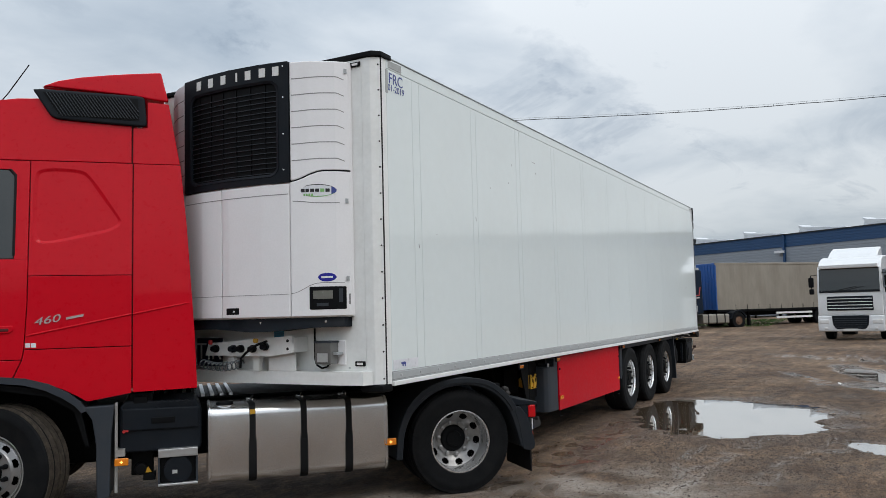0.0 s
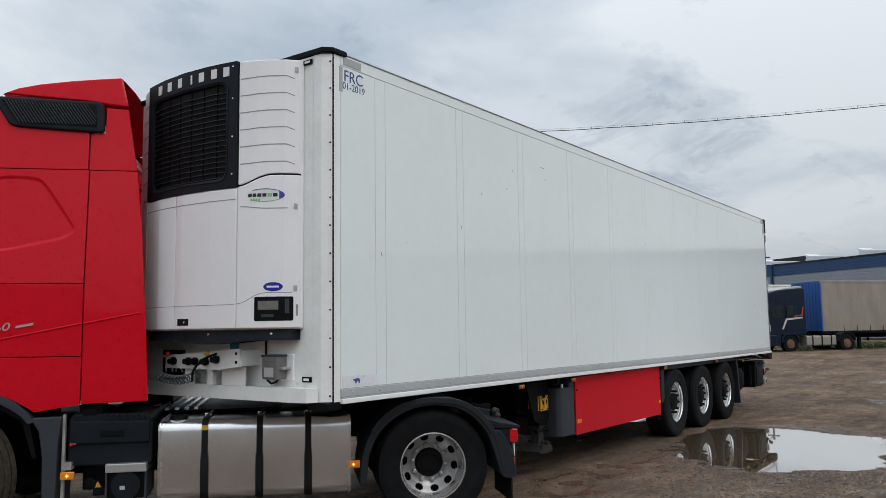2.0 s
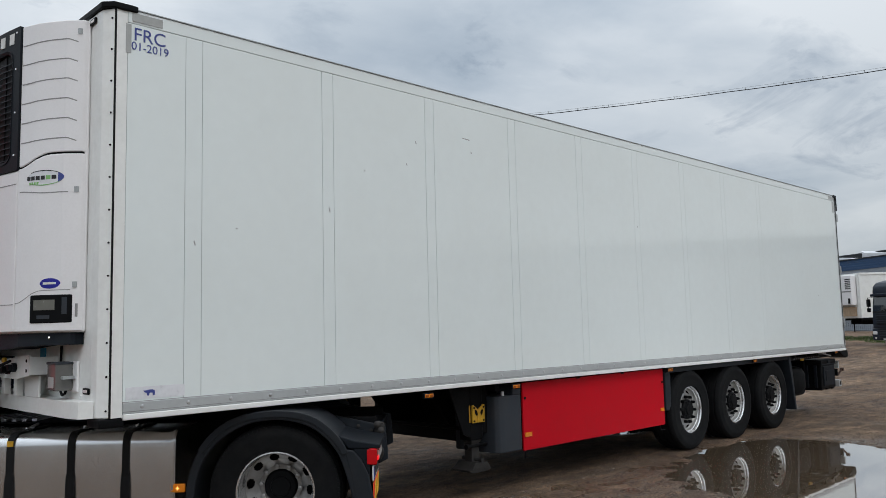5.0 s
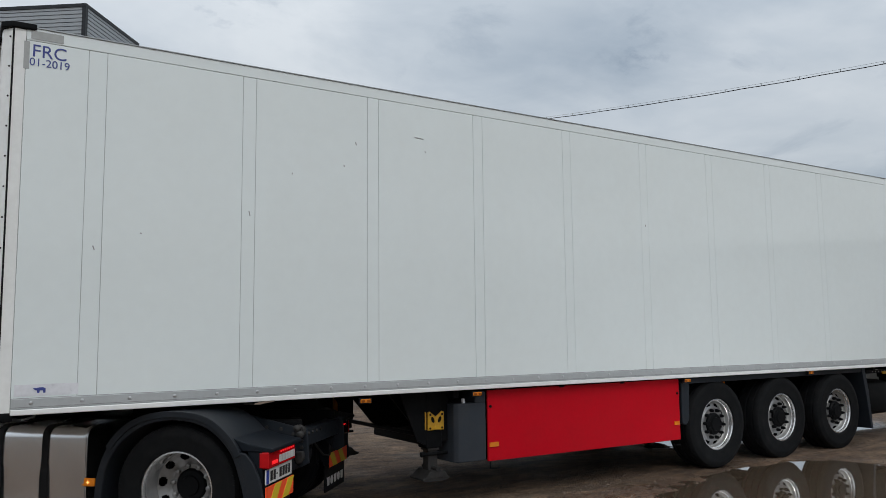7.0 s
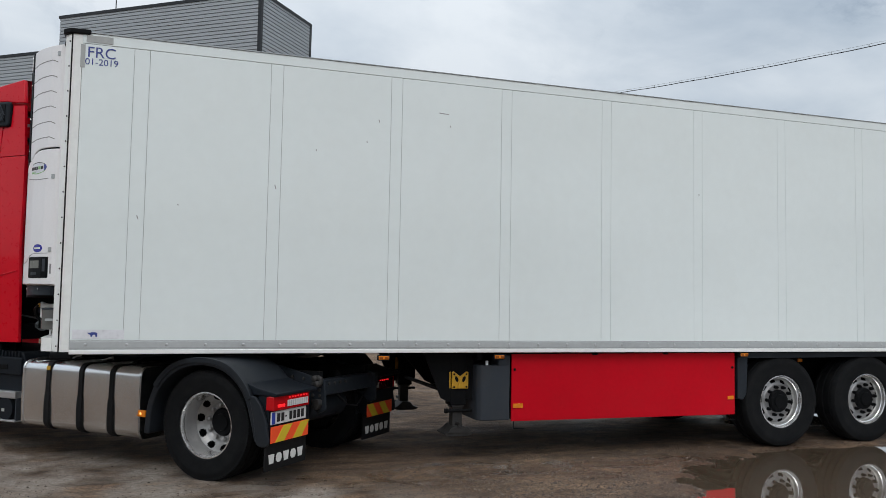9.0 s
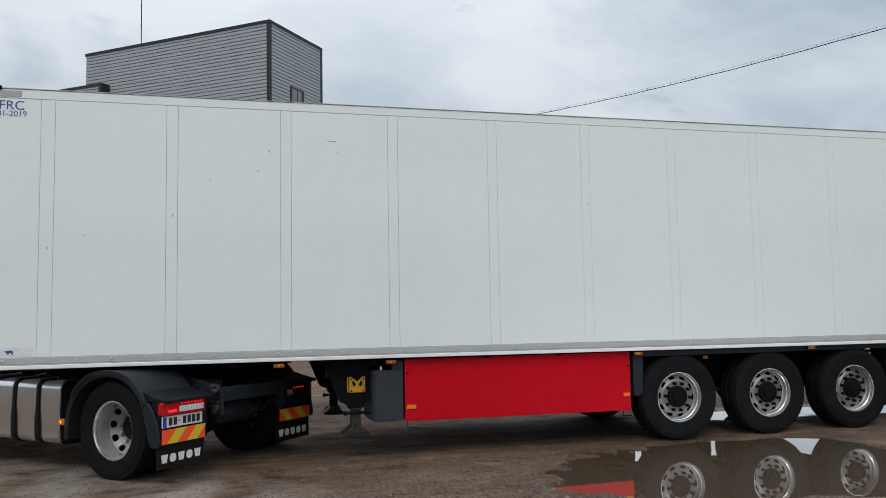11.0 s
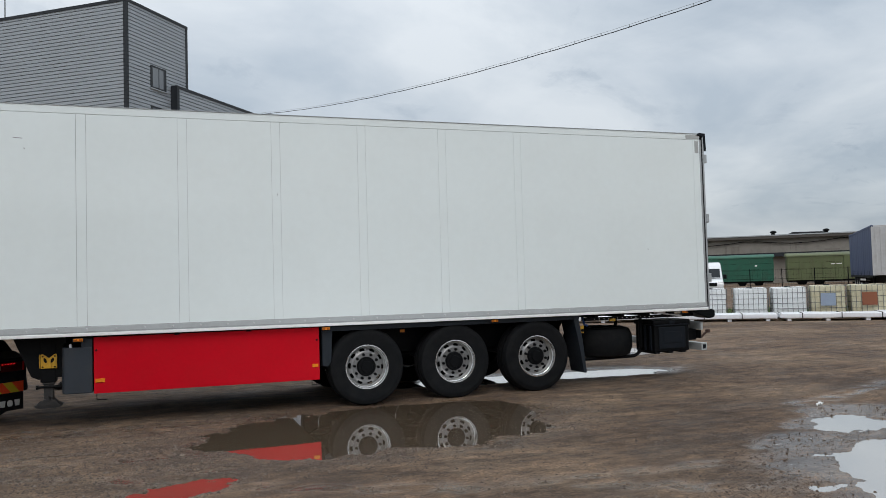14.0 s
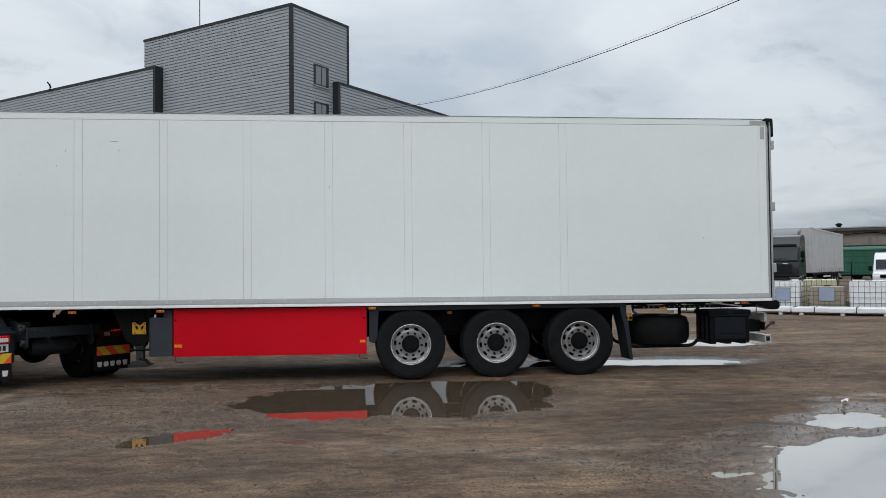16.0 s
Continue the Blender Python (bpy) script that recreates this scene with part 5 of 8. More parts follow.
cab_panel([(-3.315, 1.075), (-2.965 - G, 1.128), (-2.965 - G, 1.520), (-3.791, 1.520), (-3.805, 1.44), (-3.865, 1.30), (-3.765, 1.272), (-3.62, 1.232), (-3.50, 1.185), (-3.40, 1.130)], "lower_panel")
cab_panel([(-3.791, 1.527), (-2.965 - G, 1.527), (-2.965 - G, 2.127), (-3.768, 2.127), (-3.772, 1.9)], "side_panel")
# pressed outline on the quarter panel
press = [(-3.748, 2.365), (-3.14, 2.505), (-3.035, 2.580), (-3.340, 3.048), (-3.748, 3.052)]
for k in range(3):
    cut = 0.12 if k == 0 else 0.25
    press = [tuple(a + (b - a) * f for a, b in zip(press[i], press[(i + 1) % len(press)])) for i in range(len(press)) for f in (cut, 1 - cut)]
mid = (sum(p[0] for p in press) / len(press), sum(p[1] for p in press) / len(press))
sunk = [(x + (mid[0] - x) * 0.030 / math.dist((x, z), mid), z + (mid[1] - z) * 0.030 / math.dist((x, z), mid)) for x, z in press]
edge = [(-3.768, 2.134), (-2.965 - G, 2.134), (-2.965 - G, 3.108), (-3.768, 3.108)]
k = min(range(len(press)), key=lambda i: math.dist(press[i], edge[0]))
hole = [press[(k - i) % len(press)] for i in range(len(press) + 1)]
n = len(press)
for s in (-1, 1):
    g = Geo()
    put = lambda pts, d: [(x, s * (side_y(z) - d), z) for x, z in pts]
    g.add(put(edge + [edge[0]] + hole, 0.0), [tuple(range(5 + len(hole)))])
    g.add(put(press, 0.0) + put(sunk, 0.012), [(i, (i + 1) % n, n + (i + 1) % n, n + i) for i in range(n)])
    g.add(put(sunk, 0.012), [tuple(range(n))])
    g.add(put(edge, 0.0) + put(edge, 0.03), [(i, (i + 1) % 4, 4 + (i + 1) % 4, 4 + i) for i in range(4)])
    part("side_panel", g, RED, cab, "red quarter panel with a pressed recess", smooth=0)
cab_panel([(-4.92, 1.445), (-3.812, 1.445), (-3.798, 1.527), (-3.779, 1.9), (-3.775, 2.27), (-4.92, 2.27)], "door", label="red cab door")
cab_panel([(-4.92, 1.30), (-3.874, 1.30), (-3.814, 1.438), (-4.92, 1.438)], "step_panel")
cab_panel([(-3.880, 2.27), (-3.777, 2.27), (-3.777, 3.106), (-4.72, 3.106), (-4.82, 2.7), (-4.92, 2.27), (-4.90, 2.27), (-4.70, 3.03), (-3.93, 3.03), (-3.880, 2.97)], "door_frame")
cab_panel([(-4.90, 2.275), (-3.885, 2.275), (-3.885, 2.965), (-3.935, 3.025), (-4.70, 3.025)], "door_glass", GLASS_DARK, proud=-0.008)
cab_panel([(-3.893, 2.30), (-3.872, 2.30), (-3.872, 2.985), (-3.915, 3.035), (-3.935, 3.035), (-3.893, 2.98)], "window_seal", RUBBER, proud=0.004)
cab_panel([(-5.0, 3.115), (-2.975 - G, 3.115), (-2.975 - G, 3.475), (-3.2, 3.62), (-3.74, 3.66), (-4.3, 3.60), (-4.75, 3.40)], "roof_side")
cab_panel([(-2.965 + G, 1.132), (-2.436, 1.142), (-2.455, 1.60), (-2.520, 2.56), (-2.572, 3.106), (-2.965 + G, 3.106)], "side_deflector", thick=0.035, label="red rear side deflector")
cab_panel([(-2.972 + G, 3.112), (-2.577, 3.112), (-2.625, 3.39), (-2.672, 3.665), (-2.85, 3.675), (-2.85, 3.44), (-2.972 + G, 3.43)], "upper_deflector", thick=0.035)
cab_panel([(-2.965 + G, 1.786), (-2.50, 1.878), (-2.50, 1.890), (-2.965 + G, 1.802)], "crease", RED, thick=0.014, proud=0.008, bevel=0.006)
cab_panel([(-3.782, 1.628), (-2.965 - G, 1.789), (-2.965 - G, 1.803), (-3.782, 1.644)], "crease", RED, thick=0.014, proud=0.008, bevel=0.006)
part("sill", Geo().box(-3.25, -2.60, -1.215, 1.215, 1.16, 1.31), BLACK, cab)
cab_panel([(-2.955, 1.16), (-2.450, 1.17), (-2.470, 1.60), (-2.535, 2.56), (-2.590, 3.09), (-2.955, 3.09)], "deflector_lining", DARK_PLASTIC, thick=0.008, proud=-0.038, bevel=0.0)
cab_panel([(-2.955, 3.13), (-2.60, 3.13), (-2.645, 3.39), (-2.685, 3.64), (-2.84, 3.64), (-2.84, 3.45), (-2.955, 3.42)], "deflector_lining", DARK_PLASTIC, thick=0.008, proud=-0.038, bevel=0.0)
# added block that keeps the gap behind the cab dark
part("gap_filler_block", Geo().box(-2.90, -2.42, 0.10, 1.14, 0.99, 1.62), BLACK, cab, "black block added behind the cab", bevel=0.04)
# roof and spoiler
roof_rows = [(-4.75, 3.42, 0.98), (-4.4, 3.58, 1.06), (-3.9, 3.66, 1.10), (-3.4, 3.68, 1.12), (-2.95, 3.68, 1.12)]
g = Geo()
vs = []
for x, z, w in roof_rows:
    vs += [(x, -w - 0.03, z - 0.10), (x, -w, z), (x, 0, z + 0.03), (x, w, z), (x, w + 0.03, z - 0.10)]
g.add(vs, [(5 * i + k, 5 * i + 5 + k, 5 * i + 6 + k, 5 * i + 1 + k) for i in range(4) for k in range(4)])
part("roof", g, RED, cab)
spoil = [(-3.70, 3.775), (-3.58, 3.83), (-3.40, 3.875), (-3.15, 3.915), (-2.95, 3.940), (-2.738, 3.962), (-2.705, 3.82), (-2.672, 3.690), (-2.80, 3.702), (-3.0, 3.73), (-3.4, 3.755)]
cab_panel(spoil, "roof_spoiler", thick=0.05, proud=0.0, bevel=0.015, label="red roof spoiler")
vs = []
for x, z in spoil[:6]:
    w = side_y(z) - 0.02
    vs += [(x, -w, z - 0.005), (x, -0.5, z + 0.045), (x, 0.5, z + 0.045), (x, w, z - 0.005)]
g = Geo().add(vs, [(4 * i + k, 4 * i + 1 + k, 4 * i + 5 + k, 4 * i + 4 + k) for i in range(5) for k in range(3)])
g.add([(p[0], p[1], p[2] - 0.02) for p in vs], [(4 * i + k, 4 * i + 4 + k, 4 * i + 5 + k, 4 * i + 1 + k) for i in range(5) for k in range(3)])
part("spoiler_top", g, RED, cab)
# roof air intake
vent = [(-3.772, 3.735), (-3.70, 3.742), (-2.905, 3.722), (-2.872, 3.700), (-2.852, 3.460), (-2.880, 3.440), (-3.45, 3.470), (-3.585, 3.480), (-3.63, 3.51)]
cab_panel(vent, "air_intake", DARK_PLASTIC, 0.05, 0.035, 0.018, label="black louvred air intake")
inner = [(-3.690, 3.712), (-2.93, 3.690), (-2.915, 3.490), (-3.560, 3.515)]
cab_panel(inner, "intake_mesh", BLACK, 0.012, 0.040, 0.0)
for i in range(27):
    x = -3.662 + 0.0262 * i
    top, low = (x - 0.03, 3.708 - 0.028 * (x + 3.69)), (x + 0.10, 3.508)
    if low[0] > -2.925:
        k = (-2.925 - top[0]) / (low[0] - top[0]); low = (-2.925, top[1] + k * (low[1] - top[1]))
    if low[0] < -3.545:
        continue
    cab_panel([top, (top[0] + 0.008, top[1]), (low[0] + 0.008, low[1]), low], "louvre", GREY_PLASTIC, 0.014, 0.052, 0.0, both=False)
# back of the cab with its ribs
g = Geo().box(-2.95, -2.935, -1.16, 1.16, 1.15, 3.60)
back_wall = part("back_wall", g, RED, cab)
# black panel added where the lower back wall lies in shade
part("lower_back_shade", Geo().box(-2.934, -2.915, -1.12, 1.12, 1.16, 1.82), BLACK, cab, "black panel for the shaded lower back", bevel=0.006)
for i in range(11):
    z = 1.35 + 0.2 * i
    part("rib", Geo().box(-2.936, -2.918, -1.05, 1.05, z, z + 0.10), RED, cab, bevel=0.008)
part("trim_strip", Geo().box(-2.936, -2.915, -1.0, 1.0, 3.50, 3.53), ALU, cab)
for y in (-0.9, 0.9):
    part("deflector_strut", Geo().tube([(-2.93, y, 3.3), (-2.62, y * 1.25, 3.3)], 0.015, 6).tube([(-2.93, y, 1.6), (-2.52, y * 1.3, 1.6)], 0.015, 6), BLACK_STEEL, cab)
# front face of the cab, out of view but it closes the body
part("windscreen", Geo().add([(-5.26, -1.1, 2.2), (-5.26, 1.1, 2.2), (-5.05, 1.05, 3.1), (-5.05, -1.05, 3.1)], [(0, 3, 2, 1)]), GLASS_DARK, cab)
part("front_panel", Geo().box(-5.29, -5.25, -1.22, 1.22, 1.12, 2.19).box(-5.30, -5.2, -1.2, 1.2, 0.35, 1.10), RED, cab, bevel=0.02)
part("aerial", Geo().tube([(-4.13, -0.75, 3.66), (-4.03, -0.78, 3.78), (-3.85, -0.86, 4.03)], 0.005, 6).tube([(-4.15, -0.745, 3.64), (-4.09, -0.765, 3.72)], 0.012, 6).box(-4.21, -4.05, -0.80, -0.70, 3.63, 3.665), BLACK, cab)
number = lettering("460", 0.062, 0.003, SILVER_TEXT)
number.transform(Matrix(((1.55, 0, 0.38, 0), (0, 1, 0, 0), (0, 0, 1, 0), (0, 0, 0, 1))))
part("model_number", number, None, cab, "silver model number 460", at=pose(-3.617, -1.268, 1.762, 0, -9, 0))
part("name_bar", Geo().prism([(-3.481, 1.762), (-3.348, 1.786), (-3.344, 1.806), (-3.477, 1.782)], "y", -1.270, -1.262), SILVER_TEXT, cab)
part("sticker", Geo().box(-3.783, -3.747, -1.266, -1.262, 1.541, 1.577).box(-3.740, -3.704, -1.266, -1.262, 1.540, 1.576), LABEL_PALE, cab)
part("door_handle", Geo().prism([(-4.05, 1.655), (-3.90, 1.665), (-3.872, 1.685), (-3.872, 1.715), (-3.89, 1.725), (-4.05, 1.715)], "y", -1.276, -1.258), RED, cab, bevel=0.006)
# flat dark patch paints the shade of the handle's recess
part("handle_pocket_shade", Geo().box(-4.03, -3.905, -1.279, -1.272, 1.678, 1.702), RED_GAP_SHADE, cab, bevel=0.003)
# wheel arch trim and front mudflap
outer = [(-4.62, 1.21), (-4.30, 1.30), (-4.0, 1.315), (-3.78, 1.290), (-3.60, 1.235), (-3.46, 1.160), (-3.36, 1.075), (-3.31, 1.00)]
innr = [(-3.355, 0.985), (-3.41, 1.05), (-3.50, 1.115), (-3.63, 1.185), (-3.79, 1.236), (-4.0, 1.262), (-4.30, 1.248), (-4.60, 1.16)]
g = Geo().prism(outer + innr, "y", -1.285, -0.85)
part("wheel_arch", g, GREY_PLASTIC, tractor, "grey plastic wheel arch trim")
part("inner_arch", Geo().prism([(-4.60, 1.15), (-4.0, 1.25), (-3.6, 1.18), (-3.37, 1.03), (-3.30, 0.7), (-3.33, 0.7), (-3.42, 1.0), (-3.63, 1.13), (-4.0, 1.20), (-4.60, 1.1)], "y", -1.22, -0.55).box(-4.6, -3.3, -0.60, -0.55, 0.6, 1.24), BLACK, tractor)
part("mudflap", Geo().prism([(-3.345, 1.03), (-3.10, 1.035), (-3.125, 0.80), (-3.135, 0.275), (-3.235, 0.265), (-3.245, 0.72), (-3.275, 0.92)], "y", -1.275, -0.80), GREY_PLASTIC, tractor, "grey plastic front mudguard flap", bevel=0.012)
part("mudflap_stay", Geo().box(-3.10, -3.078, -1.24, -1.20, 0.30, 1.05).box(-3.09, -3.02, -1.25, -1.1, 0.60, 0.66), RIM_GREY, tractor)


def side_repeater(x, y, z):
    ob = part("side_marker", Geo().box(x - 0.055, x + 0.055, y, y + 0.025, z - 0.032, z + 0.032), ORANGE, tractor, "amber side marker lamp", bevel=0.008)
    part("led_cluster", Geo().box(x - 0.004, x + 0.004, y - 0.003, y, z - 0.013, z + 0.013).box(x - 0.013, x + 0.013, y - 0.003, y, z - 0.004, z + 0.004), glowing("lit_amber", (1.0, 0.55, 0.12), 1.5), ob)


side_repeater(-3.045, -1.28, 0.557)
side_repeater(-0.715, -1.27, 0.547)
# battery box and step
bat = part("battery_box", Geo().prism([(-3.07, 0.62), (-2.42, 0.605), (-2.40, 0.64), (-2.40, 0.96), (-2.44, 1.04), (-3.03, 1.05), (-3.07, 1.0)], "y", -1.20, -0.55), DARK_PLASTIC, tractor, "dark plastic battery box", bevel=0.02)
part("lid", Geo().prism([(-3.05, 0.80), (-2.42, 0.80), (-2.42, 0.98), (-3.05, 0.99)], "y", -1.225, -1.19), DARK_PLASTIC, bat, bevel=0.014)
part("grip", Geo().box(-2.81, -2.62, -1.232, -1.222, 0.855, 0.905), BLACK, bat, bevel=0.006)
for i in range(7):
    part("rib", Geo().box(-2.78 + 0.05 * i, -2.765 + 0.05 * i, -1.215, -1.195, 0.985, 1.045), DARK_PLASTIC, bat)
part("red_switch", Geo().box(-3.035, -2.995, -1.240, -1.222, 0.798, 0.812).cyl((-3.03, -1.235, 0.804), "y", 0.012, -0.010, 0.012, 12), material("red_knob", (0.5, 0.03, 0.03), 0.4), bat)
part("filler_neck", Geo().box(-2.99, -2.80, -1.18, -1.0, 0.99, 1.12).box(-2.96, -2.84, -1.20, -1.17, 1.02, 1.09), BLACK, bat, bevel=0.012)
stp = part("step_box", Geo().box(-2.745, -2.44, -1.22, -0.80, 0.345, 0.60), BLACK, tractor, "black step box with aluminium treads", bevel=0.01)
for z in (0.565, 0.325):
    part("tread", Geo().box(-2.755, -2.432, -1.268, -0.95, z, z + (0.070 if z > 0.5 else 0.020)), ALU, stp, bevel=0.005)
for x in (-2.757, -2.447):
    part("tread_side", Geo().box(x, x + 0.015, -1.25, -1.0, 0.34, 0.57), GREY_PLASTIC, stp)
part("drum", Geo().cyl((-2.595, -1.225, 0.455), "y", 0.115, -0.03, 0.0, 24), DARK_PLASTIC, stp)
part("label", Geo().box(-2.64, -2.60, -1.258, -1.255, 0.425, 0.455), DECAL_GREY, stp)
part("valve_block", Geo().box(-2.98, -2.80, -1.05, -0.90, 0.40, 0.62).cyl((-2.9, -1.05, 0.46), "y", 0.05, -0.08, 0.0, 14).box(-2.88, -2.78, -1.12, -1.0, 0.36, 0.42), BLACK_STEEL, tractor, bevel=0.008)
part("warning_label", Geo().prism([(-2.87, 0.43), (-2.81, 0.43), (-2.84, 0.48)], "y", -1.126, -1.122), YELLOW, tractor)
# fuel tank
tz0, tz1, ty0, ty1 = 0.302, 0.965, -1.252, -0.60


def rounded(y0, y1, z0, z1, r, n=6, bulge=0.0):
    pts = []
    for cy, cz, a0 in ((y1 - r, z1 - r, 0), (y0 + r, z1 - r, 90), (y0 + r, z0 + r, 180), (y1 - r, z0 + r, 270)):
        pts += [(cy + r * math.cos(math.radians(a0 + 90 * i / n)), cz + r * math.sin(math.radians(a0 + 90 * i / n))) for i in range(n + 1)]
        if bulge and a0 == 90:
            pts += [(y0 - bulge * (1 - (2 * i / 12 - 1) ** 2), z1 - r + (z0 - z1 + 2 * r) * i / 12) for i in range(1, 12)]
    return pts


tank = part("fuel_tank", Geo().prism(rounded(ty0, ty1, tz0, tz1, 0.085, 8, 0.006), "x", -2.345, -0.738), STEEL, tractor, "brushed aluminium fuel tank with black straps", smooth=30)
part("tank_rim", Geo().prism(rounded(ty0 - 0.013, ty1, tz0 - 0.012, tz1 + 0.012, 0.092, 8, 0.006), "x", -2.340, -2.318), STEEL, tank, smooth=40, bevel=0.006)
part("tank_rim", Geo().prism(rounded(ty0 - 0.013, ty1, tz0 - 0.012, tz1 + 0.012, 0.092, 8, 0.006), "x", -0.768, -0.744), STEEL, tank, smooth=40, bevel=0.006)
for x in (-1.968, -1.515, -1.105):
    part("strap", Geo().prism(rounded(ty0 - 0.012, ty1, tz0 - 0.012, tz1 + 0.012, 0.092, 8, 0.006), "x", x - 0.026, x + 0.026).prism(rounded(ty0 - 0.020, ty1, tz0 - 0.004, tz1 - 0.25, 0.09, 8, 0.005), "x", x - 0.033, x + 0.033), RUBBER, tank, "black rubber tank strap", smooth=40)
    part("strap_bolt", Geo().tube([(x, -1.02, 0.985), (x + 0.03, -0.90, 1.01)], 0.012, 6).box(x - 0.03, x + 0.03, -0.98, -0.92, 0.975, 0.995), CHROME, tank)
part("strap_label", Geo().box(-1.991, -1.945, -1.268, -1.255, 0.885, 0.925), YELLOW, tank)
part("filler_cap", Geo().lathe([(0.075, 0.955), (0.078, 0.975), (0.070, 0.995), (0.02, 1.0), (0.0005, 1.0)], (-2.20, -1.12, 0), "z", 24), BLACK, tank)
part("filler_collar", Geo().lathe([(0.085, 0.950), (0.092, 0.968), (0.078, 0.972)], (-2.20, -1.12, 0), "z", 24), STEEL, tank)
# frame rails, cross members, fifth wheel, catwalk
for y in (-0.43, 0.43):
    part("frame_rail", Geo().box(-5.0, 0.72, y - 0.035, y + 0.035, 0.68, 0.95), BLACK_STEEL, tractor, bevel=0.006)
part("rear_crossbeam", Geo().box(0.64, 0.76, -0.47, 0.62, 0.72, 0.87), FRAME_BLUE, tractor, "dark rear cross member", bevel=0.012)
for y in (-0.50, 0.47):
    part("rear_side_plate", Geo().prism([(-0.30, 0.99), (0.30, 0.99), (0.80, 0.875), (0.82, 0.60), (0.74, 0.56), (0.62, 0.66), (0.30, 0.68), (-0.30, 0.70)], "y", y, y + 0.028), FRAME_BLUE, tractor, bevel=0.006)
knuckle = part("tail_knuckle", Geo().prism([(0.705, 0.83), (0.77, 0.815), (0.795, 0.85), (0.79, 0.905), (0.74, 0.925), (0.71, 0.90)], "y", -0.545, -0.50), DUSTY_STEEL, tractor, bevel=0.010)
for k in range(2):
    part("lug", Geo().lathe([(0.001, 0.0), (0.030, 0.0), (0.030, -0.030), (0.014, -0.038), (0.001, -0.040)], seg=12), DUSTY_STEEL, knuckle, at=pose(0.735 + 0.03 * k, -0.548, 0.895 - 0.05 * k))
part("spring_hanger", Geo().prism([(0.71, 0.70), (0.78, 0.70), (0.79, 0.65), (0.765, 0.605), (0.73, 0.60), (0.71, 0.64)], "y", -0.56, -0.50), DUSTY_STEEL, tractor, bevel=0.010)
part("brake_line", Geo().tube([(0.10, -0.515, 0.86), (0.35, -0.53, 0.80), (0.55, -0.56, 0.70), (0.62, -0.55, 0.60), (0.55, -0.50, 0.52)], 0.010, 6), RUBBER, tractor)
part("air_line", Geo().tube([(0.76, -0.20, 0.72), (0.79, -0.05, 0.60), (0.78, 0.15, 0.57), (0.74, 0.35, 0.66)], 0.009, 6), RUBBER, tractor)
bolt_m = Geo().lathe([(0.016, 0), (0.016, -0.012), (0.0005, -0.014)], seg=6).mesh("bolt", DUSTY_STEEL)
for i in range(10):
    part("bolt", bolt_m, None, tractor, at=pose(0.68 + 0.075 * (i % 2), -0.501, 0.62 + 0.055 * (i // 2)))
for i in range(5):
    part("bolt", bolt_m, None, tractor, at=pose(0.05 + 0.13 * i, -0.501, 0.93 - 0.012 * i))
for i in range(4):
    part("bolt", bolt_m, None, tractor, at=pose(0.761, -0.36 + 0.10 * i, 0.83, 0, 0, 90))
part("fifth_wheel", Geo().prism([(-1.25, 0.35), (-0.7, 0.50), (-0.3, 0.46), (0.05, 0.28), (0.05, 0.12), (-0.55, 0.10), (-0.55, -0.10), (0.05, -0.12), (0.05, -0.28), (-0.3, -0.46), (-0.7, -0.50), (-1.25, -0.35)], "z", 1.035, 1.085), BLACK_STEEL, tractor, bevel=0.008)
part("fifth_wheel_base", Geo().box(-0.85, -0.35, -0.45, 0.45, 0.95, 1.04), BLACK_STEEL, tractor)
cat = part("catwalk", Geo().box(-2.92, -1.35, -0.62, 0.62, 0.985, 1.0), BLACK_STEEL, tractor, "chequered aluminium catwalk")
for i in range(10):
    part("catwalk_bar", Geo().box(-2.90 + 0.085 * i, -2.865 + 0.085 * i, -0.60, 0.60, 1.0, 1.022), ALU, cat)
part("axle_housing", Geo().cyl((0, 0, 0.51), "y", 0.085, -0.8, 0.8, 16).lathe([(0.001, -0.20), (0.14, -0.19), (0.21, -0.10), (0.23, 0.0), (0.21, 0.10), (0.14, 0.19), (0.001, 0.20)], (0.0, 0.0, 0.51), "x", 20), BLACK_STEEL, tractor)
part("air_tank", Geo().lathe([(0.001, -0.35), (0.10, -0.33), (0.13, -0.27), (0.13, 0.27), (0.10, 0.33), (0.001, 0.35)], (0.42, 0.05, 0.56), "y", 20), FRAME_BLUE, tractor)
for y in (-0.55, 0.50):
    part("air_spring", Geo().lathe([(0.001, 0.55), (0.12, 0.55), (0.14, 0.64), (0.12, 0.72), (0.14, 0.80), (0.12, 0.88), (0.001, 0.88)], (0.35, y, 0), "z", 16), RUBBER, tractor)
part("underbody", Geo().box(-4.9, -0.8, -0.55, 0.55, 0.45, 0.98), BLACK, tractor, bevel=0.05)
# rear mudguards, lamps and flaps
arch_o = [(-0.665, 0.37), (-0.640, 0.62), (-0.56, 0.82), (-0.42, 0.975), (-0.24, 1.065), (0.0, 1.095), (0.24, 1.065), (0.40, 0.975), (0.535, 0.82), (0.605, 0.62), (0.665, 0.40)]


def rounded_path(pts, n=4):
    """A smooth open line through pts."""
    out = []
    for i in range(len(pts) - 1):
        p0, p1, p2, p3 = (pts[max(0, min(len(pts) - 1, i + k))] for k in (-1, 0, 1, 2))
        for j in range(n):
            t = j / n
            out.append(tuple(0.5 * (2 * b + (c - a) * t + (2 * a - 5 * b + 4 * c - d) * t * t + (3 * b - a - 3 * c + d) * t ** 3) for a, b, c, d in zip(p0, p1, p2, p3)))
    return out + [pts[-1]]


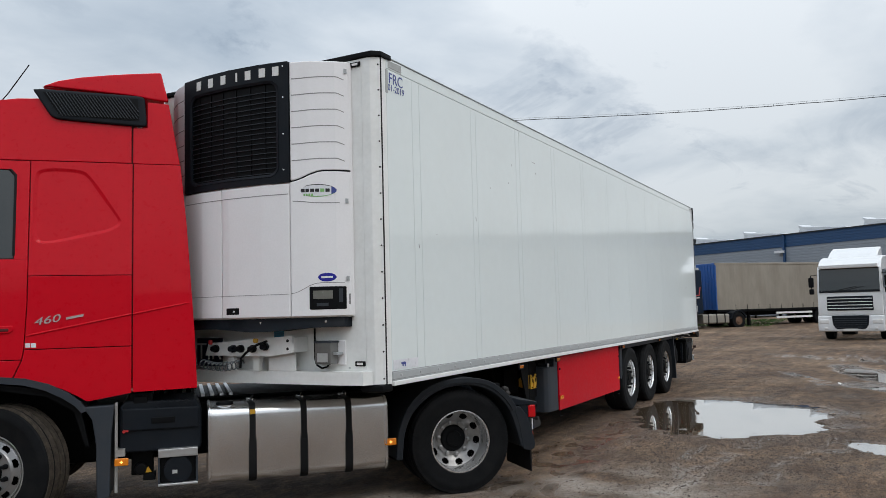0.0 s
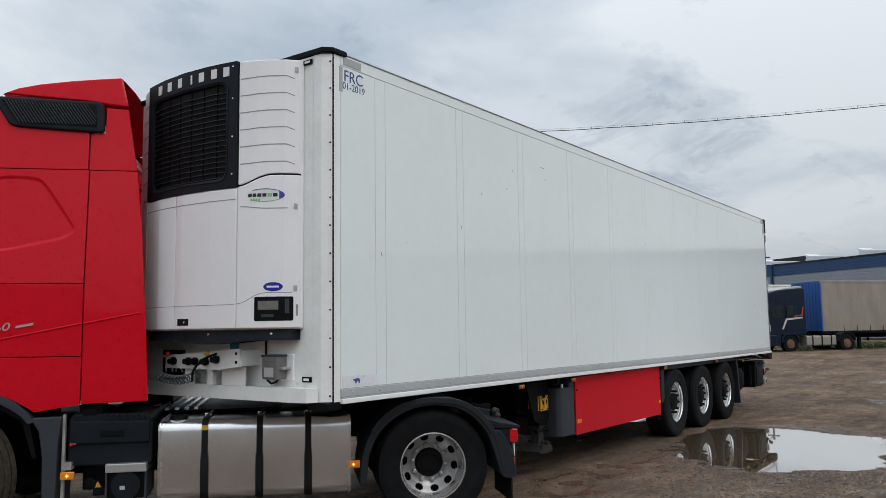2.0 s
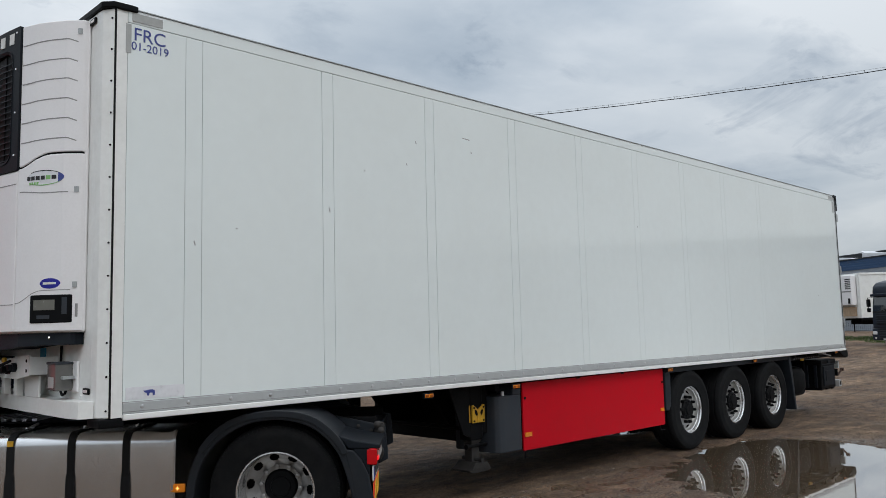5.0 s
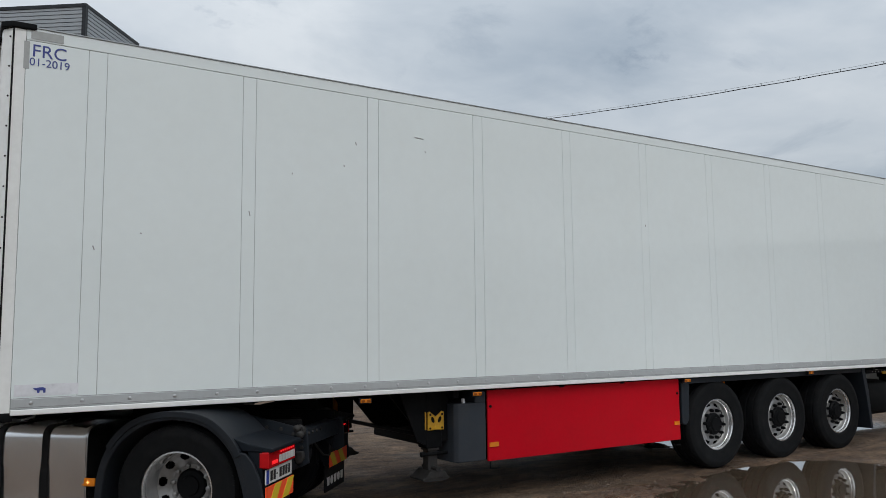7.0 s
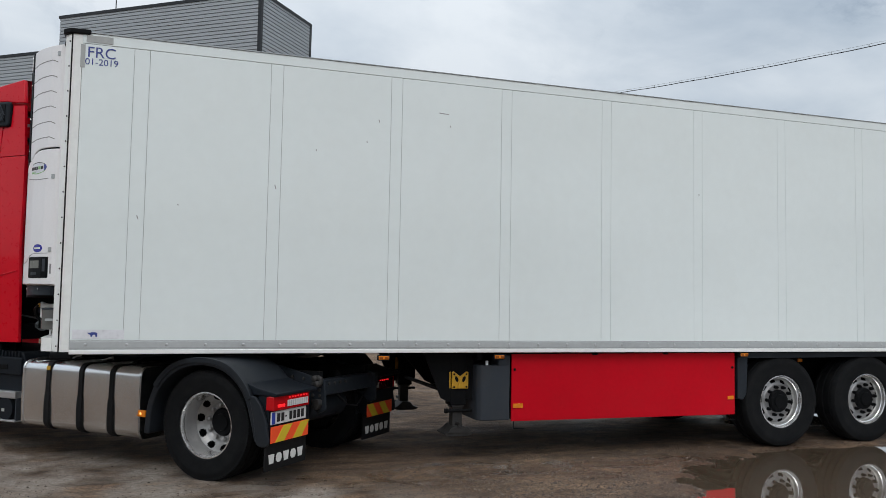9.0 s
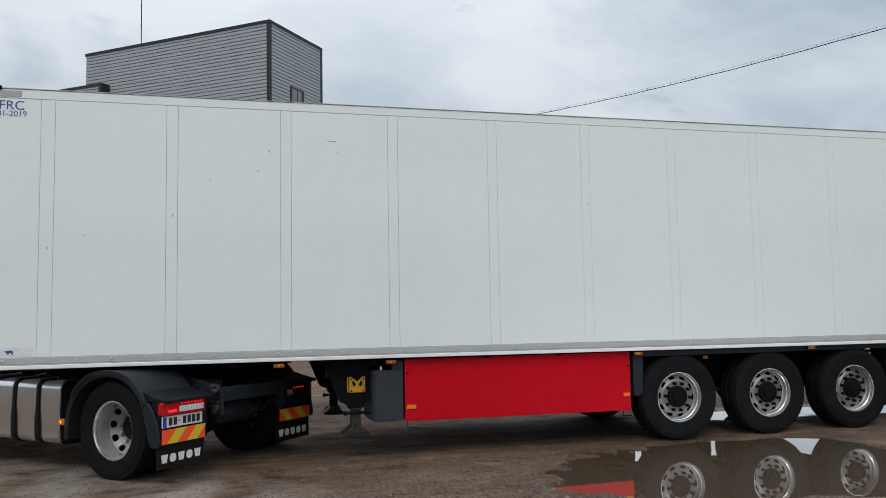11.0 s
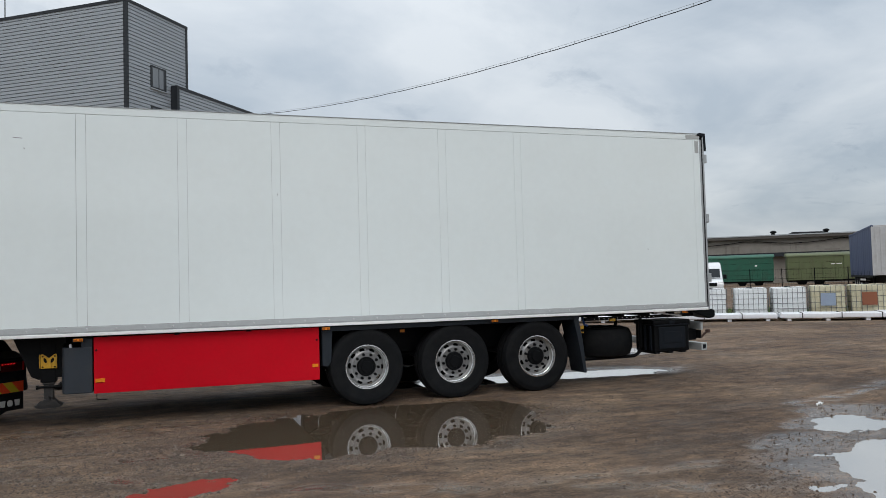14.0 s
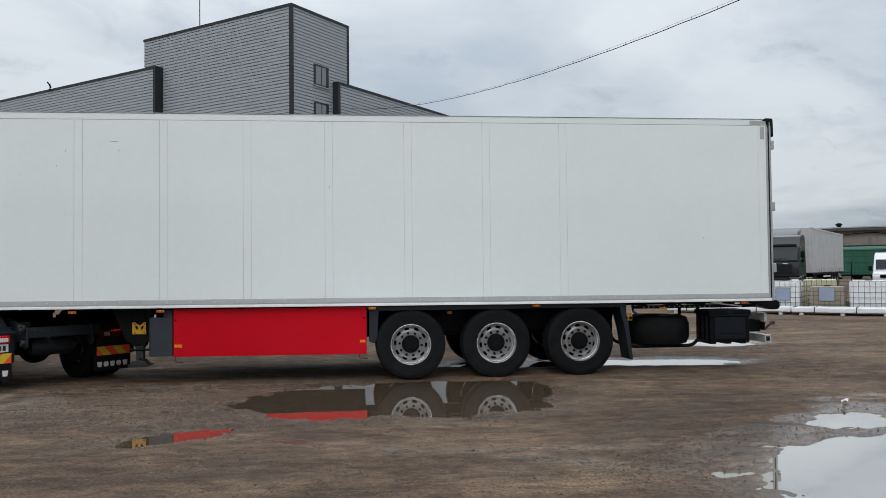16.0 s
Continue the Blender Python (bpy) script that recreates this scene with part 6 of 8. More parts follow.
arch_i = [(0.600, 0.40), (0.545, 0.60), (0.475, 0.78), (0.35, 0.92), (0.20, 1.00), (0.0, 1.03), (-0.20, 1.00), (-0.36, 0.92), (-0.495, 0.79), (-0.575, 0.61), (-0.600, 0.37)]
arch_o, arch_i = rounded_path(arch_o), rounded_path(arch_i)
for s in (-1, 1):
    y0, y1 = (-1.275, -0.62) if s < 0 else (0.62, 1.275)
    set_back = pose(0, 0, 0) if s < 0 else pose(-0.14, 0, -0.03)
    # the far mudguard's darker plastic paints the shade under the trailer
    fend = part("mudguard", Geo().prism(arch_o + arch_i, "y", y0, y1).bent(lambda p: (p.x * (1.0 if s < 0 else 0.94), p.y, p.z)), SOOT_PLASTIC if s < 0 else DARK_PLASTIC, tractor, "dark grey plastic rear mudguard", bevel=0.014, at=pose(0, 0, 0) if s < 0 else pose(-0.12, 0, 0))
    part("mudguard_lip", Geo().prism([(x * 1.01, 0.5 + (z - 0.5) * 1.012) for x, z in arch_o[8:34]] + [(x * 0.93, 0.5 + (z - 0.5) * 0.93) for x, z in arch_o[8:34]][::-1], "y", y0 + (0.02 if s > 0 else -0.012), y0 + (0.03 if s > 0 else 0.03)), SOOT_PLASTIC, fend, bevel=0.005)
    part("rear_shelf", Geo().prism([(0.48, 0.90), (0.60, 0.86), (0.80, 0.825), (0.80, 0.795), (0.56, 0.80)], "y", y0 + 0.03, y1), DARK_PLASTIC, fend, bevel=0.008)
    part("rear_panel", Geo().prism([(0.60, 0.82), (0.72, 0.82), (0.72, 0.40), (0.665, 0.38), (0.61, 0.50)], "y", y0 + 0.04, y1), DARK_PLASTIC, fend, bevel=0.006)
    part("flange", Geo().prism([(0.53, 0.80), (0.60, 0.79), (0.66, 0.72), (0.715, 0.60), (0.752, 0.42), (0.74, 0.375), (0.68, 0.36), (0.62, 0.38), (0.585, 0.60)], "y", y0 - 0.004 if s < 0 else y1 - 0.02, y0 + 0.03 if s < 0 else y1), SOOT_PLASTIC, fend, bevel=0.010)
    ya, yb = (-1.245, -0.700) if s < 0 else (0.66, 1.205)
    light = part("tail_light", Geo().box(0.715, 0.775, ya, yb, 0.672, 0.800), RED_LENS if s < 0 else RED_SHADED, tractor, "red rear light cluster", bevel=0.010, at=set_back)
    part("lamp_side", Geo().box(0.70, 0.776, ya - 0.004, ya + 0.02, 0.68, 0.79) if s < 0 else Geo().box(0.70, 0.778, yb - 0.02, yb + 0.008, 0.68, 0.80), RED_LENS, light, bevel=0.004)
    if s < 0:
        part("reversing_lens", Geo().box(0.774, 0.781, ya + 0.20, yb - 0.03, 0.695, 0.752), CLEAR_LENS, light, bevel=0.004)
        part("lit_segment", Geo().box(0.774, 0.783, ya + 0.06, ya + 0.16, 0.700, 0.725), RED_LIT, light, bevel=0.003)
    if s > 0:
        # the far lamp's white lens is greyed for the shade as well
        part("reversing_lens", Geo().box(0.774, 0.781, ya + 0.10, ya + 0.20, 0.700, 0.760), DECAL_GREY, light, bevel=0.004)
    for i in range(7 if s < 0 else 5):
        part("led", Geo().box(0.774, 0.782, ya + 0.22 + 0.043 * i, ya + 0.238 + 0.043 * i, 0.770, 0.782), RED_LIT, light)
    for i in range(9 if s < 0 else 0):
        part("reflector_cell", Geo().box(0.780, 0.783, ya + 0.215 + 0.033 * i, ya + 0.222 + 0.033 * i, 0.700, 0.748), DECAL_GREY, light)
    if s < 0:
        plate = part("number_plate", Geo().box(0.738, 0.750, -1.235, -0.715, 0.553, 0.663), PLATE_WHITE, tractor, "white number plate with a blue end band", bevel=0.003)
        part("plate_band", Geo().box(0.749, 0.7525, -1.230, -1.185, 0.557, 0.659), PLATE_BLUE, plate)
        for i, w in enumerate((0.042, 0.042, 0.020, 0.042, 0.042, 0.042, 0.042)):
            part("plate_mark", Geo().box(0.749, 0.7525, -1.155 + 0.060 * i, -1.155 + 0.060 * i + w, 0.572 if i != 2 else 0.602, 0.645 if i != 2 else 0.614), INK_BLACK, plate)
    rb = (-1.235, -0.675) if s < 0 else (0.66, 1.22)
    board = part("rear_marking", Geo().box(0.742, 0.750, rb[0], rb[1], 0.395, 0.535), BOARD_RED, tractor, "red and yellow striped rear marking board", bevel=0.002, at=set_back)
    for k in range(2):
        y = rb[0] + 0.06 + 0.26 * k
        pts = [(y, 0.397), (y + 0.13, 0.397), (y + 0.25, 0.533), (y + 0.12, 0.533)]
        if s > 0:
            pts = [(2 * rb[0] + 0.56 - a, b) for a, b in pts]
        part("stripe", Geo().prism(pts, "x", 0.7495, 0.7530), BOARD_YELLOW, board)
    fl = (-1.262, -0.655) if s < 0 else (0.63, 1.245)
    flap = part("mudflap", Geo().prism([(fl[0], 0.155), (fl[1], 0.155), (fl[1], 0.42), (fl[0], 0.42)], "x", 0.700, 0.714), RUBBER, tractor, "black rubber mudflap with a white word mark", at=set_back)
    for i in range(5):
        c = (fl[0] + fl[1]) / 2 - 0.215 + 0.107 * i
        part("word_mark", Geo().prism([(c - 0.042, 0.292), (c + 0.042, 0.292), (c + 0.030, 0.212), (c - 0.030, 0.212)] if i % 2 == 0 else [(c - 0.040, 0.27), (c - 0.02, 0.292), (c + 0.02, 0.292), (c + 0.040, 0.27), (c + 0.040, 0.234), (c + 0.02, 0.212), (c - 0.02, 0.212), (c - 0.040, 0.234)], "x", 0.713, 0.7165), INK_WHITE, flap)
# wheels
DW = wheel_meshes(0.505, 0.300, 0.205, 0.292, RIM, -0.040, 0.128, True)
SW = wheel_meshes(0.525, 0.315, 0.050, 0.290, RIM_GREY, 0.060, 0.110, False)
g = Geo()
for y0, y1 in ((-0.128, -0.078), (-0.066, -0.006), (0.006, 0.066), (0.078, 0.128)):
    g.lathe([(0.515, y0), (0.5265, y0 + 0.002), (0.5265, y1 - 0.002), (0.515, y1)], seg=64)
steer_tread = g.mesh("tread_band", MUDDY_TREAD, smooth=40)
for s in (-1, 1):
    for y in (1.085, 0.745):
        wheel(tractor, DW, pose(0.0, s * y + (0.012 if s < 0 else 0), 0.487, 0, 25, 0 if s < 0 else 180), "muddy black drive tyre on a silver rim")
    steer = wheel(tractor, SW, pose(AXLE - 0.05, s * 1.065, 0.545, 0, 0, -26 if s < 0 else 154), "muddy black steer tyre on a silver rim")
    part("tread_band", steer_tread, None, steer, "mud-caked tread")


# ---- office tower and wings behind the trailer ----
CLAD = material("grey_ribbed_cladding", (0.33, 0.36, 0.385), 0.5, 0.0, vary=0.05, size=1.5, grain=2.0)
CLAD_DARK = material("anthracite_trim", (0.020, 0.023, 0.027), 0.5, vary=0.1, spec=0.3)
WINDOW = material("window_glass", (0.12, 0.135, 0.15), 0.06, coat=0.8)
CONCRETE = material("stained_concrete", (0.26, 0.235, 0.205), 0.85, vary=0.12, size=2.5, grain=6, dirt=(0.13, 0.11, 0.09), dirt_amount=0.55)


def ribbed(g, a, b, z0, z1, out, pitch=0.155, depth=0.03):
    """Horizontal ribbed sheet from a to b (plan points), its ribs standing out along out."""
    rows, z = [], z0
    while z < z1 - 0.001:
        for dz, d in ((0.0, -0.6), (0.042, -0.6), (0.055, 1.0), (0.285, 1.0)):
            if z + dz * pitch / 0.30 < z1:
                rows.append((z + dz * pitch / 0.30, d * depth))
        z += pitch
    rows.append((z1, depth))
    verts = [(p[0] + out[0] * d, p[1] + out[1] * d, z) for z, d in rows for p in (a, b)]
    return g.add(verts, [(2 * i, 2 * i + 1, 2 * i + 3, 2 * i + 2) for i in range(len(rows) - 1)])


office = thing("office_tower", pose(3.89, 24.82, 0, 0, 0, 52), "grey ribbed metal-clad office building with stair tower", "building")
for nm, x0, x1, y0, y1, top in (("tower", 0.0, 4.12, 0.0, 10.40, 13.95), ("low_wing", -0.45, 12.0, 9.0, 34.0, 12.25), ("long_wing", 3.0, 34.0, -0.3, 8.0, 10.85)):
    body = part(nm, Geo().box(x0 + 0.06, x1 - 0.06, y0 + 0.06, y1 - 0.06, 0, top - 0.06), CLAD_DARK, office)
    for w, (a, b, o) in enumerate((((x1, y0), (x0, y0), (0, -1)), ((x0, y0), (x0, y1), (-1, 0)), ((x1, y1), (x1, y0), (1, 0)))):
        if nm == "long_wing" and w == 1 or nm == "low_wing" and w == 0:
            continue
        part("cladding", ribbed(Geo(), a, b, 0, top, o), CLAD, body, smooth=0)
    part("parapet", Geo().box(x0 - 0.05, x1 + 0.05, y0 - 0.06, y0 + 0.10, top - 0.03, top + 0.10).box(x0 - 0.06, x0 + 0.10, y0 - 0.05, y1 + 0.05, top - 0.03, top + 0.10).box(x1 - 0.1, x1 + 0.06, y0, y1, top - 0.03, top + 0.10), CLAD_DARK, body, "anthracite roof edge trim")
    part("corner_trim", Geo().box(x0 - 0.05, x0 + 0.10, y0 - 0.05, y0 + 0.10, 0, top), CLAD_DARK, body)
part("end_wall", Geo().box(-0.52, 0.02, 8.90, 9.04, 0, 12.35), CLAD_DARK, office, "anthracite end panel", bevel=0.01)
part("end_wall", Geo().box(2.90, 3.04, -0.38, 0.02, 0, 10.95), CLAD_DARK, office, "anthracite end panel", bevel=0.01)
part("corner_trim", Geo().box(4.02, 4.17, -0.05, 0.1, 0, 13.95), CLAD_DARK, office)
for z0, z1 in ((10.55, 11.58), (8.72, 9.78)):
    win = part("window", Geo().box(1.50, 2.58, -0.05, 0.10, z0, z1), CLAD_DARK, office, bevel=0.01)
    part("pane", Geo().box(1.62, 2.36, -0.058, -0.045, z0 + 0.09, z1 - 0.09), WINDOW, win)
    part("mullion", Geo().box(2.02, 2.06, -0.066, -0.05, z0 + 0.08, z1 - 0.08), CLAD_DARK, win)
    part("sill", Geo().box(1.45, 2.62, -0.12, 0.0, z0 - 0.04, z0), ALU_GREY, win)
part("mast", Geo().tube([(4.92, 11.8, 12.2), (4.92, 11.8, 20.5)], 0.026, 6), BLACK_STEEL, office)
part("roof_fitting", Geo().tube([(-0.6, 18.0, 12.2), (-0.6, 18.0, 12.62)], 0.03, 6).tube([(-0.6, 17.9, 12.4), (-0.6, 18.25, 12.75)], 0.04, 6), BLACK_STEEL, office)

# ---- overhead cable ----
cable = []
for i in range(161):
    s = -24.9 + 60 * i / 160
    cable.append((13.458 + 0.2756 * s, 3.858 - 0.9613 * s, 6.663 - 0.0396 * s + 0.00349 * s * s))
ob = thing("overhead_cable", pose(0, 0, 0), "thin black aerial cable hung under a steel wire", "cable")
part("cable", Geo().tube([(x, y, z - 0.010 * abs(math.sin(k * 0.75))) for k, (x, y, z) in enumerate(cable)], 0.0085, 6), RUBBER, ob)
part("carrier_wire", Geo().tube([(x, y, z + 0.045) for x, y, z in cable], 0.0035, 5), ALU_GREY, ob)
for k in range(2, 160, 2):
    x, y, z = cable[k]
    part("clip", Geo().box(x - 0.005, x + 0.005, y - 0.007, y + 0.007, z - 0.006, z + 0.050), ALU_GREY, ob)

# ---- blue hall at the yard's end ----
HALL_BLUE = material("blue_hall_cladding", (0.011, 0.056, 0.150), 0.5, 0.0, vary=0.08, size=3.0, grain=4)
HALL_GREY = material("pale_grey_hall_cladding", (0.27, 0.30, 0.34), 0.55, vary=0.06, size=3.0, grain=4)
ROOF_LIGHT = material("translucent_rooflight", (0.72, 0.75, 0.78), 0.4)
hall = thing("warehouse_hall", pose(64.0, -9.5, 0.2, 0, 0, 56.3), "long warehouse with blue and pale grey cladding", "building")
part("wall", ribbed(Geo(), (70, 0), (-40, 0), 0, 6.37, (0, 1), 0.25, 0.015), HALL_GREY, hall, smooth=0)
part("fascia", ribbed(Geo(), (70, 0.05), (-40, 0.05), 6.37, 7.47, (0, 1), 0.25, 0.008), HALL_BLUE, hall, "blue cladding band", smooth=0)
part("body", Geo().box(-40, 70, -30, -0.05, 0, 7.38), HALL_GREY, hall)
part("roof_edge", Geo().box(-40.2, 70.2, -30, 0.15, 7.46, 7.56), CLAD_DARK, hall)
part("upper_roof", Geo().box(34, 70, -25, -8, 7.56, 8.96), CLAD_DARK, hall)
for i in range(7):
    x = -30.6 + 15.2 * i
    part("downpipe", Geo().box(x, x + 0.18, 0.05, 0.25, 0, 7.47), HALL_BLUE, hall)
for i in range(14):
    x = -28 + 6.2 * i
    part("rooflight", Geo().prism([(x + 4.6, 7.56), (x, 7.56), (x, 7.70), (x + 4.2, 8.10), (x + 4.72, 8.30), (x + 4.5, 7.95)], "y", -2.0, -0.3), ROOF_LIGHT, hall, "white translucent rooflight", bevel=0.05)
    part("roof_vent", Geo().box(x + 4.2, x + 5.2, -2.4, -1.2, 7.56, 7.70), ALU_GREY, hall)
part("wall_lamp", Geo().box(15.0, 15.8, 0.1, 0.6, 5.85, 6.05), LABEL_PALE, hall)

# ---- lorries ----
FAR_TYRE = TYRE


def simple_wheel(parent, x, y, r, w, rim_mat, side):
    t = part("wheel", Geo().lathe([(r * 0.52, -w / 2), (r * 0.93, -w / 2), (r, -w / 2 + 0.05), (r, w / 2 - 0.05), (r * 0.93, w / 2), (r * 0.52, w / 2)], seg=28), FAR_TYRE, parent, at=pose(x, y, r))
    s = -1 if side < 0 else 1
    part("rim", Geo().lathe([(r * 0.54, s * (w / 2 - 0.02)), (r * 0.48, s * (w / 2 - 0.05)), (r * 0.30, s * (w / 2 - 0.03)), (r * 0.28, s * w / 2), (0.001, s * (w / 2 + 0.01))], seg=20), rim_mat, t)


def lorry(name, m, label, paint, trim, rim_mat, roof_h=3.55, sun_visor=True, tank_mat=None, bumper=None, decals=None, grille_bars=4, tall=False):
    """A European cab-over tractor. Its front looks to -x, its camera-side flank is at -y."""
    ob = thing(name, m, label, "truck", "parked lorries")
    body = Geo()
    prof = [(0.02, 0.98), (0.0, 1.25), (0.02, 1.97), (0.10, 2.84), (0.28, 2.98), (0.55, roof_h - 0.16), (0.95, roof_h - 0.04), (1.5, roof_h), (2.2, roof_h), (2.25, roof_h - 0.1), (2.25, 0.98)]
    if tall:
        prof = [(0.02, 0.98), (0.0, 1.25), (0.02, 1.85), (0.10, 2.62), (0.12, 2.74), (0.08, 2.86), (0.10, 3.16), (0.26, 3.36), (0.70, 3.48), (1.5, 3.56), (2.4, 3.62), (2.52, 3.56), (2.52, 0.98)]
    up = 0.0 if tall else 0.20
    body.prism(prof, "y", -1.22, 1.22)
    body.bent(lambda p: (p.x, p.y * (1 - 0.05 * max(0, p.z - 2.6)), p.z))
    cab_ = part("cab", body, paint, ob, bevel=0.06, segs=3)
    part("bumper", Geo().prism([(-0.03, 0.36), (-0.05, 0.60), (-0.02, 0.98), (0.55, 0.98), (0.55, 0.55), (0.45, 0.36)], "y", -1.24, 1.24), bumper or paint, ob, bevel=0.05)
    part("windscreen", Geo().prism([(0.003, 1.86 + 0.5 * up), (0.098, 2.64 + up), (0.14, 2.64 + up), (0.06, 1.86 + 0.5 * up)], "y", -1.13, 1.13), GLASS_DARK, cab_, bevel=0.02)
    part("scuttle", Geo().box(-0.015, 0.02, -1.14, 1.14, 1.79 + 0.5 * up, 1.86 + 0.5 * up), DARK_PLASTIC, cab_, bevel=0.008)
    part("grille", Geo().box(-0.025, 0.03, -0.86, 0.86, 1.18, 1.74), DARK_PLASTIC, cab_, bevel=0.03)
    for i in range(grille_bars):
        part("grille_bar", Geo().box(-0.045, -0.02, -0.84, 0.84, 1.25 + 0.125 * i, 1.28 + 0.125 * i), paint, cab_, bevel=0.008)
    part("lower_grille", Geo().prism([(-0.70, 0.98), (0.70, 0.98), (0.66, 0.62), (0.54, 0.46), (-0.54, 0.46), (-0.66, 0.62)], "x", -0.068, -0.03), DARK_PLASTIC, ob, bevel=0.02)
    for i in range(5):
        part("grille_bar", Geo().box(-0.078, -0.066, -0.60, 0.60, 0.52 + 0.085 * i, 0.545 + 0.085 * i), GREY_PLASTIC, ob)
    if sun_visor:
        part("sun_visor", Geo().prism([(-0.10, 2.64 + up), (-0.12, 2.78 + up), (0.20, 2.80 + up), (0.14, 2.66 + up)], "y", -1.1, 1.1), trim, cab_, bevel=0.02)
    for s in (-1, 1):
        part("headlight", Geo().box(-0.062, 0.02, *sorted((s * 0.80, s * 1.18)), 0.66, 0.84), CLEAR_LENS, ob, bevel=0.03)
        part("fog_light", Geo().box(-0.06, 0.02, *sorted((s * 0.86, s * 1.0)), 0.44, 0.54), CLEAR_LENS, ob, bevel=0.02)
        part("side_window", Geo().prism([(0.30, 1.95 + 0.5 * up), (0.38, 2.55 + up), (1.05, 2.60 + up), (1.05, 2.0 + 0.5 * up), (0.75, 1.92 + 0.5 * up)], "y", s * 1.205, s * 1.232), GLASS_DARK, cab_, bevel=0.008)
        part("wiper", Geo().tube([(-0.012, s * 0.15 + 0.2, 1.90 + 0.5 * up), (0.010, s * 0.15 - 0.45, 2.02 + 0.5 * up)], 0.012, 5), BLACK, cab_)
        part("mirror_arm", Geo().tube([(0.15, s * 1.2, 2.62), (-0.05, s * 1.42, 2.6), (-0.05, s * 1.42, 2.0)], 0.02, 6), BLACK, cab_)
        part("mirror", Geo().box(-0.10, 0.05, *sorted((s * 1.32, s * 1.52)), 2.12, 2.52), BLACK, cab_, bevel=0.04)
        part("wide_mirror", Geo().box(-0.10, 0.05, *sorted((s * 1.32, s * 1.50)), 1.84, 2.06), BLACK, cab_, bevel=0.04)
        part("door_line", Geo().box(1.18, 1.195, *sorted((s * 1.21, s * 1.226)), 1.05, 2.75), BLACK, cab_)
        part("step_panel", Geo().prism([(0.05, 0.40), (0.82, 0.40), (0.86, 1.0), (0.05, 1.0)], "y", s * 1.0, s * 1.225), trim, ob, bevel=0.03)
        part("wheel_arch", Geo().prism([(0.84, 0.55), (0.90, 0.86), (1.10, 1.05), (1.45, 1.10), (1.80, 1.05), (2.0, 0.86), (2.05, 0.55), (1.95, 0.55), (1.90, 0.80), (1.75, 0.96), (1.45, 1.01), (1.15, 0.96), (1.0, 0.80), (0.95, 0.55)], "y", s * 0.85, s * 1.235), trim, ob, bevel=0.01)
        simple_wheel(ob, 1.45, s * 1.05, 0.50, 0.32, rim_mat, s)
        simple_wheel(ob, 5.05, s * 0.98, 0.50, 0.56, rim_mat, s)
        part("mudguard", Geo().prism([(4.45, 0.62), (4.60, 0.95), (4.90, 1.10), (5.25, 1.10), (5.55, 0.92), (5.68, 0.60), (5.60, 0.60), (5.48, 0.86), (5.2, 1.04), (4.95, 1.04), (4.68, 0.90), (4.53, 0.60)], "y", s * 0.65, s * 1.24), DARK_PLASTIC, ob)
        tk = part("fuel_tank", Geo().prism(rounded(*sorted((s * 0.60, s * 1.22)), 0.35, 0.92, 0.1), "x", 2.45, 4.35), tank_mat or STEEL, ob, bevel=0.01)
        for x in (2.8, 3.4, 4.0):
            part("strap", Geo().prism(rounded(*sorted((s * 0.60, s * 1.235)), 0.335, 0.935, 0.1), "x", x, x + 0.07), BLACK, tk)
    if tall:
        part("roof_deflector", Geo().prism([(0.75, 3.47), (1.2, 3.60), (2.45, 3.74), (2.50, 3.60)], "y", -1.0, 1.0), DECAL_GREY, cab_, "grey roof deflector", bevel=0.03)
        part("rear_window", Geo().prism([(1.28, 2.02), (1.30, 2.56), (1.72, 2.58), (1.72, 2.04)], "y", -1.232, -1.20), GLASS_DARK, cab_, bevel=0.008)
    else:
        part("roof_spoiler", Geo().prism([(1.0, roof_h - 0.05), (1.6, roof_h + 0.22), (2.2, roof_h + 0.38), (2.3, roof_h + 0.36), (2.3, roof_h - 0.05)], "y", -0.95, 0.95), paint, cab_, bevel=0.05)
    for y in (-0.43, 0.36):
        part("frame_rail", Geo().box(0.5, 6.0, y, y + 0.07, 0.62, 0.92), BLACK_STEEL, ob)
    part("plate", Geo().box(-0.066, -0.06, -0.26, 0.26, 0.385, 0.49), PLATE_WHITE, ob)
    part("maker_strip", Geo().box(-0.055, -0.044, -0.62, -0.36, 1.76, 1.81), INK_WHITE, cab_)
    if decals:
        for pts, mm in decals:
            part("stripe", Geo().prism(pts, "y", -1.228, -1.221), mm, cab_)
    return ob


CURTAIN_BEIGE = material("dirty_beige_tarpaulin", (0.29, 0.26, 0.215), 0.75, vary=0.14, size=1.2, grain=5, stretch=(1, 1, 0.25), dirt=(0.15, 0.125, 0.10), dirt_amount=0.5)
CURTAIN_GREY = material("pale_grey_tarpaulin", (0.50, 0.50, 0.50), 0.7, vary=0.08, size=1.2, grain=5, dirt=(0.30, 0.28, 0.26), dirt_amount=0.35)
BLUE_STEEL = material("blue_painted_headboard", (0.010, 0.095, 0.36), 0.45, vary=0.1, size=0.6, dirt=(0.06, 0.07, 0.10), dirt_amount=0.3)


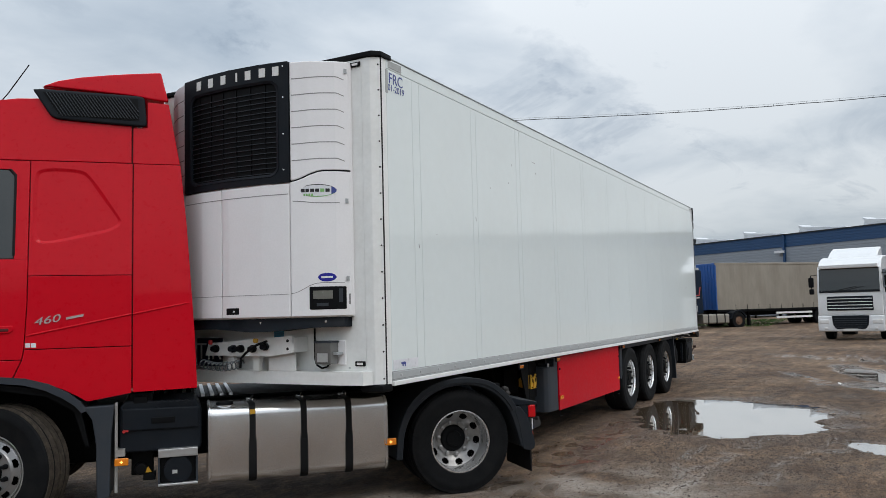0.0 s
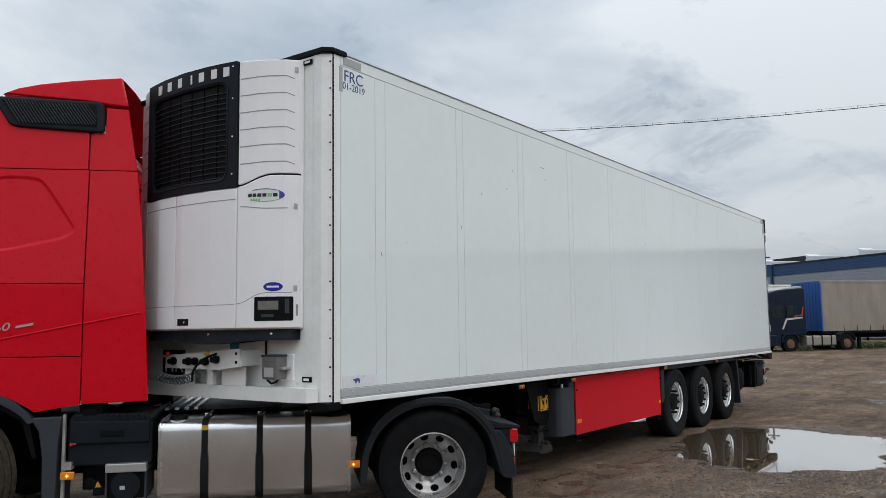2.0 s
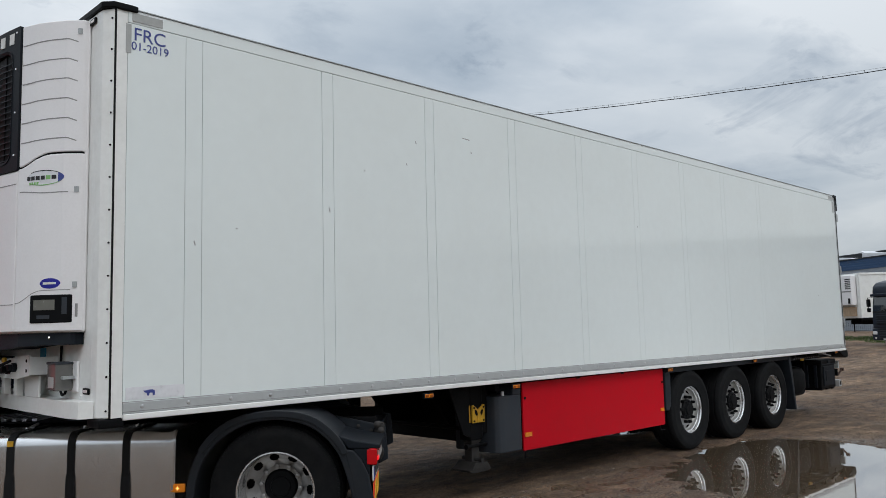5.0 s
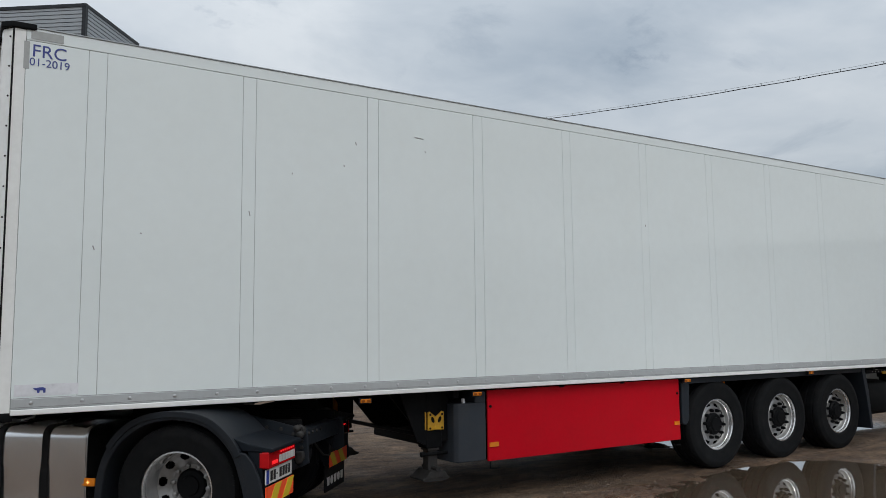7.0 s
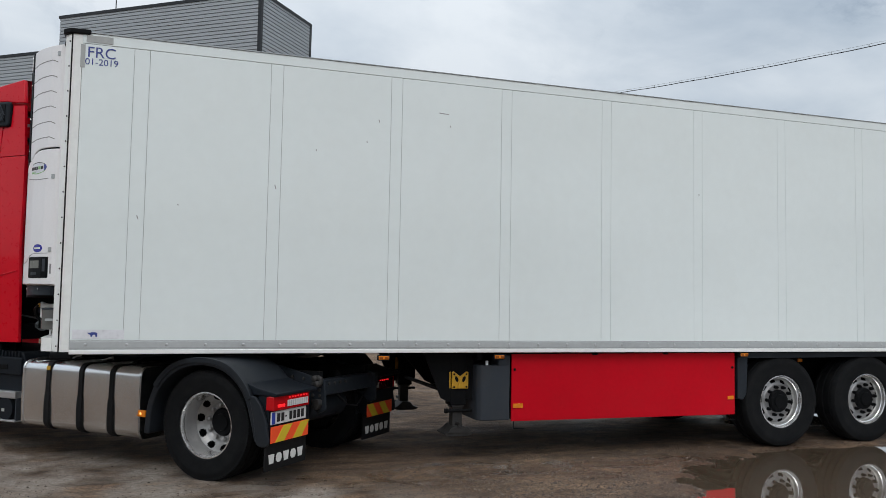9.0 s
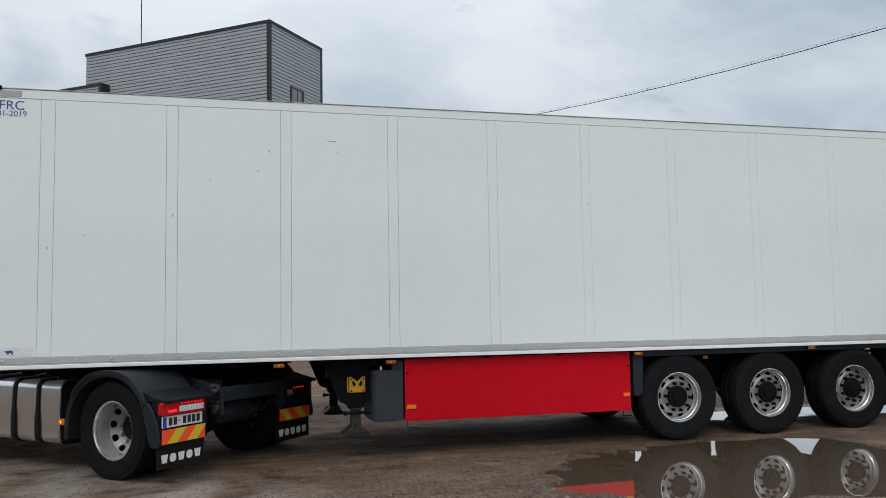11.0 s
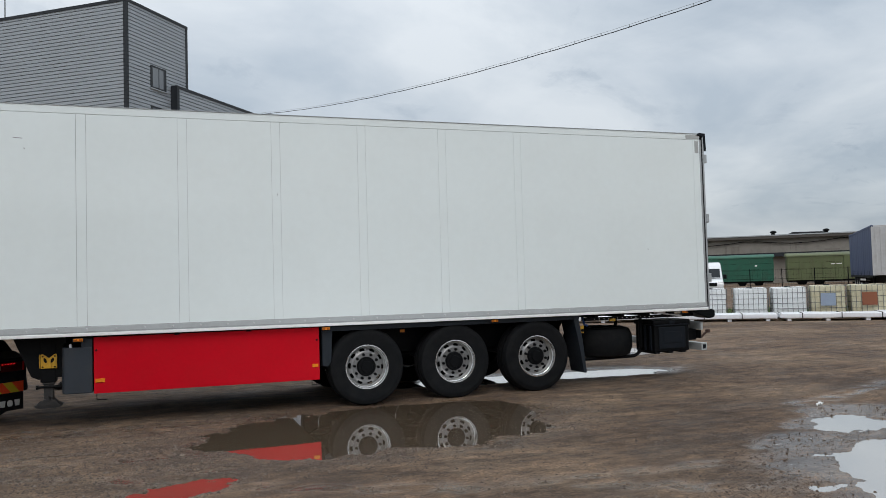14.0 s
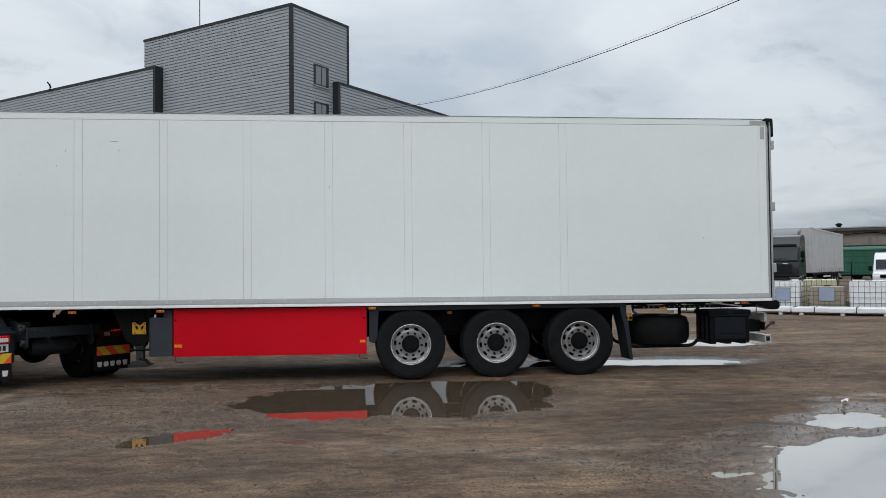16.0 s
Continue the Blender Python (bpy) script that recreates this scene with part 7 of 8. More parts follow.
def semi_trailer(name, m, label, side_mat, head_mat, curtain=True, rear_mat=None, legs=True):
    """A plain semi-trailer, 13.6 m long: its head at x = 0, near flank at y = -1.27."""
    ob = thing(name, m, label, "trailer", "parked lorries")
    part("box", Geo().box(0.08, 13.5, -1.25, 1.25, 1.15, 3.98), rear_mat or side_mat, ob)
    part("headboard", Geo().box(0.0, 0.08, -1.27, 1.27, 1.12, 4.0), head_mat, ob, bevel=0.01)
    for i in range(9):
        part("head_rib", Geo().box(-0.03, 0.0, -1.15 + 0.27 * i, -1.06 + 0.27 * i, 1.2, 3.92), head_mat, ob, bevel=0.01)
    for s in (-1, 1):
        if curtain:
            g = Geo()
            n = 60
            rows = []
            for i in range(n + 1):
                x = 0.10 + (13.45 - 0.10) * i / n
                d = 0.018 * math.sin(i * 1.3) + 0.012 * math.sin(i * 0.37)
                rows.append([(x, s * (1.27 + d * 0.2), 3.88), (x, s * (1.275 + d), 2.6), (x, s * (1.275 + d), 1.6), (x, s * (1.272 + d * 1.4), 1.12)])
            g.add([p for r in rows for p in r], [(4 * i + k, 4 * i + k + 1, 4 * i + 5 + k, 4 * i + 4 + k) if s > 0 else (4 * i + k, 4 * i + 4 + k, 4 * i + 5 + k, 4 * i + k + 1) for i in range(n) for k in range(3)])
            part("curtain", g, side_mat, ob, smooth=60)
            part("curtain_fold", Geo().box(0.10, 13.45, *sorted((s * 1.262, s * 1.268)), 1.12, 3.88), side_mat, ob)
            for i in range(14):
                x = 1.4 + 0.88 * i
                part("buckle_strap", Geo().box(x, x + 0.035, *sorted((s * 1.305, s * 1.312)), 1.02, 1.42), BLACK, ob)
        part("top_rail", Geo().box(0.0, 13.55, *sorted((s * 1.15, s * 1.29)), 3.88, 4.02), side_mat if curtain else WHITE_PAINT, ob, bevel=0.02)
        part("side_rail", Geo().box(0.0, 13.55, *sorted((s * 1.20, s * 1.28)), 0.98, 1.13), BLACK_STEEL, ob, bevel=0.01)
        for x in (8.2, 9.5, 10.8):
            simple_wheel(ob, x, s * 1.05, 0.52, 0.38, RIM_GREY, s)
        part("side_guard", Geo().box(4.6, 7.5, *sorted((s * 1.18, s * 1.22)), 0.50, 0.62).box(4.6, 7.5, *sorted((s * 1.18, s * 1.22)), 0.78, 0.90), WHITE_PAINT, ob)
        for x in (5.0, 7.0):
            part("guard_post", Geo().box(x, x + 0.08, *sorted((s * 1.1, s * 1.18)), 0.48, 1.0), BLACK_STEEL, ob)
        part("mudguard", Geo().box(7.6, 11.4, *sorted((s * 0.85, s * 1.22)), 1.05, 1.09), BLACK, ob)
        if legs:
            part("landing_leg", Geo().box(2.6, 2.75, *sorted((s * 0.85, s * 1.0)), 0.06, 1.0).box(2.5, 2.85, *sorted((s * 0.8, s * 1.05)), 0.0, 0.06), BLACK_STEEL, ob)
    for y in (-0.55, 0.45):
        part("chassis_beam", Geo().box(0.6, 13.2, y, y + 0.1, 0.72, 1.12), BLACK_STEEL, ob)
    part("rear_bumper", Geo().box(13.3, 13.45, -1.2, 1.2, 0.50, 0.64), BLACK_STEEL, ob)
    return ob


def base(x, y):
    return rise(x, y) - 0.01


NAVY = material("navy_cab_paint", (0.005, 0.013, 0.028), 0.35, vary=0.08, coat=0.1, spec=0.2, dirt=(0.04, 0.04, 0.05), dirt_amount=0.2)
CAB_WHITE = material("white_cab_paint", (0.76, 0.77, 0.78), 0.25, vary=0.03, coat=0.5, dirt=(0.45, 0.43, 0.40), dirt_amount=0.15)
CAB_BLACK = material("black_cab_paint", (0.012, 0.014, 0.016), 0.22, vary=0.08, coat=0.6)
RUST_RIM = material("rusty_rim", (0.16, 0.09, 0.055), 0.6, vary=0.2, size=0.2)
DUSTY_TANK = material("dusty_grey_tank", (0.30, 0.28, 0.24), 0.6, 0.3, vary=0.12, size=0.4)
SILVER = material("silver_stripe", (0.5, 0.48, 0.46), 0.35)

wx, wy, wr = 31.6, -2.79, -9
lorry("white_tractor_unit", pose(wx, wy, base(wx, wy), 0, 0, wr) @ Matrix.Diagonal((1.02, 1.02, 1.07, 1)), "white cab-over tractor unit parked on the dirt yard", CAB_WHITE, CAB_WHITE, RIM_GREY, 3.35)
semi_trailer("curtain_trailer", pose(45.88, 5.72, base(45, 5) - 0.04, 0, 0, -41.8), "beige curtain-sided semi-trailer with blue headboard", CURTAIN_BEIGE, BLUE_STEEL)
stripe = [([(0.92, 1.30), (1.03, 1.30), (1.28, 1.80), (2.26, 1.90), (2.26, 1.99), (1.20, 1.90)], SILVER), ([(1.75, 1.99), (2.26, 2.05), (2.36, 2.56), (2.29, 2.56), (2.20, 2.11), (1.75, 2.05)], material("red_stripe", (0.45, 0.06, 0.06), 0.4))]
lorry("navy_tractor_unit", pose(42.60, 7.88, base(43, 8) - 0.06, 0, 0, -41.8), "dark navy cab-over tractor unit with silver stripes", NAVY, NAVY, RUST_RIM, 3.45, tank_mat=DUSTY_TANK, decals=stripe, tall=True)
# white refrigerated trailer on the grass behind
reefer = semi_trailer("white_reefer_trailer", pose(53.0, 13.2, base(53, 13) + 0.25, 0, 0, -34), "white refrigerated trailer parked without a tractor", WHITE_PAINT, WHITE_PAINT, curtain=False)
fr = part("cooling_unit", Geo().box(-0.42, -0.01, -1.0, 1.0, 1.95, 3.90), UNIT_WHITE, reefer, bevel=0.06)
for y0, y1 in ((-0.95, -0.45), (0.35, 0.95)):
    for i in range(6):
        part("vent_slat", Geo().box(-0.432, -0.418, y0, y1, 3.0 + 0.12 * i, 3.06 + 0.12 * i), DARK_PLASTIC, fr)
part("band", Geo().box(-0.43, -0.418, -0.98, 0.98, 2.80, 2.88), UNIT_GROOVE, fr)
part("controller", Geo().box(-0.435, -0.418, -0.86, -0.66, 2.05, 2.40), BLACK, fr)
part("coupling_panel", Geo().box(-0.10, -0.02, -0.9, 0.9, 1.25, 1.85), material("rust_stained_white", (0.45, 0.33, 0.22), 0.7, vary=0.3, size=0.3), reefer)

# lamp pole
pole = thing("street_lamp", pose(63.5, 12.2, base(63.5, 12.2)), "old concrete lamp pole with a single bent arm", "street lamp")
part("pole", Geo().lathe([(0.14, 0), (0.09, 7.2), (0.001, 7.2)], axis="z", seg=10), CONCRETE, pole)
part("cross_arm", Geo().box(-0.05, 0.05, -0.45, 0.45, 6.85, 6.93), BLACK_STEEL, pole)
part("arm", Geo().tube([(0, 0.0, 6.9), (0, 0.35, 7.25), (0, 0.7, 7.4)], 0.035, 6), BLACK_STEEL, pole)
part("lamp_head", Geo().box(-0.12, 0.12, 0.65, 1.1, 7.36, 7.48), ALU_GREY, pole, bevel=0.04)

# ---- containers, van and rails at the yard's side ----
IBC_WHITE = material("white_polyethylene", (0.84, 0.86, 0.86), 0.45, vary=0.05, size=0.5)
IBC_CREAM = material("yellowed_polyethylene", (0.62, 0.58, 0.42), 0.45, vary=0.08, size=0.4, dirt=(0.5, 0.36, 0.10), dirt_amount=0.4)
IBC_DIRTY = material("dirty_brown_polyethylene", (0.34, 0.28, 0.21), 0.55, vary=0.2, size=0.3)
CAGE = material("galvanised_cage", (0.12, 0.125, 0.125), 0.5, 0.4)


def ibc(m, fill, plate=None, h=1.0, label=""):
    ob = thing("ibc_container", m, label, "container", "ibc containers")
    part("bottle", Geo().box(-0.56, 0.56, -0.46, 0.46, 0.16, 0.14 + h), fill, ob, bevel=0.07, segs=3)
    part("cap", Geo().cyl((0, 0, 0.13 + h), "z", 0.11, 0, 0.05, 16), INK_BLACK, ob)
    cage = part("cage", Geo().box(-0.60, 0.60, -0.50, 0.50, 0.12, 0.15), CAGE, ob)
    for i in range(6):
        z = 0.18 + (h - 0.06) * i / 5
        for y in (-0.495, 0.495):
            part("cage_bar", Geo().box(-0.60, 0.60, y - 0.007, y + 0.007, z - 0.007, z + 0.007), CAGE, cage)
        for x in (-0.595, 0.595):
            part("cage_bar", Geo().box(x - 0.009, x + 0.009, -0.50, 0.50, z - 0.010, z + 0.010), CAGE, cage)
    for i in range(8):
        x = -0.595 + 1.19 * i / 7
        for y in (-0.505, 0.505):
            part("cage_bar", Geo().box(x - 0.007, x + 0.007, y - 0.007, y + 0.007, 0.13, 0.13 + h), CAGE, cage)
    part("pallet", Geo().box(-0.58, 0.58, -0.48, 0.48, 0.09, 0.12), CAGE, ob)
    for x in (-0.5, 0.0, 0.5):
        part("pallet_foot", Geo().box(x - 0.08, x + 0.08, -0.48, 0.48, 0.0, 0.09), BLACK, ob)
    if plate:
        part("label_plate", Geo().box(-0.24, 0.24, -0.515, -0.506, 0.45, 0.90), plate, ob)
    return ob


ROW0, ROWD = Vector((25.6, 13.1)), Vector((0.80, -0.60))
turn = math.degrees(math.atan2(ROWD.y, ROWD.x))
GREY_PLATE = material("grey_label_plate", (0.25, 0.30, 0.38), 0.5)
RUST_PLATE = material("rust_brown_plate", (0.22, 0.07, 0.03), 0.6)
for k, off, fill, plate, h, label in ((-4.2, 0.9, IBC_CREAM, None, 1.0, "yellowed plastic tank in a steel cage"), (-3.2, 0.0, IBC_WHITE, GREY_PLATE, 1.0, "white plastic tank in a steel cage with grey plate"), (-2.4, 1.5, IBC_CREAM, None, 1.02, "yellowed plastic tank in a steel cage"),
                                      (-2.1, 0.0, IBC_DIRTY, GREY_PLATE, 0.80, "low dirty brown plastic tank in a steel cage"), (-1.08, 0.0, IBC_WHITE, None, 1.0, "white plastic tank in a steel cage"), (0.02, 0.0, IBC_WHITE, None, 1.0, "white plastic tank in a steel cage"),
                                      (1.04, 0.0, IBC_WHITE, None, 1.0, "white plastic tank in a steel cage"), (2.06, 0.0, IBC_CREAM, GREY_PLATE, 1.03, "cream plastic tank in a steel cage with grey plate"), (3.08, 0.0, IBC_CREAM, RUST_PLATE, 1.03, "yellow stained plastic tank in a steel cage"), (4.2, 0.7, IBC_WHITE, None, 1.0, "white plastic tank in a steel cage")):
    p = ROW0 + ROWD * (1.27 * k) + Vector((0.60, 0.80)) * off
    ibc(pose(p.x, p.y, base(p.x, p.y), 0, 0, turn + 3 * math.sin(k * 2.1)), fill, plate, h, label)

WRAP = material("white_plastic_wrapping", (0.80, 0.81, 0.84), 0.35, vary=0.06, size=0.4, grain=14, bump=0.004)
for k, (a, b, off) in enumerate(((-6.2, -2.9, -1.25), (-2.85, 0.6, -1.35), (0.65, 4.0, -1.45), (3.2, 5.4, -0.95))):
    p = ROW0 + ROWD * (1.27 * (a + b) / 2) + Vector((0.60, 0.80)) * off
    L = 1.27 * (b - a) / 2
    ob = thing("wrapped_panel_stack", pose(p.x, p.y, base(p.x, p.y), 0, 0, turn), "long low stack of panels wrapped in white plastic", "building panels", "wrapped panel stacks")
    g = Geo().box(-L, L, -0.55, 0.55, 0.10, 0.27)
    g.split("x", [-L + 2 * L * i / 14 for i in range(1, 14)])
    g.bent(lambda q: (q.x, q.y, q.z + 0.018 * noise.noise((q.x * 2.1, q.y, k * 3.0))))
    part("wrapping", g, WRAP, ob, bevel=0.03)
    for i in range(4):
        x = -L + 0.3 + (2 * L - 0.6) * i / 3
        part("skid", Geo().box(x - 0.07, x + 0.07, -0.5, 0.5, 0.0, 0.11), WRAP, ob, bevel=0.02)
        part("strap", Geo().box(x + 0.4, x + 0.43, -0.56, 0.56, 0.09, 0.285), INK_BLACK, ob)

# white van
van = thing("white_van", pose(36.0, 28.7, base(36, 28.7), 0, 0, 53.5), "white high-roof panel van facing the yard", "van")
prof = [(0.0, 0.40), (-0.03, 0.86), (0.06, 1.02), (0.30, 1.12), (0.82, 1.22), (1.30, 1.80), (1.52, 2.02), (1.85, 2.16), (2.3, 2.20), (5.4, 2.22), (5.5, 2.1), (5.5, 0.40)]
g = Geo().prism(prof, "y", -1.0, 1.0)
g.bent(lambda p: (p.x, p.y * (1 - 0.07 * max(0, p.z - 1.1)), p.z))
part("body", g, CAB_WHITE, van, bevel=0.07, segs=3)
VAN_GLASS = material("dark_van_glass", (0.010, 0.013, 0.015), 0.12, spec=0.3)
part("windscreen", Geo().prism([(0.83, 1.25), (1.27, 1.79), (1.42, 1.79), (0.98, 1.21)], "y", -0.86, 0.86), VAN_GLASS, van, bevel=0.02)
part("scuttle", Geo().prism([(0.70, 1.20), (0.80, 1.235), (0.86, 1.235), (0.80, 1.18)], "y", -0.84, 0.84), DARK_PLASTIC, van)
part("grille", Geo().box(-0.05, 0.05, -0.62, 0.62, 0.74, 0.95), BLACK, van, bevel=0.02)
part("bumper", Geo().box(-0.08, 0.2, -0.96, 0.96, 0.36, 0.62), DARK_PLASTIC, van, bevel=0.04)
part("badge", Geo().prism([(-0.075, 0.93), (0, 1.05), (0.075, 0.93), (0, 0.81)], "x", -0.075, -0.05), CHROME, van)
part("door_line", Geo().box(2.2, 2.215, -0.99, -0.965, 0.5, 1.9), BLACK, van)
part("side_window", Geo().prism([(1.30, 1.28), (1.55, 1.72), (2.12, 1.74), (2.12, 1.26)], "y", -0.985, -0.945), VAN_GLASS, van)
for s in (-1, 1):
    part("headlight", Geo().prism([(0.0, 0.84), (0.02, 1.0), (0.42, 1.135), (0.36, 0.94)], "y", s * 0.66, s * 0.98), CLEAR_LENS, van, bevel=0.02)
    part("mirror", Geo().box(0.75, 0.92, *sorted((s * 1.02, s * 1.22)), 1.16, 1.44), BLACK, van, bevel=0.04)
    for x in (0.95, 4.5):
        simple_wheel(van, x, s * 0.86, 0.34, 0.22, RIM_GREY, s)

# dark lorry with its grey trailer
head = math.degrees(math.atan2(9.7, 8.1))
hx, hy = 8.1 / 12.637, 9.7 / 12.637
semi_trailer("grey_curtain_trailer", pose(33.6 - 1.27 * hy + 0.45 * hx, 32.6 + 1.27 * hx + 0.45 * hy, base(34, 33), 0, 0, head) @ Matrix.Diagonal((1, 1, 0.94, 1)), "pale grey curtain-sided semi-trailer", CURTAIN_GREY, CURTAIN_GREY)
lorry("dark_tractor_unit", pose(33.6 - 1.27 * hy - 3.5 * hx, 32.6 + 1.27 * hx - 3.5 * hy, base(31, 30), 0, 0, head) @ Matrix.Diagonal((1, 1, 0.92, 1)), "dark grey cab-over tractor unit with pale grille bars", CAB_BLACK, CAB_BLACK, RIM_GREY, 3.6)
# blue-ended trailer further along
semi_trailer("blue_curtain_trailer", pose(44.64, 22.88, base(44, 21), 0, 0, 47.7), "pale grey semi-trailer with dull blue side curtains", material("dull_blue_curtain", (0.022, 0.045, 0.12), 0.55, vary=0.12, size=1.5), CURTAIN_GREY, legs=True)

# covered railway wagons
WAGON = material("green_wagon_paint", (0.010, 0.100, 0.060), 0.6, vary=0.2, size=1.2, dirt=(0.03, 0.05, 0.03), dirt_amount=0.5)
WAGON_OLIVE = material("olive_wagon_paint", (0.100, 0.125, 0.050), 0.6, vary=0.2, size=1.2, dirt=(0.10, 0.08, 0.05), dirt_amount=0.5)


def wagon(m, paint, roof_paint, label):
    ob = thing("railway_wagon", m, label, "railway wagon", "railway wagons")
    part("body", Geo().box(0, 14.7, -1.4, 1.4, 0.62, 3.35), paint, ob)
    roof = Geo().prism([(-1.5, 3.30), (-1.45, 3.42), (-0.9, 3.62), (0, 3.70), (0.9, 3.62), (1.45, 3.42), (1.5, 3.30)], "x", -0.1, 14.8)
    part("roof", roof, roof_paint, ob)
    for i in range(13):
        x = 0.1 + 1.205 * i
        part("post", Geo().box(x, x + 0.10, -1.47, -1.40, 0.62, 3.32), paint, ob)
    for z in (1.3, 1.95, 2.6):
        part("plank_gap", Geo().box(0, 14.7, -1.406, -1.40, z, z + 0.02), BLACK, ob)
    part("sliding_door", Geo().box(5.9, 8.6, -1.50, -1.44, 0.68, 3.25), paint, ob, bevel=0.02)
    part("door_frame", Geo().box(5.8, 5.9, -1.50, -1.40, 0.62, 3.3).box(8.6, 8.7, -1.5, -1.4, 0.62, 3.3), paint, ob)
    part("hatch", Geo().box(3.2, 4.0, -1.45, -1.40, 2.55, 3.05), paint, ob)
    part("hatch", Geo().box(10.7, 11.5, -1.45, -1.40, 2.55, 3.05), paint, ob)
    part("mark", Geo().box(4.5, 5.6, -1.425, -1.40, 2.3, 2.42).box(12.7, 12.95, -1.425, -1.40, 2.3, 2.45), INK_WHITE, ob)
    part("underframe", Geo().box(0.1, 14.6, -1.2, 1.2, 0.42, 0.62), BLACK_STEEL, ob)
    for x in (1.6, 3.4, 11.3, 13.1):
        part("wheelset", Geo().cyl((x, 0, 0.48), "y", 0.48, -0.85, -0.70, 20).cyl((x, 0, 0.48), "y", 0.48, 0.70, 0.85, 20).cyl((x, 0, 0.48), "y", 0.09, -0.8, 0.8, 10), BLACK_STEEL, ob)


WD = Vector((0.775, -0.632))
W0 = Vector((5.9 + 0.672 * 99, -11.3 + 0.7405 * 99))
wt = math.degrees(math.atan2(WD.y, WD.x))
for i, (paint, rp, lab) in enumerate(((WAGON, WAGON, "weathered green covered railway wagon"), (WAGON, WAGON, "weathered green covered railway wagon"), (WAGON_OLIVE, WAGON_OLIVE, "faded olive green covered railway wagon"), (WAGON_OLIVE, WAGON_OLIVE, "faded olive green covered railway wagon"))):
    p = W0 + WD * (16.1 * (i - 2) + 0.8)
    wagon(pose(p.x, p.y, base(p.x, p.y) - 0.1, 0, 0, wt), paint, rp, lab)

# long old workshop behind the wagons
STAIN = material("weathered_concrete_patch", (0.19, 0.165, 0.14), 0.9, vary=0.2, size=0.8, dirt=(0.26, 0.235, 0.205), dirt_amount=0.9)
shop = thing("brick_workshop", pose(5.9 + 0.63 * 114, -11.3 + 0.775 * 114, 0.3, 0, 0, wt), "long low concrete workshop with stained walls and roof vents", "building")
part("wall", Geo().box(-75, 75, 0, 18, 0, 5.95), CONCRETE, shop)
part("ledge", Geo().box(-75, 75, -1.2, 0, 3.55, 4.05), CLAD_DARK, shop)
part("roof_slab", Geo().box(-75.5, 75.5, -0.7, 18.5, 5.95, 6.40), material("dark_roofing_felt", (0.085, 0.075, 0.066), 0.9, vary=0.15, size=2.0), shop)
for i in range(19):
    part("pilaster", Geo().box(-72 + 8 * i, -71.5 + 8 * i, -0.12, 0, 0, 5.95), CONCRETE, shop)
for i, x in enumerate((-52, -36, -27, -12, 6.0, 12.5, 26, 45)):
    v_ = part("roof_vent", Geo().lathe([(0.25, 6.40), (0.25, 6.75), (0.42, 6.80), (0.42, 6.95), (0.15, 7.1), (0.001, 7.1)], (x, 2.0, 0), "z", 14), BLACK_STEEL, shop)
part("roof_hatch", Geo().prism([(7.5, 6.40), (8.3, 6.75), (12.0, 6.68), (12.5, 6.40)], "y", 0.5, 4.0), CLAD_DARK, shop)
part("roof_flashing", Geo().box(-75.6, 75.6, -0.74, -0.68, 6.30, 6.44), ALU_GREY, shop)
for i in range(34):
    part("wall_stain", Geo().box(-70 + 4.1 * i, -69.0 + 4.1 * i + 0.9 * math.sin(i * 2.3), -0.006, 0.0, 4.05 + 0.25 * math.sin(i * 1.7), 4.75 + 0.5 * math.sin(i * 3.1)), STAIN, shop)
part("loose_cable", Geo().tube([(-20 + 2 * i, -0.25, 5.75 - 0.5 * abs(math.sin(i * 0.55))) for i in range(30)], 0.05, 5), BLACK, shop)

# wire fence in front of the wagons
fence = thing("wire_fence", pose(5.9 + 0.645 * 72, -11.3 + 0.764 * 72, 0.28, 0, 0, wt), "rusty wire mesh fence on steel posts", "fence")
for i in range(33):
    part("post", Geo().box(-40 + 2.5 * i - 0.035, -40 + 2.5 * i + 0.035, -0.035, 0.035, 0, 1.75), BLACK_STEEL, fence)
for z in (0.15, 0.9, 1.65):
    part("rail", Geo().box(-40, 40, -0.012, 0.012, z - 0.012, z + 0.012), BLACK_STEEL, fence)
mesh_ = Geo()
for i in range(400):
    x = -40 + 0.2 * i
    mesh_.box(x - 0.004, x + 0.004, -0.004, 0.004, 0.1, 1.7)
tagged(part("wire_mesh", mesh_, BLACK_STEEL, fence, smooth=0), kind="stuff")

# grass verge along the yard's far sides
GRASS = material("wet_grass", (0.055, 0.105, 0.022), 0.8, vary=0.35, size=0.3, grain=20)
rng = random.Random(5)
g = Geo()
for i in range(26000):
    if rng.random() < 0.45:
        s, t = rng.uniform(-9, 9), rng.uniform(0.9, 7.0)
        x, y = 25.6 + 0.8 * s + 0.6 * t, 13.1 - 0.6 * s + 0.8 * t
    else:
        x, y = rng.uniform(46, 62), rng.uniform(2, 26)
        if (x - 46) * 0.56 - (y - 12) * 0.3 < 1.2 + 2 * noise.noise((x * 0.3, y * 0.3, 0)) or noise.noise((x * 0.2, y * 0.2, 3.0)) < -0.25:
            continue
    h, a, w = rng.uniform(0.04, 0.14), rng.uniform(0, 6.28), rng.uniform(0.02, 0.05)
    z = rise(x, y) - 0.02
    dx, dy = w * math.cos(a), w * math.sin(a)
    lx, ly = rng.uniform(-0.08, 0.08), rng.uniform(-0.08, 0.08)
    g.add([(x - dx, y - dy, z), (x + dx, y + dy, z), (x + lx, y + ly, z + h)], [(0, 1, 2)])
solo("grass", g, GRASS, "patchy wet green grass verge", "grass", kind="stuff", smooth=0)

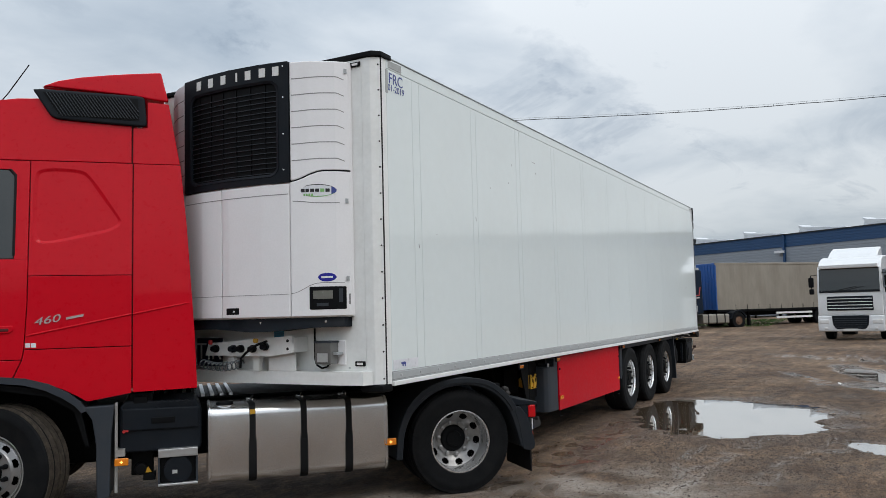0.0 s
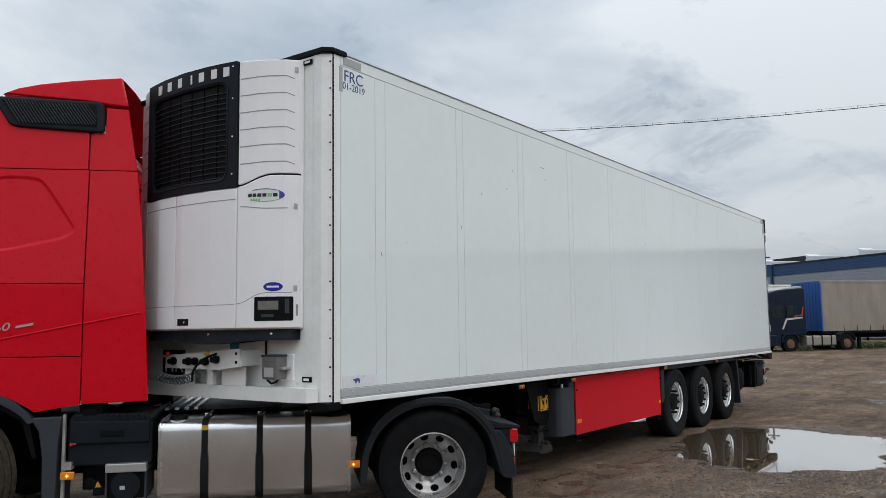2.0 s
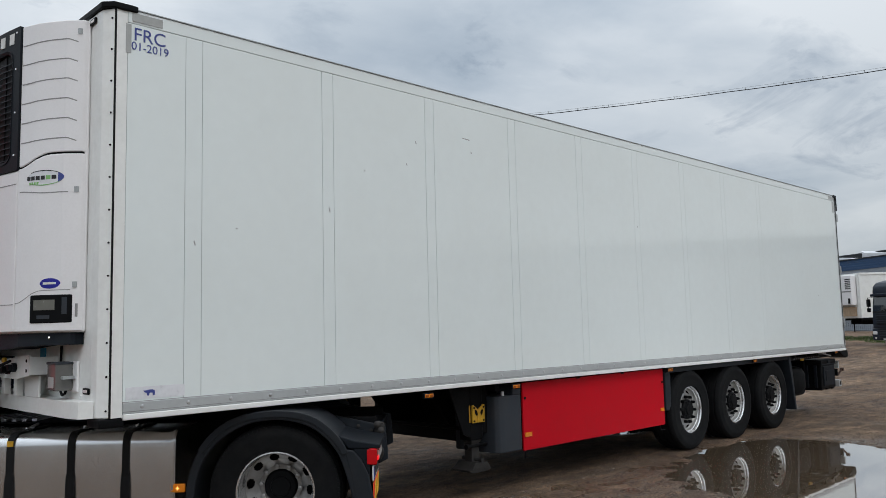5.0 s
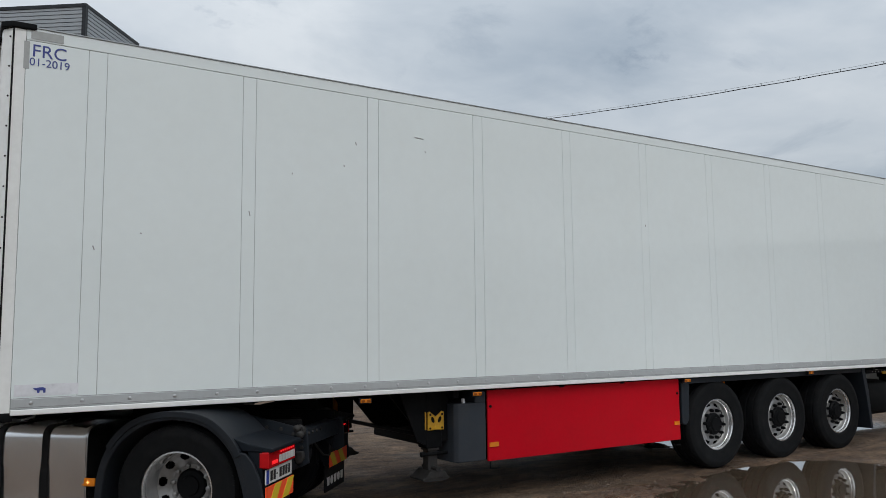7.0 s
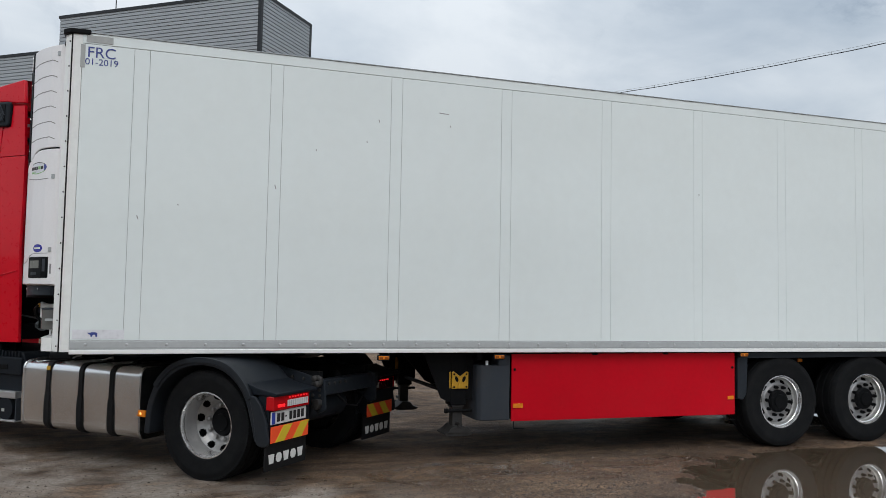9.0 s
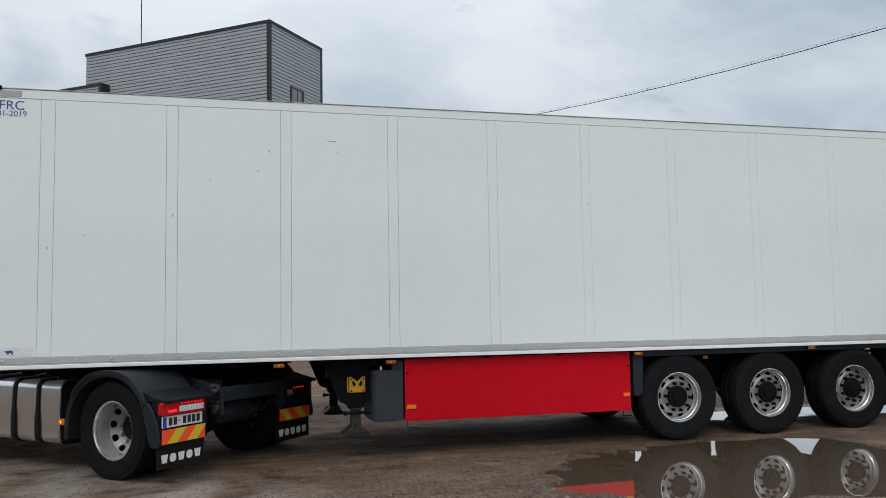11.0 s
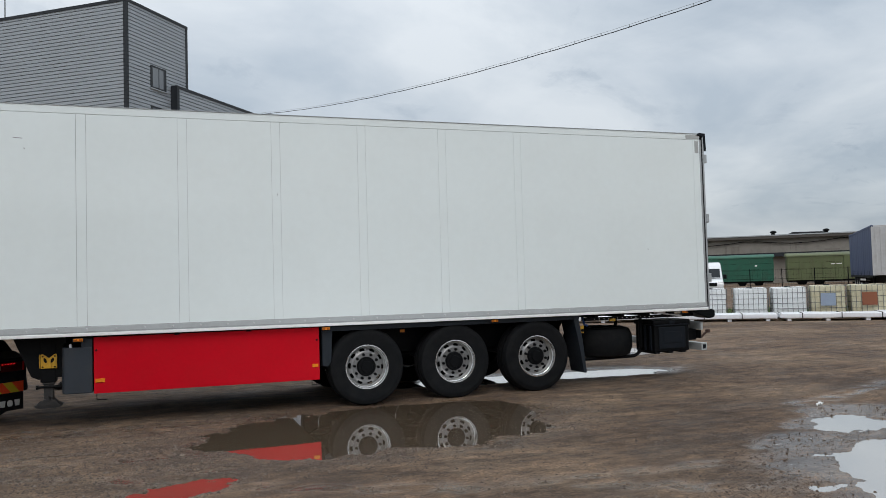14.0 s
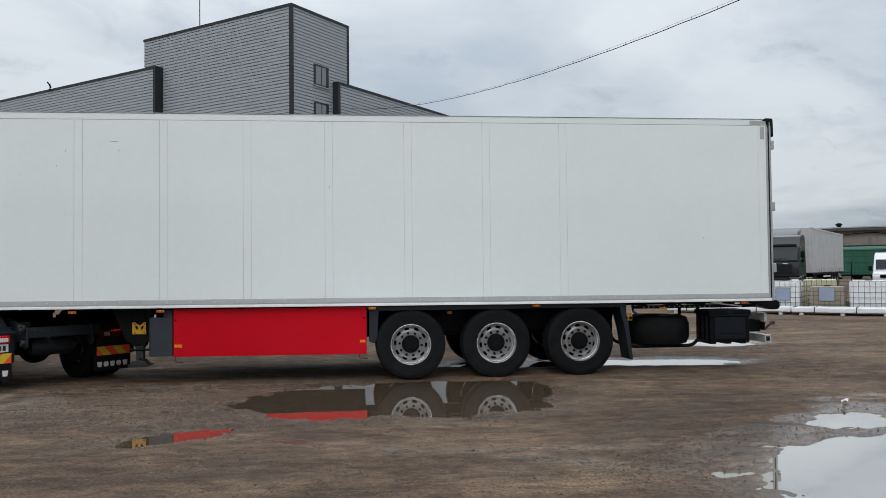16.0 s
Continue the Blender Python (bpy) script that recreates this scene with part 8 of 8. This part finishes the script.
# plain halls that close the yard behind the camera
FAR_WALL = material("grey_hall_wall", (0.115, 0.125, 0.13), 0.8, vary=0.12, size=6.0, grain=1.5)
solo("backdrop", Geo().box(-90, 130, -75, -62, -0.5, 8.6).box(-95, -80, -62, 40, -0.5, 7.5), FAR_WALL, "plain grey hall closing the yard", "building", kind="structure")


# ---- loose gravel ----
def stone_material():
    m = bpy.data.materials.new("gravel")
    m.use_nodes = True
    nd, ln = m.node_tree.nodes, m.node_tree.links
    p = nd["Principled BSDF"]
    gi, r = nd.new("ShaderNodeNewGeometry"), nd.new("ShaderNodeValToRGB")
    for e, (pos, c) in zip(r.color_ramp.elements, ((0.0, (0.045, 0.031, 0.022)), (1.0, (0.21, 0.165, 0.13)))):
        e.position, e.color = pos, (*c, 1)
    e = r.color_ramp.elements.new(0.6); e.color = (0.092, 0.061, 0.044, 1)
    ln.new(gi.outputs["Random Per Island"], r.inputs[0]); ln.new(r.outputs[0], p.inputs["Base Color"])
    p.inputs["Roughness"].default_value = 0.7
    return m


rng = random.Random(11)
V, F = [], []
made = 0
while made < 80000:
    x, y = rng.uniform(-1.5, 15.5), 1.2 - 9.8 * rng.random() ** 0.85
    drop, wet = basin(x, y)
    n = noise.noise((x * 0.7, y * 0.7, 8.0)) + 0.5 * noise.noise((x * 2.3, y * 2.3, 1.0))
    band = 1.0 if 0.02 < wet < 0.9 and x < 10.5 else 0.35 if wet > 0.05 and x > 10.5 else 0.0
    heap = smooth(2.6, 1.0, math.hypot((x - 5.0) / 1.5, y + 1.9))
    if drop > 0.045 or rng.random() > 0.05 + 0.30 * max(0, n) + 0.6 * band * max(0.2, 0.5 + n) + 0.45 * heap:
        continue
    z = height(x, y)[0]
    s = rng.uniform(0.0024, 0.0060 + 0.0015 * heap) * (1.0 + 1.9 * rng.random() ** 9)
    a = rng.uniform(0, 6.28)
    ca, sa = math.cos(a), math.sin(a)
    k = len(V)
    for px, py, pz in ((1.25, 0.1, 0), (0.3, 0.9, 0.1), (-1.05, 0.5, 0), (-0.6, -0.85, 0.1), (0.6, -0.8, 0), (0.1, 0.05, 0.75), (0.0, 0.0, -0.5)):
        q = 1 + rng.uniform(-0.25, 0.25)
        px, py, pz = px * s * q, py * s * q, pz * s * q
        V.append((x + ca * px - sa * py, y + sa * px + ca * py, z + pz + 0.15 * s))
    for i in range(5):
        F.append((k + i, k + (i + 1) % 5, k + 5)); F.append((k + (i + 1) % 5, k + i, k + 6))
    made += 1
me = bpy.data.meshes.new("gravel")
me.from_pydata(V, [], F)
me.materials.append(stone_material())
tagged(new("gravel", me), "loose small brown and grey stones on the dirt", "gravel", kind="stuff")


# litter by the rain puddles
g = Geo()
scrap = [(i, j) for j in range(4) for i in range(6)]
g.add([(0.021 * i - 0.053, 0.016 * j - 0.022 + 0.006 * math.sin(2.1 * i), 0.012 + 0.016 * math.sin(1.7 * i + 2.3 * j) + 0.004 * i) for i, j in scrap], [(6 * j + i, 6 * j + i + 1, 6 * j + i + 7, 6 * j + i + 6) for j in range(3) for i in range(5)])
g.add([(0.021 * i - 0.053, 0.016 * j - 0.022 + 0.006 * math.sin(2.1 * i), 0.010 + 0.016 * math.sin(1.7 * i + 2.3 * j) + 0.004 * i) for i, j in scrap], [(6 * j + i, 6 * j + i + 6, 6 * j + i + 7, 6 * j + i + 1) for j in range(3) for i in range(5)])
solo("paper_scrap", g, INK_WHITE, "crumpled scrap of white paper on the dirt", "litter", smooth=60, at=pose(12.72, -2.93, height(12.72, -2.93)[0] + 0.004, 0, 0, 20))
